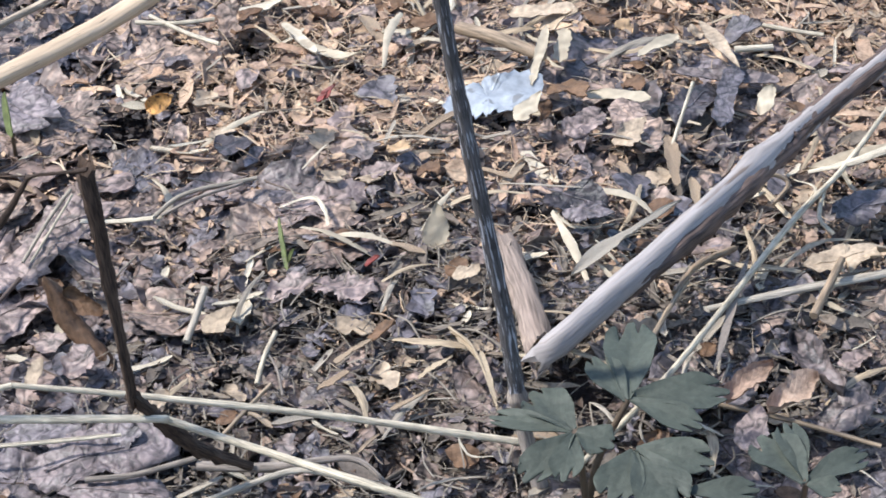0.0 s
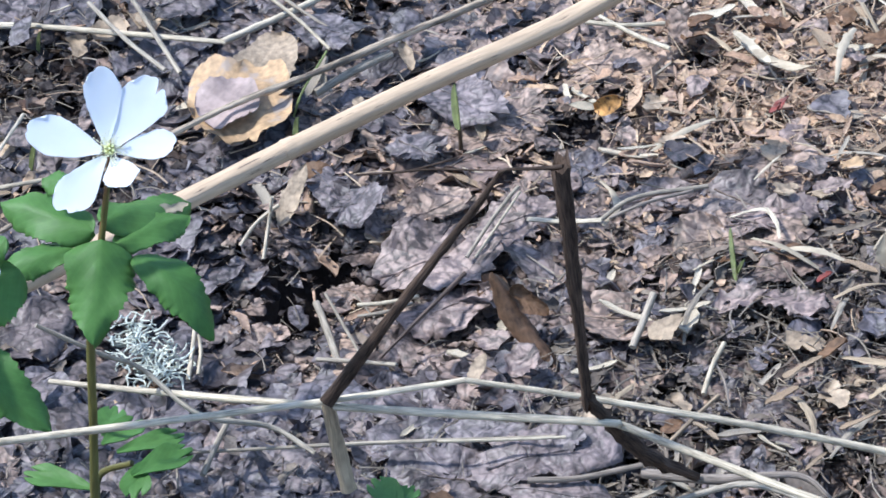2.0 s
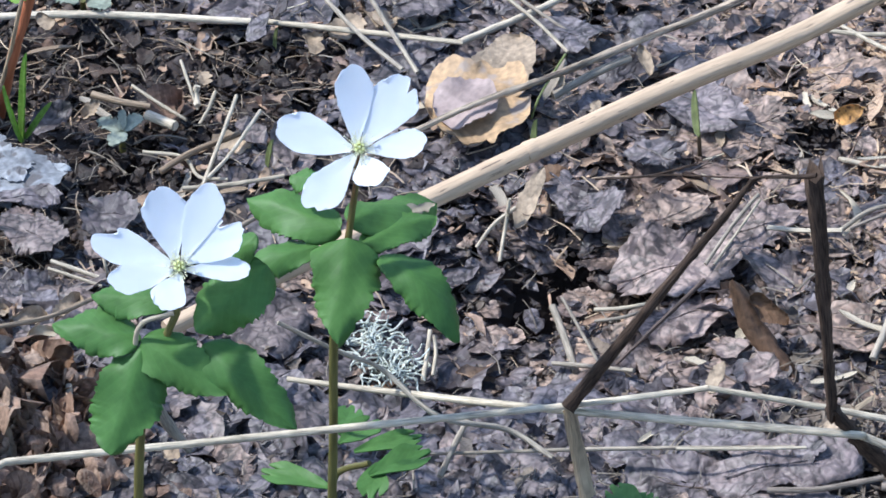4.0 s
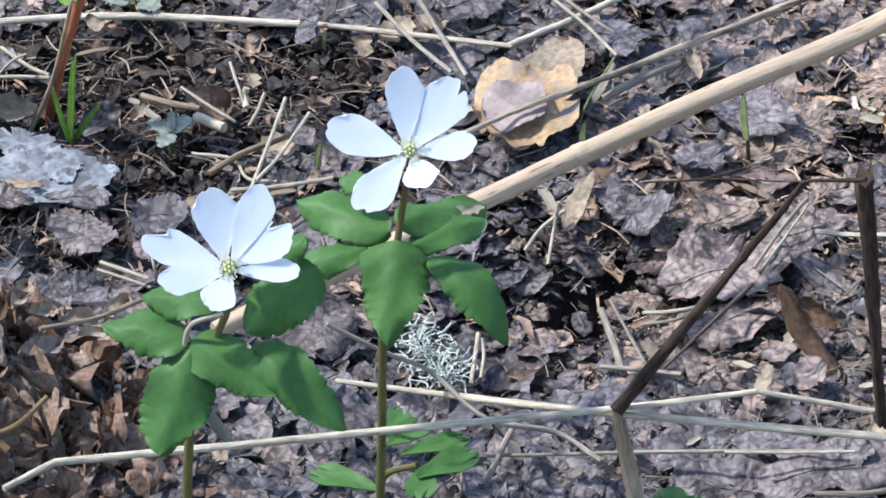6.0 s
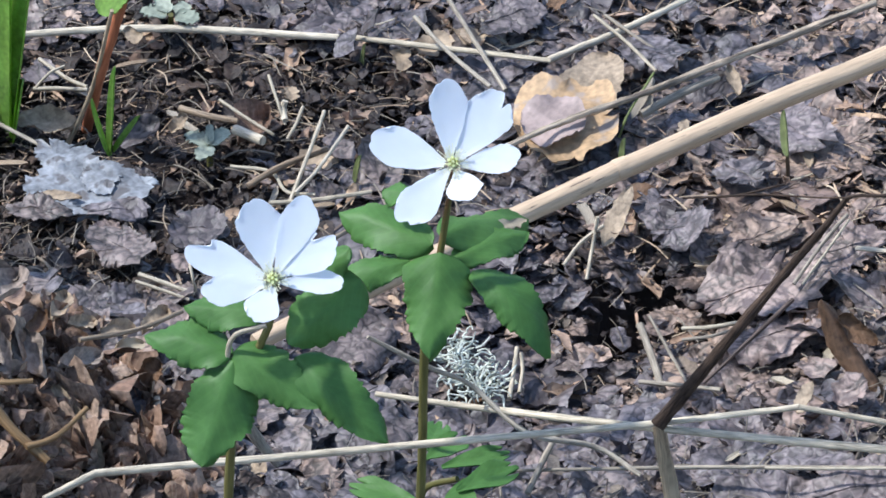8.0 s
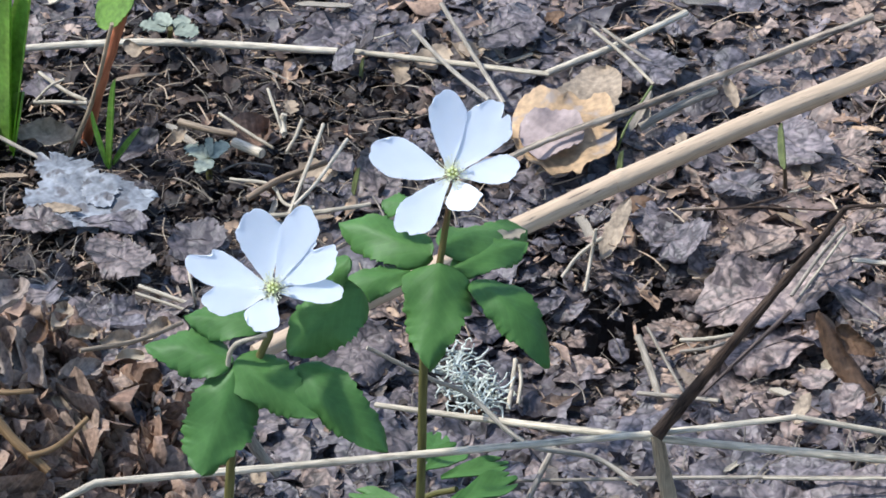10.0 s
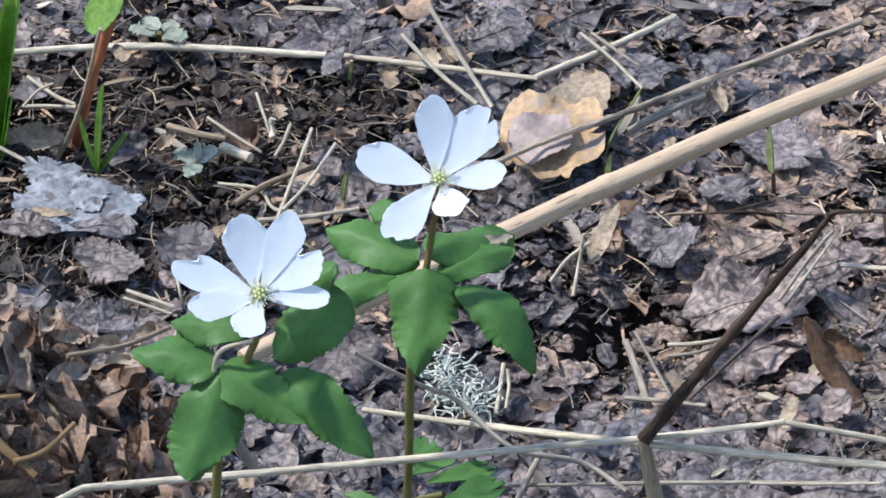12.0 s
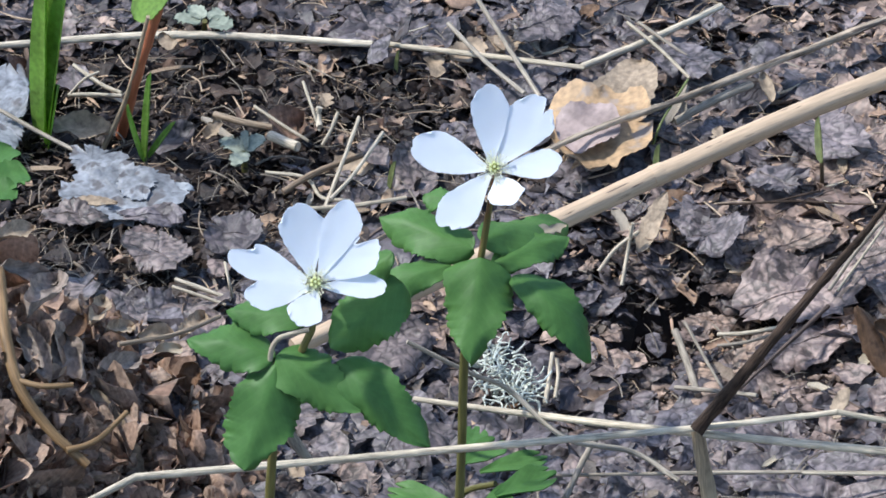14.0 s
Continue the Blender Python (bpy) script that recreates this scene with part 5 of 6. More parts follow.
bark_sheet((-0.3230, 0.0440, 0.0000), (-0.3265, 0.0990, 0.0010), 0.0135, 536, "pale bluish sheet of bark beside grass blades")
bark_sheet((-0.3010, 0.0300, 0.0010), (-0.2850, 0.0290, 0.0016), 0.0085, 546, "bluish-grey flake of bark")
leaf((-0.3075, 0.0285, 0.0022), (-0.2900, 0.0262, 0.0026), 0.0100, leaf_mat, "grey dead leaf lapping over bark", seed=561, crumple=0.1)
leaf((-0.2880, 0.0268, 0.0022), (-0.2720, 0.0290, 0.0026), 0.0092, leaf_mat, "grey dead leaf lapping over bark", seed=562, crumple=0.1)
bark_sheet((-0.2790, 0.0440, 0.0010), (-0.2690, 0.0400, 0.0010), 0.0060, 556, "small greyish flake of bark", mat=peeled_bark_mat)
leaf((-0.3014, 0.0344, 0.0014), (-0.2890, 0.0336, 0.0016), 0.0040, tan_mat, "small tan curled leaf on bark", "lance", 209)
bark_sheet((-0.0030, 0.0410, 0.0140), (0.0225, 0.0500, 0.0165), 0.0150, 610, "bluish-white scrap of birch bark", mat=peeled_bark_mat)
leaf((-0.0485, -0.0281, 0.0100), (-0.0345, -0.0246, 0.0132), 0.0075, pink_mat, "tan torn leaf on fine straw", "ovate", 212, rag=0.34, crumple=0.12)
leaf((-0.0364, -0.0270, 0.0117), (-0.0207, -0.0334, 0.0144), 0.0080, pink_mat, "pale tan leaf, torn across", "strip", 213, rag=0.34, crumple=0.12)
leaf((-0.0064, -0.0185, 0.0147), (-0.0054, -0.0137, 0.0248), 0.0070, cream_mat, "cream-coloured dry pod scrap", "ovate", 214, (0, -1, 0.4))
leaf((-0.0634, -0.0405, 0.0098), (-0.0560, -0.0362, 0.0132), 0.0065, tan_mat, "small ochre scrap of leaf", "ovate", 215)
leaf((0.0820, -0.0314, 0.0128), (0.1038, -0.0264, 0.0117), 0.0090, tan_mat, "tan dead leaf with a curled rim", "ovate", 216, crumple=0.1)
leaf((0.0252, -0.0467, 0.0244), (0.0549, -0.0030, 0.0135), 0.0042, grey_straw_mat, "pale flat strip of dead leaf", "lance", 217, rag=0.3)
leaf((-0.0419, 0.0935, 0.0097), (-0.0212, 0.0661, 0.0178), 0.0040, cream_mat, "cream curved strip of straw", "lance", 218, bend=-0.12)
leaf((0.0211, 0.0488, 0.0159), (0.0266, 0.0711, 0.0190), 0.0024, cream_mat, "pale dry strip of grass", "strip", 219)
leaf((0.0290, 0.0615, 0.0138), (0.0313, 0.0731, 0.0165), 0.0036, cream_mat, "cream dry strip of grass", "strip", 220)
leaf((0.0164, 0.0293, 0.0181), (0.0227, 0.0374, 0.0208), 0.0050, cream_mat, "cream dry leaf scrap", "ovate", 221)
leaf((0.0664, 0.0836, 0.0096), (0.0747, 0.0564, 0.0123), 0.0036, tan_mat, "narrow tan grass strip in litter", "lance", 222)
leaf((0.0678, 0.0334, 0.0097), (0.0739, 0.0605, 0.0102), 0.0055, leaf_mat, seed=223, kind="strip", label="grey dead leaf strip in the litter")
leaf((0.0562, -0.0797, 0.0177), (0.0701, -0.0272, 0.0149), 0.0022, twig_mat, "grey curved grass strip", "lance", 224, rag=0.3)
leaf((0.0582, -0.0913, 0.0173), (0.0709, -0.0829, 0.0222), 0.0072, brown_mat, "brown curled leaf with a sheen", (0.55, 0.6), 225, crumple=0.14, cup=0.35)
leaf((0.0678, -0.0940, 0.0152), (0.0805, -0.0851, 0.0182), 0.0080, brown_mat, "brown curled leaf with a sheen", (0.55, 0.6), 226, crumple=0.14, cup=0.35)
leaf((0.0757, -0.0669, 0.0166), (0.0854, -0.0882, 0.0152), 0.0085, leaf_mat, "grey-mauve dead leaf on the litter", (0.55, 0.6), 227, crumple=0.14, cup=0.35)
leaf((0.0792, -0.0979, 0.0132), (0.0921, -0.0878, 0.0144), 0.0110, leaf_mat, seed=228, crumple=0.2, cup=0.25)
leaf((0.0614, -0.1059, 0.0142), (0.0659, -0.0936, 0.0176), 0.0080, pink_mat, "pinkish-brown dead leaf on litter", seed=229)
leaf((0.0910, -0.0116, 0.0107), (0.1060, -0.0020, 0.0113), 0.0110, leaf_mat, seed=230)
leaf((0.0260, -0.0110, 0.0204), (0.0358, -0.0200, 0.0226), 0.0100, leaf_mat, seed=231)
leaf((0.0422, 0.0445, 0.0120), (0.0506, 0.0222, 0.0143), 0.0120, warm_leaf_mat, seed=232)
leaf((0.0406, 0.0218, 0.0137), (0.0484, 0.0299, 0.0161), 0.0075, tan_mat, "light tan leaf scrap", seed=233)
leaf((0.0251, 0.0842, 0.0098), (0.0348, 0.0825, 0.0154), 0.0060, tan_mat, "tan scrap of leaf turned up", seed=234)
leaf((0.0724, 0.0765, 0.0077), (0.0818, 0.0748, 0.0133), 0.0080, leaf_mat, seed=235)
leaf((-0.0883, 0.0847, 0.0039), (-0.0629, 0.0856, 0.0067), 0.0200, warm_leaf_mat, seed=236, crumple=0.06, rag=0.26)
leaf((-0.1084, 0.0584, 0.0037), (-0.0856, 0.0654, 0.0069), 0.0200, warm_leaf_mat, seed=237, crumple=0.06, rag=0.26)
leaf((-0.0571, 0.0960, 0.0045), (-0.0540, 0.1026, 0.0145), 0.0075, warm_leaf_mat, seed=238, crumple=0.06, rag=0.26)
leaf((-0.1141, 0.0520, 0.0032), (-0.0935, 0.0521, 0.0069), 0.0170, warm_leaf_mat, seed=239, crumple=0.06, rag=0.26)
leaf((-0.0604, -0.0025, 0.0094), (-0.0265, 0.0004, 0.0149), 0.0190, warm_leaf_mat, seed=240, crumple=0.06, rag=0.26)
leaf((-0.0489, 0.0011, 0.0127), (-0.0235, 0.0068, 0.0153), 0.0130, pink_mat, "pinkish dead leaf pressed flat", seed=241, crumple=0.06, rag=0.26)
leaf((-0.0396, -0.0163, 0.0124), (-0.0213, -0.0119, 0.0146), 0.0130, warm_leaf_mat, seed=242, crumple=0.06, rag=0.26)
leaf((-0.0233, 0.0138, 0.0139), (-0.0125, 0.0174, 0.0165), 0.0070, pink_mat, "pinkish-orange scrap of dead leaf", seed=243, crumple=0.06, rag=0.26)
leaf((-0.0745, 0.0154, 0.0081), (-0.0543, 0.0188, 0.0128), 0.0120, warm_leaf_mat, seed=244, crumple=0.06, rag=0.26)
leaf((-0.1464, 0.0257, 0.0002), (-0.1294, 0.0226, 0.0081), 0.0150, leaf_mat, seed=245, crumple=0.12)
leaf((-0.1345, 0.0010, -0.0030), (-0.1010, 0.0070, 0.0050), 0.0300, pink_mat, "large pinkish-mauve dead leaf", seed=284, crumple=0.06, rag=0.26)
leaf((-0.1260, -0.0150, -0.0035), (-0.1020, -0.0120, 0.0020), 0.0170, pink_mat, "pinkish dead leaf pressed flat", seed=271, crumple=0.1, rag=0.26)
leaf((-0.1080, 0.0130, 0.0040), (-0.0860, 0.0170, 0.0075), 0.0180, pink_mat, "pinkish dead leaf pressed flat", seed=272, crumple=0.1, rag=0.26)
leaf((-0.1270, 0.0190, 0.0020), (-0.1090, 0.0260, 0.0060), 0.0150, warm_leaf_mat, seed=273, crumple=0.1, rag=0.26)
leaf((-0.1502, 0.0449, 0.0042), (-0.1393, 0.0246, 0.0029), 0.0110, leaf_mat, seed=247)
leaf((-0.1562, 0.0240, -0.0024), (-0.1497, 0.0359, 0.0086), 0.0060, tan_mat, "narrow tan leaf propped on the litter", "lance", 248)
leaf((-0.1658, 0.0658, 0.0035), (-0.1749, 0.0513, 0.0042), 0.0060, tan_mat, "tan leaf scrap under the ochre leaf", seed=249)
leaf((-0.1955, 0.1125, 0.0056), (-0.1796, 0.1209, 0.0079), 0.0180, leaf_mat, seed=250)
leaf((-0.1291, 0.0505, 0.0063), (-0.1131, 0.0370, 0.0091), 0.0150, leaf_mat, seed=251)
leaf((-0.1229, 0.0758, 0.0071), (-0.1023, 0.0555, 0.0108), 0.0180, leaf_mat, seed=252)
leaf((-0.1577, 0.1026, 0.0061), (-0.1354, 0.0974, 0.0084), 0.0160, leaf_mat, seed=253)
leaf((-0.2491, 0.0190, 0.0027), (-0.2680, 0.0224, 0.0031), 0.0160, leaf_mat, seed=254)
leaf((-0.2667, 0.0027, 0.0047), (-0.2826, 0.0149, 0.0042), 0.0150, leaf_mat, seed=255)
leaf((-0.2295, 0.0634, 0.0029), (-0.2212, 0.0532, 0.0013), 0.0070, leaf_mat, seed=256)
leaf((-0.2252, 0.1097, 0.0046), (-0.2197, 0.1095, 0.0129), 0.0060, leaf_mat, seed=257)
leaf((-0.2308, 0.0982, 0.0038), (-0.2262, 0.1064, 0.0084), 0.0050, leaf_mat, seed=258)
solo("straw_stub", tube([(-0.2531, 0.0632, 0.0039), (-0.2452, 0.0571, 0.0047)], [0.0013, 0.0013], sides=12, per=3, rough=0.02), straw_mat, "short whitish cut straw stub", "dead stem")
bud = thing("fallen_bud", "orange fallen bud scale with a pale tail", "bud", "", (-0.0737, 0.0603, 0.0094))
part("scale", blade((-0.0771, 0.0592, 0.0092), (-0.0699, 0.0539, 0.0163), 0.0048, (0.2, -0.8, 0.6), "round", 0.1, 0.2, 0.05, seed=6), bud_mat, bud)
part("tail", blade((-0.0767, 0.0597, 0.0092), (-0.0843, 0.0597, 0.0104), 0.0024, (0.1, -0.5, 0.8), "lance", 0.05, 0.1, 0.05, seed=7), straw_mat, bud, "pale dry tail")
leaf((-0.0328, 0.0482, 0.0160), (-0.0288, 0.0501, 0.0189), 0.0022, red_mat, "small dark red bud scale", "lance", 260, name="bud_scale")
leaf((-0.0237, -0.0261, 0.0165), (-0.0199, -0.0271, 0.0199), 0.0024, red_mat, "small dark red bud scale", "lance", 261, name="bud_scale")
leaf((-0.0337, 0.0471, 0.0160), (-0.0306, 0.0491, 0.0179), 0.0018, red_mat, "small dark red bud scale", "lance", 262, name="bud_scale")

# rust and ochre scraps in the sunlit straw
leaf((0.0255, 0.0409, 0.0122), (0.0216, 0.0423, 0.0145), 0.0059, rust_leaf_mat, "rust-brown torn leaf in the straw", (0.5, 0.4), 470, crumple=0.16, rag=0.34)
leaf((0.0295, 0.0254, 0.0129), (0.0345, 0.0251, 0.0143), 0.0063, pink_mat, "pinkish torn leaf in the straw", (0.5, 0.4), 471, crumple=0.16, rag=0.34)
leaf((0.0377, 0.0317, 0.0114), (0.0419, 0.0280, 0.0131), 0.0063, warm_leaf_mat, "dry tan leaf in the straw", (0.5, 0.4), 472, crumple=0.16, rag=0.34)
leaf((0.0493, 0.0837, 0.0065), (0.0459, 0.0868, 0.0085), 0.0038, orange_leaf_mat, "ochre torn scrap in the straw", (0.5, 0.4), 473, crumple=0.16, rag=0.34)
leaf((0.0591, 0.0951, 0.0054), (0.0548, 0.0911, 0.0078), 0.0051, rust_leaf_mat, "rust-brown torn leaf in the straw", (0.5, 0.4), 474, crumple=0.16, rag=0.34)
leaf((0.0670, 0.0830, 0.0056), (0.0640, 0.0815, 0.0078), 0.0042, tan_mat, "light tan torn leaf in straw", (0.5, 0.4), 475, crumple=0.16, rag=0.34)
leaf((0.0413, 0.0963, 0.0060), (0.0395, 0.0855, 0.0089), 0.0058, rust_leaf_mat, "rust-brown torn leaf in the straw", (0.5, 0.4), 476, crumple=0.16, rag=0.34)
leaf((-0.0125, 0.0876, 0.0087), (-0.0096, 0.0769, 0.0121), 0.0039, pink_mat, "pinkish torn leaf in the straw", (0.5, 0.4), 477, crumple=0.16, rag=0.34)
leaf((0.0140, 0.0852, 0.0082), (0.0113, 0.0849, 0.0104), 0.0035, warm_leaf_mat, "dry tan leaf in the straw", (0.5, 0.4), 478, crumple=0.16, rag=0.34)
leaf((0.0192, 0.0719, 0.0095), (0.0219, 0.0721, 0.0113), 0.0041, orange_leaf_mat, "ochre torn scrap in the straw", (0.5, 0.4), 479, crumple=0.16, rag=0.34)
leaf((0.0445, 0.0568, 0.0088), (0.0502, 0.0545, 0.0104), 0.0044, rust_leaf_mat, "rust-brown torn leaf in the straw", (0.5, 0.4), 480, crumple=0.16, rag=0.34)
leaf((0.1022, 0.0805, 0.0046), (0.1067, 0.0784, 0.0065), 0.0055, tan_mat, "light tan torn leaf in straw", (0.5, 0.4), 481, crumple=0.16, rag=0.34)
leaf((0.1077, 0.0637, 0.0046), (0.1083, 0.0541, 0.0067), 0.0056, rust_leaf_mat, "rust-brown torn leaf in the straw", (0.5, 0.4), 482, crumple=0.16, rag=0.34)
leaf((0.0920, 0.0675, 0.0051), (0.0977, 0.0656, 0.0069), 0.0044, pink_mat, "pinkish torn leaf in the straw", (0.5, 0.4), 483, crumple=0.16, rag=0.34)
leaf((0.0055, 0.0258, 0.0153), (0.0029, 0.0196, 0.0179), 0.0039, warm_leaf_mat, "dry tan leaf in the straw", (0.5, 0.4), 484, crumple=0.16, rag=0.34)
leaf((-0.0158, 0.0244, 0.0163), (-0.0122, 0.0193, 0.0184), 0.0053, orange_leaf_mat, "ochre torn scrap in the straw", (0.5, 0.4), 485, crumple=0.16, rag=0.34)
leaf((-0.0091, 0.0132, 0.0165), (-0.0041, 0.0098, 0.0185), 0.0045, rust_leaf_mat, "rust-brown torn leaf in the straw", (0.5, 0.4), 486, crumple=0.16, rag=0.34)
leaf((-0.0288, 0.0161, 0.0161), (-0.0310, 0.0083, 0.0179), 0.0049, tan_mat, "light tan torn leaf in straw", (0.5, 0.4), 487, crumple=0.16, rag=0.34)

# curled leaves on the heap
CURL = "long dry curled brown leaf on the heap"
leaf((-0.2910, -0.0841, 0.0460), (-0.2829, -0.0984, 0.0400), 0.0058, heap_leaf_mat, "long pale curled leaf on the heap", (0.5, 0.5), 401, (0.3, -0.7, 0.7), 0.15, 0.5)
leaf((-0.2831, -0.0792, 0.0420), (-0.2761, -0.0900, 0.0360), 0.0065, heap_leaf_mat, "long pale curled leaf on the heap", (0.5, 0.5), 402, (-0.2, -0.7, 0.7), 0.15, 0.5)
leaf((-0.2746, -0.0898, 0.0340), (-0.2624, -0.1031, 0.0200), 0.0052, tan_mat, "long grey-tan strip of dead leaf", (0.4, 0.4), 403, (0.2, -0.8, 0.6), 0.08, 0.3)
leaf((-0.2647, -0.0783, 0.0220), (-0.2612, -0.0887, 0.0160), 0.0045, brown_mat, CURL, (0.5, 0.5), 404, (0.0, -0.8, 0.6), 0.12, 0.4)
leaf((-0.2846, -0.1093, 0.0400), (-0.2775, -0.1214, 0.0300), 0.0040, brown_mat, CURL, (0.4, 0.4), 405, (0.2, -0.8, 0.6), 0.12, 0.4)
leaf((-0.2867, -0.0618, 0.0440), (-0.2902, -0.0813, 0.0480), 0.0070, heap_leaf_mat, "long pale curled leaf on the heap", (0.5, 0.5), 406, (0.0, -0.6, 0.8), 0.15, 0.5)
leaf((-0.2985, -0.0671, 0.0520), (-0.2867, -0.0618, 0.0440), 0.0050, heap_leaf_mat, "grey-tan strip of dry leaf", (0.4, 0.4), 407, (0.0, -0.6, 0.8), 0.1, 0.3)
leaf((-0.2717, -0.0472, 0.0180), (-0.2639, -0.0409, 0.0151), 0.0048, tan_mat, "pale tan curled scrap of leaf", (0.5, 0.4), 408, (0, -0.5, 0.9), 0.15, 0.3)
leaf((-0.2781, -0.0520, 0.0228), (-0.2729, -0.0452, 0.0198), 0.0045, tan_mat, "pale tan curled scrap of leaf", (0.5, 0.4), 409, (0, -0.5, 0.9), 0.15, 0.3)
leaf((-0.2807, -0.0554, 0.0276), (-0.2805, -0.0385, 0.0222), 0.0042, tan_mat, "pale tan curled scrap of leaf", (0.5, 0.4), 410, (0.2, -0.6, 0.8), 0.15, 0.3)
leaf((-0.2670, -0.0520, 0.0175), (-0.2611, -0.0478, 0.0158), 0.0036, cream_mat, "cream curled scrap of leaf", (0.5, 0.4), 411, (0, -0.6, 0.8), 0.15, 0.3)
leaf((-0.2626, -0.0384, 0.0120), (-0.2582, -0.0266, 0.0105), 0.0045, tan_mat, "pale tan curled scrap of leaf", (0.5, 0.4), 412, (0, -0.5, 0.9), 0.15, 0.3)
leaf((-0.2814, -0.0807, 0.0400), (-0.2786, -0.0722, 0.0420), 0.0042, rust_leaf_mat, "rust-brown curled scrap of leaf", (0.5, 0.4), 413, (0, -0.6, 0.8), 0.15, 0.4)
leaf((-0.3021, -0.0540, 0.0500), (-0.2948, -0.0430, 0.0460), 0.0045, tan_mat, "pale edge of a dry leaf", (0.5, 0.4), 414, (0, -0.5, 0.9), 0.1, 0.3)
leaf((-0.2564, -0.0696, 0.0200), (-0.2545, -0.0665, 0.0260), 0.0055, rust_leaf_mat, "rust-brown curled scrap of leaf", (0.5, 0.4), 415, (0, -0.7, 0.7), 0.15, 0.4)
leaf((-0.2749, -0.0832, 0.0340), (-0.2674, -0.0728, 0.0300), 0.0050, heap_leaf_mat, "long pale curled leaf on the heap", (0.5, 0.5), 416, (0, -0.6, 0.8), 0.15, 0.4)
leaf((-0.2612, -0.0726, 0.0220), (-0.2568, -0.0780, 0.0180), 0.0048, leaf_mat, "grey curled dead leaf on the heap", (0.5, 0.5), 417, (0, -0.6, 0.8), 0.12, 0.3)
# round the bark and the dark hollow
leaf((-0.3111, 0.0728, -0.0018), (-0.2941, 0.0690, 0.0001), 0.0085, tan_mat, "tan crumpled dead leaf by the shoot", (0.5, 0.4), 420, (0, -0.4, 0.9), 0.15, 0.2)
leaf((-0.2834, 0.0649, -0.0035), (-0.2733, 0.0687, 0.0031), 0.0075, leaf_mat, "grey-brown crumpled leaf by a shoot", (0.5, 0.4), 421, (0, -0.5, 0.9), 0.15, 0.2)
leaf((-0.2868, 0.1051, 0.0073), (-0.2835, 0.1020, 0.0050), 0.0040, tan_mat, "small tan leaf scrap on a straw", (0.5, 0.4), 422, (0, -0.7, 0.7), 0.1, 0.2)
leaf((-0.2704, 0.0680, -0.0007), (-0.2670, 0.0696, 0.0036), 0.0040, tan_mat, "tan ragged scrap of leaf", (0.5, 0.4), 423, (0, -0.6, 0.8), 0.15, 0.2)
# sunlit scraps beside the black stem
leaf((0.0342, 0.0484, 0.0126), (0.0508, 0.0431, 0.0131), 0.0040, cream_mat, "cream broken strip of straw", "strip", 430)
leaf((0.0784, 0.0390, 0.0086), (0.0823, 0.0449, 0.0141), 0.0045, cream_mat, "cream curled scrap of grass", (0.5, 0.5), 431, crumple=0.12)
leaf((0.0204, 0.0008, 0.0177), (0.0355, -0.0084, 0.0171), 0.0130, leaf_mat, "grey dead leaf pressed flat", (0.5, 0.4), 432)
leaf((0.0586, 0.0610, 0.0093), (0.0857, 0.0551, 0.0076), 0.0060, leaf_mat, "long grey dead leaf pressed flat", (0.4, 0.4), 433)
leaf((0.0559, 0.0355, 0.0109), (0.0675, 0.0540, 0.0089), 0.0110, leaf_mat, "grey-mauve leaf pressed flat", (0.5, 0.4), 434)
leaf((0.0262, 0.0526, 0.0130), (0.0343, 0.0416, 0.0171), 0.0075, rust_leaf_mat, "rust-brown crumpled leaf in sun", (0.5, 0.4), 435, crumple=0.15)
leaf((0.0282, 0.0263, 0.0150), (0.0374, 0.0351, 0.0152), 0.0080, pink_mat, "pinkish crumpled leaf in sun", (0.5, 0.4), 436, crumple=0.12)
leaf((0.0173, 0.0890, 0.0117), (0.0349, 0.0841, 0.0152), 0.0050, tan_mat, "tan strip of dead leaf", (0.4, 0.4), 437)
leaf((-0.0418, 0.0914, 0.0119), (-0.0331, 0.0672, 0.0174), 0.0030, cream_mat, "cream curved strip of straw", (0.4, 0.4), 438)
leaf((0.0495, 0.0649, 0.0118), (0.0607, 0.0766, 0.0103), 0.0030, cream_mat, "cream broken bit of straw", "strip", 439)
leaf((-0.0044, -0.0560, 0.0182), (0.0022, -0.0721, 0.0197), 0.0012, tan_strip_mat, "tan splinter of dry straw", (0.25, 0.35), 440, rag=0.35)
leaf((0.0024, -0.0685, 0.0203), (0.0053, -0.0856, 0.0156), 0.0011, tan_strip_mat, "tan splinter of dry straw", (0.25, 0.35), 441, rag=0.35)
leaf((-0.0126, -0.0705, 0.0147), (-0.0043, -0.0681, 0.0189), 0.0016, tan_strip_mat, "tan splinter of dry straw", (0.25, 0.35), 442, rag=0.35)
leaf((-0.0197, -0.0786, 0.0122), (-0.0101, -0.0772, 0.0162), 0.0012, vine_mat, "tan splinter of dry straw", (0.25, 0.35), 443, rag=0.35)
leaf((-0.0324, -0.0584, 0.0122), (-0.0227, -0.0559, 0.0163), 0.0018, vine_mat, "tan splinter of dry straw", (0.25, 0.35), 444, rag=0.35)
leaf((-0.0367, -0.0671, 0.0107), (-0.0284, -0.0649, 0.0142), 0.0020, vine_mat, "tan splinter of dry straw", (0.25, 0.35), 445, rag=0.35)
leaf((-0.0240, -0.0530, 0.0143), (-0.0171, -0.0542, 0.0196), 0.0042, rust_leaf_mat, "small orange-brown scrap of leaf", (0.5, 0.4), 446, crumple=0.15)
leaf((0.0548, 0.0039, 0.0129), (0.0537, 0.0252, 0.0137), 0.0034, vine_mat, "yellow-tan bent strip of grass", (0.4, 0.4), 447)
leaf((0.0877, 0.0112, 0.0104), (0.1111, 0.0178, 0.0109), 0.0046, cream_mat, "pale broad blade of dry grass", (0.6, 0.3), 448)
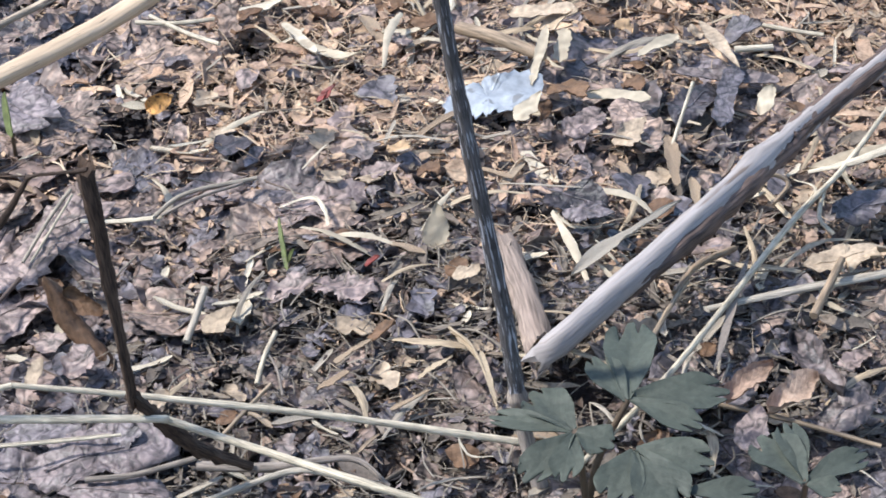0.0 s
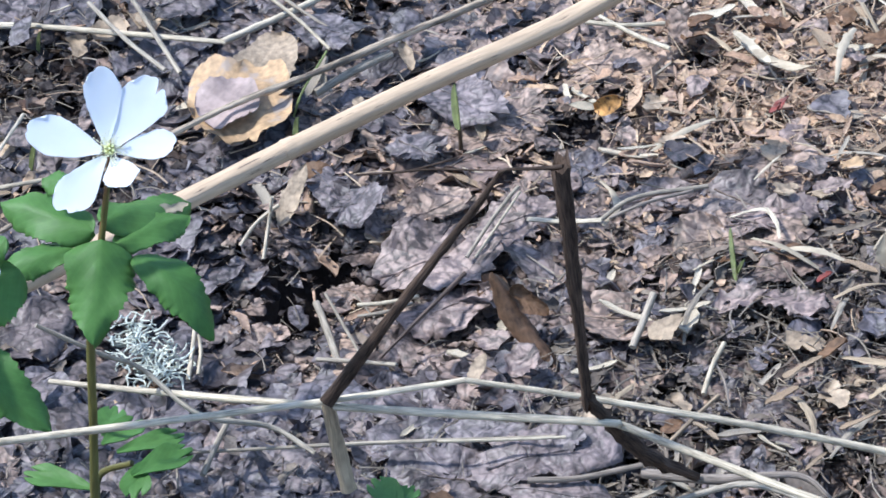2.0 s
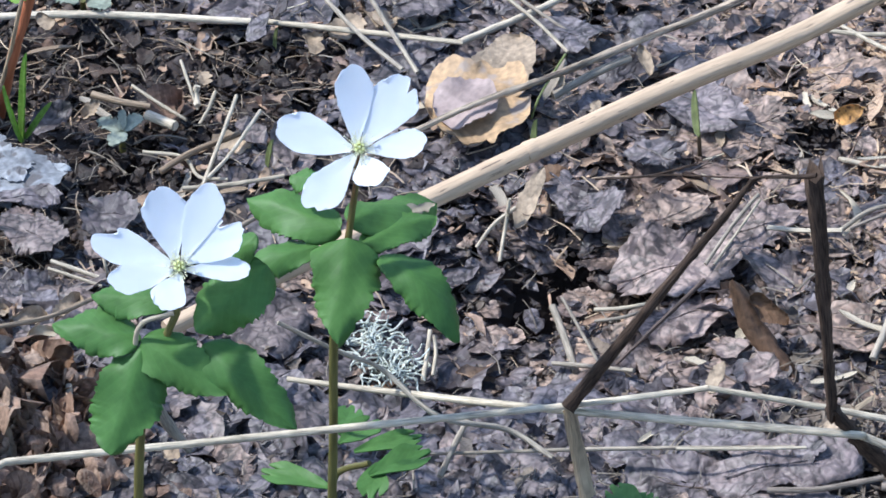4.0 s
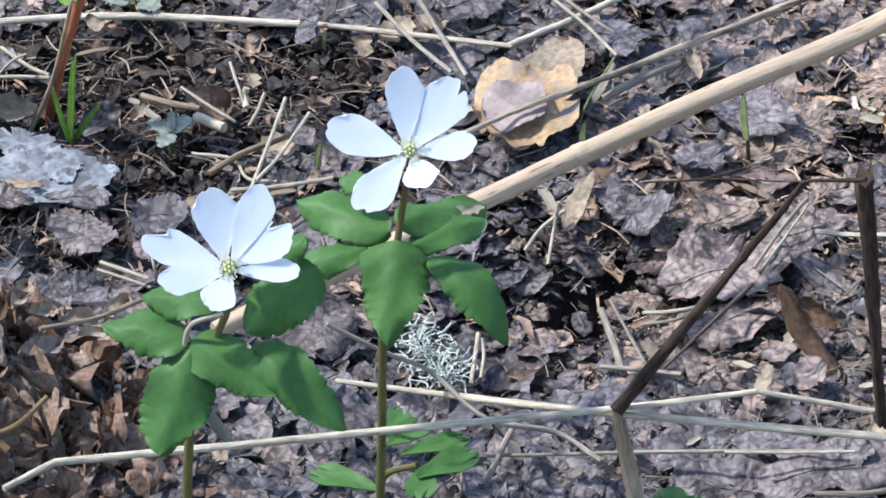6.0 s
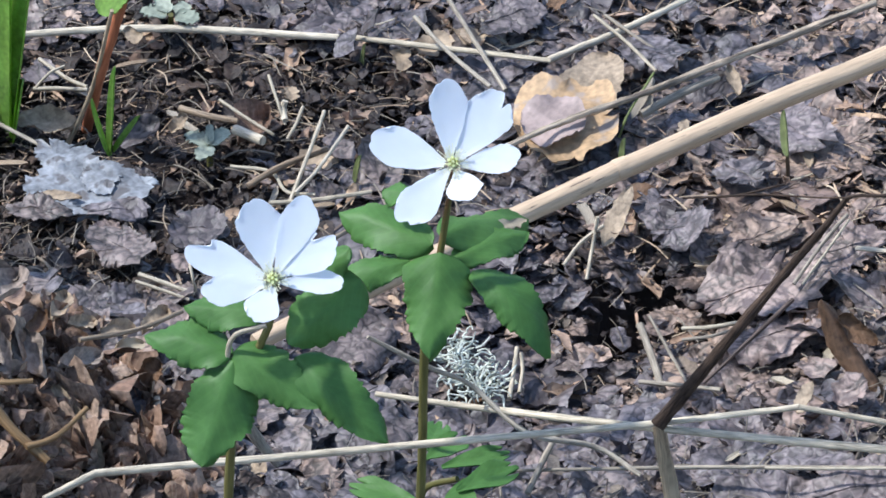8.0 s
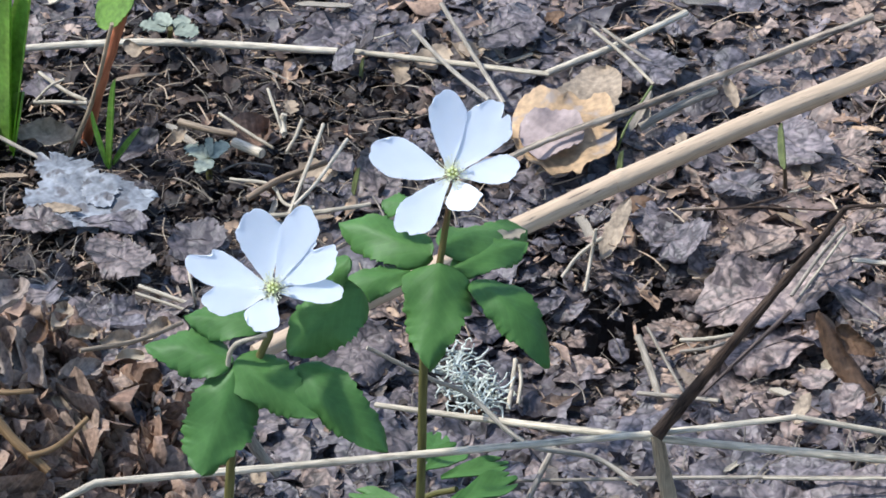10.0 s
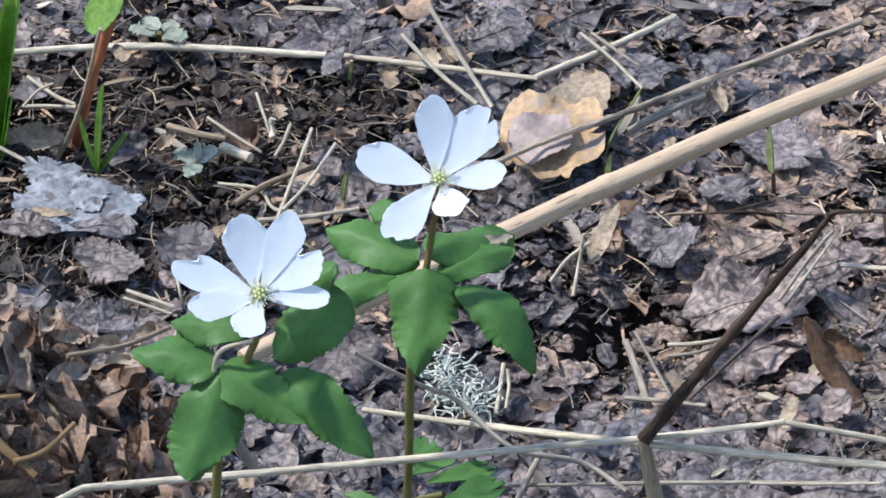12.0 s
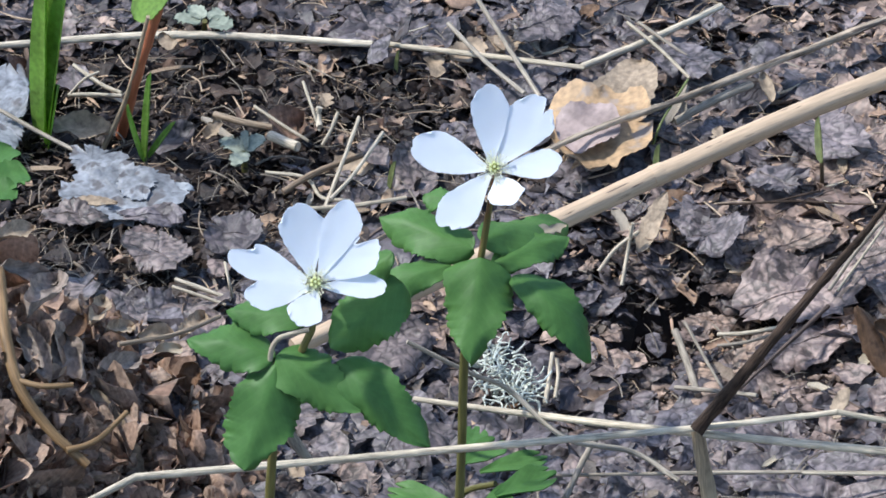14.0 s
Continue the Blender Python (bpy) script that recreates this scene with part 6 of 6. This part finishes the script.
leaf((-0.0029, -0.0369, 0.0193), (0.0040, -0.0385, 0.0223), 0.0045, tan_mat, "pale tan scrap of leaf", (0.5, 0.4), 449)
leaf((-0.0798, -0.0694, 0.0068), (-0.0715, -0.0619, 0.0096), 0.0050, tan_mat, "tan scrap of leaf under straw", (0.5, 0.4), 450, crumple=0.12)
leaf((-0.1060, -0.0492, 0.0028), (-0.1024, -0.0416, 0.0070), 0.0040, tan_mat, "pale tan scrap of leaf", (0.5, 0.4), 451)
leaf((-0.0964, -0.0481, 0.0046), (-0.0906, -0.0417, 0.0095), 0.0085, pink_mat, "pinkish curled scrap of leaf", (0.5, 0.4), 452, crumple=0.15)
leaf((-0.1062, -0.0857, 0.0055), (-0.0716, -0.0787, 0.0090), 0.0190, mauve_leaf_mat, "large pinkish-grey leaf pressed flat", (0.5, 0.4), 453)
leaf((-0.1115, -0.0679, 0.0039), (-0.0930, -0.0739, 0.0079), 0.0075, leaf_mat, "grey toothed dead leaf on litter", (0.5, 0.4), 454)
leaf((-0.0851, -0.0804, 0.0064), (-0.0794, -0.0768, 0.0107), 0.0075, leaf_mat, "grey tip of a dead leaf", (0.5, 0.4), 455)
leaf((-0.0982, -0.0914, 0.0060), (-0.0718, -0.0990, 0.0065), 0.0150, mauve_leaf_mat, "grey-mauve leaf pressed flat", (0.5, 0.4), 456)

# loose straws, one by one
TAN, GREY = "pale broken straw in the litter", "grey weathered straw in the litter"
straw([(-0.2301, 0.0653, 0.0089), (-0.2329, 0.0486, 0.0056), (-0.2361, 0.0329, 0.0014)], 0.0011, straw_mat, TAN, seed=301, sides=6)
straw([(-0.2236, 0.0610, 0.0073), (-0.2295, 0.0435, 0.0057), (-0.2345, 0.0358, 0.0035)], 0.0011, straw_mat, TAN, seed=302, sides=6)
straw([(-0.2466, 0.0830, 0.0078), (-0.2434, 0.0741, 0.0058), (-0.2409, 0.0689, 0.0020)], 0.0009, straw_mat, TAN, seed=303, sides=6)
straw([(-0.2587, 0.0760, 0.0044), (-0.2506, 0.0694, 0.0031), (-0.2433, 0.0643, 0.0018)], 0.0009, straw_mat, TAN, seed=304, sides=6)
straw([(-0.2696, 0.0788, -0.0004), (-0.2616, 0.0747, 0.0001), (-0.2538, 0.0731, -0.0002)], 0.0020, vine_mat, "brown striped piece of dead stalk", seed=305, sides=8)
straw([(-0.2409, 0.0692, 0.0030), (-0.2419, 0.0731, 0.0039), (-0.2413, 0.0739, 0.0060)], 0.0018, straw_mat, TAN, seed=306, sides=6)
straw([(-0.2363, 0.0709, 0.0064), (-0.2377, 0.0661, 0.0042), (-0.2396, 0.0619, 0.0021)], 0.0010, straw_mat, TAN, seed=307, sides=6)
straw([(-0.2472, 0.0401, 0.0022), (-0.2392, 0.0463, 0.0043), (-0.2288, 0.0568, 0.0029)], 0.0018, vine_mat, "brown dead stalk of grass", seed=308, sides=6)
straw([(-0.2528, 0.0500, 0.0014), (-0.2422, 0.0468, 0.0022), (-0.2371, 0.0391, 0.0015), (-0.2298, 0.0381, 0.0015)], 0.0010, straw_mat, TAN, seed=309, sides=6)
straw([(-0.2406, 0.0325, 0.0024), (-0.2294, 0.0344, 0.0024), (-0.2155, 0.0387, 0.0025)], 0.0012, straw_mat, TAN, seed=310, sides=6)
straw([(-0.2685, -0.0048, 0.0057), (-0.2612, -0.0074, 0.0049), (-0.2542, -0.0099, 0.0039)], 0.0012, straw_mat, TAN, seed=311, sides=6)
straw([(-0.2687, -0.0086, 0.0062), (-0.2622, -0.0105, 0.0053), (-0.2550, -0.0128, 0.0042)], 0.0009, straw_mat, TAN, seed=312, sides=6)
straw([(-0.2562, -0.0028, 0.0099), (-0.2546, -0.0084, 0.0079), (-0.2539, -0.0085, 0.0037)], 0.0008, straw_mat, TAN, seed=313, sides=6)
straw([(-0.2713, -0.0718, 0.0340), (-0.2596, -0.0615, 0.0300), (-0.2509, -0.0481, 0.0260)], 0.0012, vine_mat, "thin brown twig on the curled leaves", "twig", 314, sides=7)
straw([(-0.3097, 0.0994, 0.0004), (-0.3012, 0.0918, -0.0006), (-0.2955, 0.0885, -0.0009)], 0.0012, straw_mat, TAN, seed=315, sides=6)
straw([(-0.3095, 0.0871, -0.0010), (-0.3021, 0.0876, -0.0011), (-0.2953, 0.0874, -0.0011)], 0.0012, straw_mat, TAN, seed=316, sides=6)
straw([(-0.3083, 0.0852, 0.0008), (-0.3045, 0.0860, 0.0048), (-0.3011, 0.0890, 0.0051)], 0.0008, straw_mat, TAN, seed=317, sides=6)
straw([(-0.3249, 0.0728, 0.0030), (-0.3120, 0.0655, 0.0003), (-0.2926, 0.0527, -0.0010)], 0.0012, grey_straw_mat, GREY, seed=318, sides=6)
straw([(-0.2046, 0.1208, 0.0116), (-0.1944, 0.0995, 0.0094), (-0.1848, 0.0795, 0.0074)], 0.0014, grey_straw_mat, GREY, seed=319, sides=6)
straw([(-0.2109, 0.1079, 0.0111), (-0.1998, 0.0928, 0.0092), (-0.1889, 0.0813, 0.0073)], 0.0013, grey_straw_mat, GREY, seed=320, sides=6)
straw([(-0.1642, 0.1127, 0.0100), (-0.1555, 0.1037, 0.0081), (-0.1468, 0.0925, 0.0062)], 0.0010, straw_mat, TAN, seed=321, sides=6)
straw([(-0.1614, 0.1160, 0.0080), (-0.1535, 0.1065, 0.0081), (-0.1466, 0.1016, 0.0062)], 0.0010, grey_straw_mat, GREY, seed=322, sides=6)
straw([(-0.1495, 0.0719, 0.0061), (-0.1404, 0.0781, 0.0084), (-0.1305, 0.0864, 0.0087)], 0.0022, grey_straw_mat, "grey-white split twig beside a longer one", seed=323, sides=8)
straw([(-0.1599, 0.0163, -0.0066), (-0.1586, 0.0229, -0.0000), (-0.1576, 0.0245, 0.0066)], 0.0010, straw_mat, TAN, seed=324, sides=6)
straw([(-0.1658, 0.0195, -0.0048), (-0.1617, 0.0230, -0.0002), (-0.1562, 0.0258, 0.0032)], 0.0010, straw_mat, TAN, seed=325, sides=6)
straw([(-0.1457, -0.0018, -0.0069), (-0.1424, -0.0103, -0.0101), (-0.1391, -0.0216, -0.0119)], 0.0020, grey_straw_mat, "broken grey grass stalk", seed=326, sides=7)
straw([(-0.1433, -0.0018, -0.0043), (-0.1382, -0.0120, -0.0070), (-0.1329, -0.0246, -0.0077)], 0.0009, grey_straw_mat, GREY, seed=327, sides=6)
straw([(-0.1350, -0.0080, -0.0033), (-0.1281, -0.0100, -0.0012), (-0.1198, -0.0111, 0.0016)], 0.0011, straw_mat, TAN, seed=328, sides=6)
straw([(-0.1348, -0.0119, -0.0039), (-0.1279, -0.0132, -0.0016), (-0.1211, -0.0130, 0.0009)], 0.0009, grey_straw_mat, GREY, seed=329, sides=6)
straw([(-0.1448, -0.0190, -0.0117), (-0.1356, -0.0239, -0.0087), (-0.1245, -0.0311, -0.0044)], 0.0012, grey_straw_mat, GREY, seed=330, sides=6)
straw([(-0.1763, -0.0223, -0.0155), (-0.1758, -0.0148, -0.0133), (-0.1754, -0.0084, -0.0102)], 0.0012, straw_mat, TAN, seed=331, sides=6)
straw([(-0.1741, -0.0196, -0.0157), (-0.1737, -0.0136, -0.0133), (-0.1743, -0.0101, -0.0106)], 0.0010, straw_mat, TAN, seed=332, sides=6)
straw([(-0.2020, -0.0891, 0.0500), (-0.1883, -0.0865, 0.0400), (-0.1801, -0.0789, 0.0300), (-0.1669, -0.0832, 0.0200), (-0.1517, -0.0771, 0.0120), (-0.1409, -0.0820, 0.0080)], [0.0005, 0.0006, 0.0007, 0.0006], grey_straw_mat, "long grey bent grass stalk", seed=333, sides=6)
straw([(-0.1667, -0.0878, 0.0060), (-0.1623, -0.0750, 0.0100), (-0.1599, -0.0710, 0.0120)], 0.0016, grey_straw_mat, GREY, seed=334, sides=6)
straw([(-0.2538, -0.0743, 0.0200), (-0.2517, -0.0855, 0.0140), (-0.2489, -0.0969, 0.0080)], 0.0018, grey_straw_mat, GREY, seed=335, sides=7)
straw([(-0.2325, -0.0885, 0.0300), (-0.2291, -0.0879, 0.0200), (-0.2242, -0.0878, 0.0120)], [0.0012, 0.0015, 0.0010], grey_straw_mat, "flat grey dead grass behind a stalk", seed=336, sides=7)
straw([(-0.2964, -0.1030, 0.0200), (-0.2897, -0.1049, 0.0180), (-0.2813, -0.1092, 0.0160)], 0.0014, straw_mat, TAN, seed=337, sides=6)
straw([(-0.0756, 0.0063, 0.0118), (-0.0669, 0.0104, 0.0157), (-0.0492, 0.0143, 0.0163)], 0.0012, grey_straw_mat, GREY, seed=338, sides=6)
straw([(-0.0734, 0.0064, 0.0123), (-0.0640, 0.0079, 0.0160), (-0.0528, 0.0129, 0.0159)], 0.0009, twig_mat, "thin brown dead stalk", seed=339, sides=6)
straw([(-0.0933, 0.0091, 0.0102), (-0.0840, 0.0055, 0.0120), (-0.0751, 0.0036, 0.0137)], 0.0022, straw_mat, TAN, seed=340, sides=6, flat=0.5)
straw([(-0.0767, 0.1020, 0.0098), (-0.0670, 0.0908, 0.0110), (-0.0584, 0.0825, 0.0123)], 0.0013, straw_mat, TAN, seed=341, sides=6)
straw([(-0.0805, 0.0991, 0.0099), (-0.0700, 0.0965, 0.0105), (-0.0596, 0.0969, 0.0108)], 0.0013, straw_mat, TAN, seed=342, sides=6)
straw([(0.0040, 0.0816, 0.0131), (0.0136, 0.0713, 0.0159), (0.0250, 0.0609, 0.0163)], [0.0017, 0.0019, 0.0016], vine_mat, "pale brown piece of reed", seed=343, sides=9)
straw([(0.0538, 0.0189, 0.0120), (0.0575, 0.0274, 0.0171), (0.0614, 0.0358, 0.0223)], 0.0010, straw_mat, TAN, seed=344, sides=6)
straw([(0.0809, 0.0808, 0.0092), (0.0901, 0.0768, 0.0089), (0.0983, 0.0740, 0.0087)], 0.0012, straw_mat, TAN, seed=345, sides=6)
straw([(0.0746, 0.0681, 0.0099), (0.0797, 0.0684, 0.0096), (0.0846, 0.0688, 0.0093)], 0.0018, straw_mat, TAN, seed=346, sides=6)
straw([(-0.0675, -0.0426, 0.0091), (-0.0648, -0.0354, 0.0121), (-0.0625, -0.0291, 0.0150)], 0.0020, grey_straw_mat, "white splinter of dry straw", seed=347, sides=6)
straw([(-0.0508, -0.0617, 0.0095), (-0.0487, -0.0546, 0.0123), (-0.0458, -0.0468, 0.0134)], 0.0013, straw_mat, TAN, seed=348, sides=6)
straw([(-0.0591, -0.0783, 0.0077), (-0.0528, -0.0718, 0.0105), (-0.0472, -0.0673, 0.0134)], 0.0011, vine_mat, "yellowish dead stalk in litter", seed=349, sides=6)
straw([(-0.0484, -0.0526, 0.0126), (-0.0459, -0.0578, 0.0104), (-0.0448, -0.0671, 0.0097)], 0.0007, twig_mat, "thin brown dead stalk", seed=350, sides=6)
straw([(-0.0650, -0.0911, 0.0089), (-0.0478, -0.0967, 0.0114), (-0.0294, -0.0970, 0.0127), (-0.0207, -0.1032, 0.0089)], [0.0012, 0.0012, 0.0008, 0.0005], twig_mat, "curved grey-brown dead twig", "twig", 351, sides=7)
straw([(-0.0914, -0.0927, 0.0081), (-0.0795, -0.0922, 0.0084), (-0.0649, -0.0905, 0.0109)], 0.0015, twig_mat, "curved grey-brown dead twig", "twig", 352, sides=7)
straw([(-0.0637, -0.1070, 0.0105), (-0.0519, -0.1015, 0.0110), (-0.0406, -0.1011, 0.0135), (-0.0271, -0.1079, 0.0139), (-0.0119, -0.1170, 0.0141)], 0.0016, grey_straw_mat, GREY, seed=353, sides=7)
straw([(-0.1124, -0.0818, 0.0111), (-0.0978, -0.0822, 0.0118), (-0.0826, -0.0820, 0.0125)], 0.0008, straw_mat, TAN, seed=354, sides=6)
straw([(-0.0044, -0.0560, 0.0182), (0.0011, -0.0680, 0.0201), (0.0054, -0.0848, 0.0157)], 0.0008, tan_strip_mat, TAN, seed=355, sides=6)
straw([(-0.1083, 0.0004, 0.0050), (-0.1017, 0.0104, 0.0103), (-0.0958, 0.0173, 0.0145)], 0.0011, grey_straw_mat, GREY, seed=356, sides=6)
straw([(-0.1062, -0.0006, 0.0056), (-0.1003, 0.0077, 0.0104), (-0.0954, 0.0150, 0.0144)], 0.0008, straw_mat, TAN, seed=357, sides=6)
straw([(0.0498, -0.0500, 0.0196), (0.0561, -0.0388, 0.0193), (0.0662, -0.0248, 0.0136)], 0.0018, vine_mat, "tan bent stalk of grass", seed=358, sides=6)
straw([(0.0423, -0.0691, 0.0200), (0.0478, -0.0588, 0.0220), (0.0530, -0.0443, 0.0185)], 0.0014, vine_mat, "tan bent stalk of grass", seed=359, sides=6)
straw([(0.0743, 0.0033, 0.0101), (0.0780, 0.0052, 0.0136), (0.0822, 0.0046, 0.0111), (0.0780, -0.0017, 0.0099)], 0.0012, vine_mat, "curled yellow grass stalk", seed=360, sides=6)
straw([(0.0912, 0.0036, 0.0103), (0.0880, -0.0134, 0.0131), (0.0910, -0.0178, 0.0109)], 0.0012, straw_mat, TAN, seed=361, sides=6)
straw([(0.0876, 0.0099, 0.0105), (0.0976, 0.0108, 0.0117), (0.1089, 0.0174, 0.0110)], [0.0008, 0.0016, 0.0018], straw_mat, "pale broad grass leaf", seed=362, sides=6, flat=0.4)
straw([(0.0562, -0.0915, 0.0175), (0.0729, -0.0954, 0.0143), (0.0929, -0.1035, 0.0114)], 0.0012, vine_mat, "brown dead stalk of grass", seed=363, sides=6)
straw([(0.0824, -0.0542, 0.0134), (0.0877, -0.0421, 0.0141), (0.0915, -0.0319, 0.0132)], 0.0022, vine_mat, "broken tan stalk end", seed=364, sides=7)

straw([(-0.1370, 0.0352, 0.0057), (-0.1242, 0.0322, 0.0089), (-0.1158, 0.0312, 0.0121), (-0.1117, 0.0346, 0.0111)], 0.0006, dark_stem_mat, "thin dark bent twig on leaves", "twig", 365, sides=6)
straw([(-0.1323, 0.0324, 0.0078), (-0.1177, 0.0266, 0.0132), (-0.1004, 0.0195, 0.0177), (-0.0883, 0.0124, 0.0237)], 0.0005, dark_stem_mat, "thin dark twig along the leaves", "twig", 366, sides=6)
straw([(-0.1288, -0.0292, -0.0040), (-0.1191, -0.0224, 0.0031), (-0.1081, -0.0123, 0.0095)], [0.0004, 0.0005, 0.0006], dark_bark_mat, "thin reddish-brown dead stalk", "dead_stalk", 367, sides=7)

# the vine at the heap's edge
vine = thing("dead_vine", "tan dead vine with side shoots on curled leaves", "dead stem", "", (-0.2967, -0.0775, 0.0546))
part("stem", tube([(-0.2962, -0.0801, 0.0596), (-0.2922, -0.0981, 0.0566), (-0.2880, -0.1096, 0.0506), (-0.2812, -0.1152, 0.0426), (-0.2715, -0.1192, 0.0346)], [0.0015, 0.0013, 0.0011], seed=4), heap_vine_mat, vine)
part("side_shoot", tube([(-0.2760, -0.1193, 0.0386), (-0.2699, -0.1151, 0.0386), (-0.2639, -0.1067, 0.0406)], [0.0008, 0.0006], seed=5), heap_vine_mat, vine)
part("side_shoot", tube([(-0.2882, -0.1096, 0.0506), (-0.2819, -0.1115, 0.0506), (-0.2749, -0.1106, 0.0506)], [0.0008, 0.0006], seed=6), heap_vine_mat, vine)

# beside the ochre leaf
straw([(-0.1547, 0.0642, 0.0040), (-0.1523, 0.0668, 0.0100), (-0.1467, 0.0811, 0.0130)], 0.0007, shoot_mat, "thin yellow-green stalk beside an ochre leaf", "grass_stalk", 501, sides=6)
leaf((-0.1469, 0.0805, 0.0120), (-0.1519, 0.0698, 0.0060), 0.0026, grey_straw_mat, "pale torn strip of dead leaf", (0.4, 0.5), 502, (0, -0.6, 0.8), rag=0.3)
leaf((-0.1494, 0.0776, 0.0100), (-0.1454, 0.0727, 0.0060), 0.0022, grey_straw_mat, "grey torn strip of dead leaf", (0.4, 0.5), 503, (0, -0.6, 0.8), rag=0.3)
leaf((-0.1279, 0.0899, 0.0100), (-0.1252, 0.0823, 0.0060), 0.0030, tan_mat, "cream curled strip of dead leaf", (0.4, 0.4), 504, (0.3, -0.6, 0.8), 0.1, 0.3, rag=0.2)
leaf((-0.1375, 0.1108, 0.0100), (-0.1347, 0.1072, 0.0040), 0.0030, leaf_mat, "grey strip of leaf propped over a hollow", (0.4, 0.4), 505, (0.3, -0.6, 0.8), 0.1, 0.3, rag=0.3)


# ---- lichen ----
def lichen(centre, spread, count):
    local = np.random.default_rng(44)
    threads = []
    for k in range(count):
        a, r = local.uniform(0, 6.28), math.sqrt(local.uniform(0, 1))
        p = np.array(centre) + (math.cos(a) * r * spread[0], math.sin(a) * r * spread[1], local.uniform(-0.001, 0.004))
        way = local.normal(0, 1, 3) * (1, 1, 0.5)
        line = [p]
        for _ in range(4):
            way = way / np.linalg.norm(way) + local.normal(0, 0.55, 3) * (1, 1, 0.6)
            line.append(line[-1] + way / np.linalg.norm(way) * 0.0013)
        threads.append(tube(line, [0.00029, 0.00016], sides=5, per=2, seed=k))
    return joined(threads)


solo("lichen", lichen((-0.1850, -0.0169, -0.0165), (0.0075, 0.0085), 110), lichen_mat, "pale grey-green tuft of branching lichen on dead leaves", "lichen")
solo("lichen", lichen((-0.1908, -0.0085, -0.0142), (0.0060, 0.0095), 70), lichen_mat, "pale grey-green tuft of branching lichen on dead leaves", "lichen")
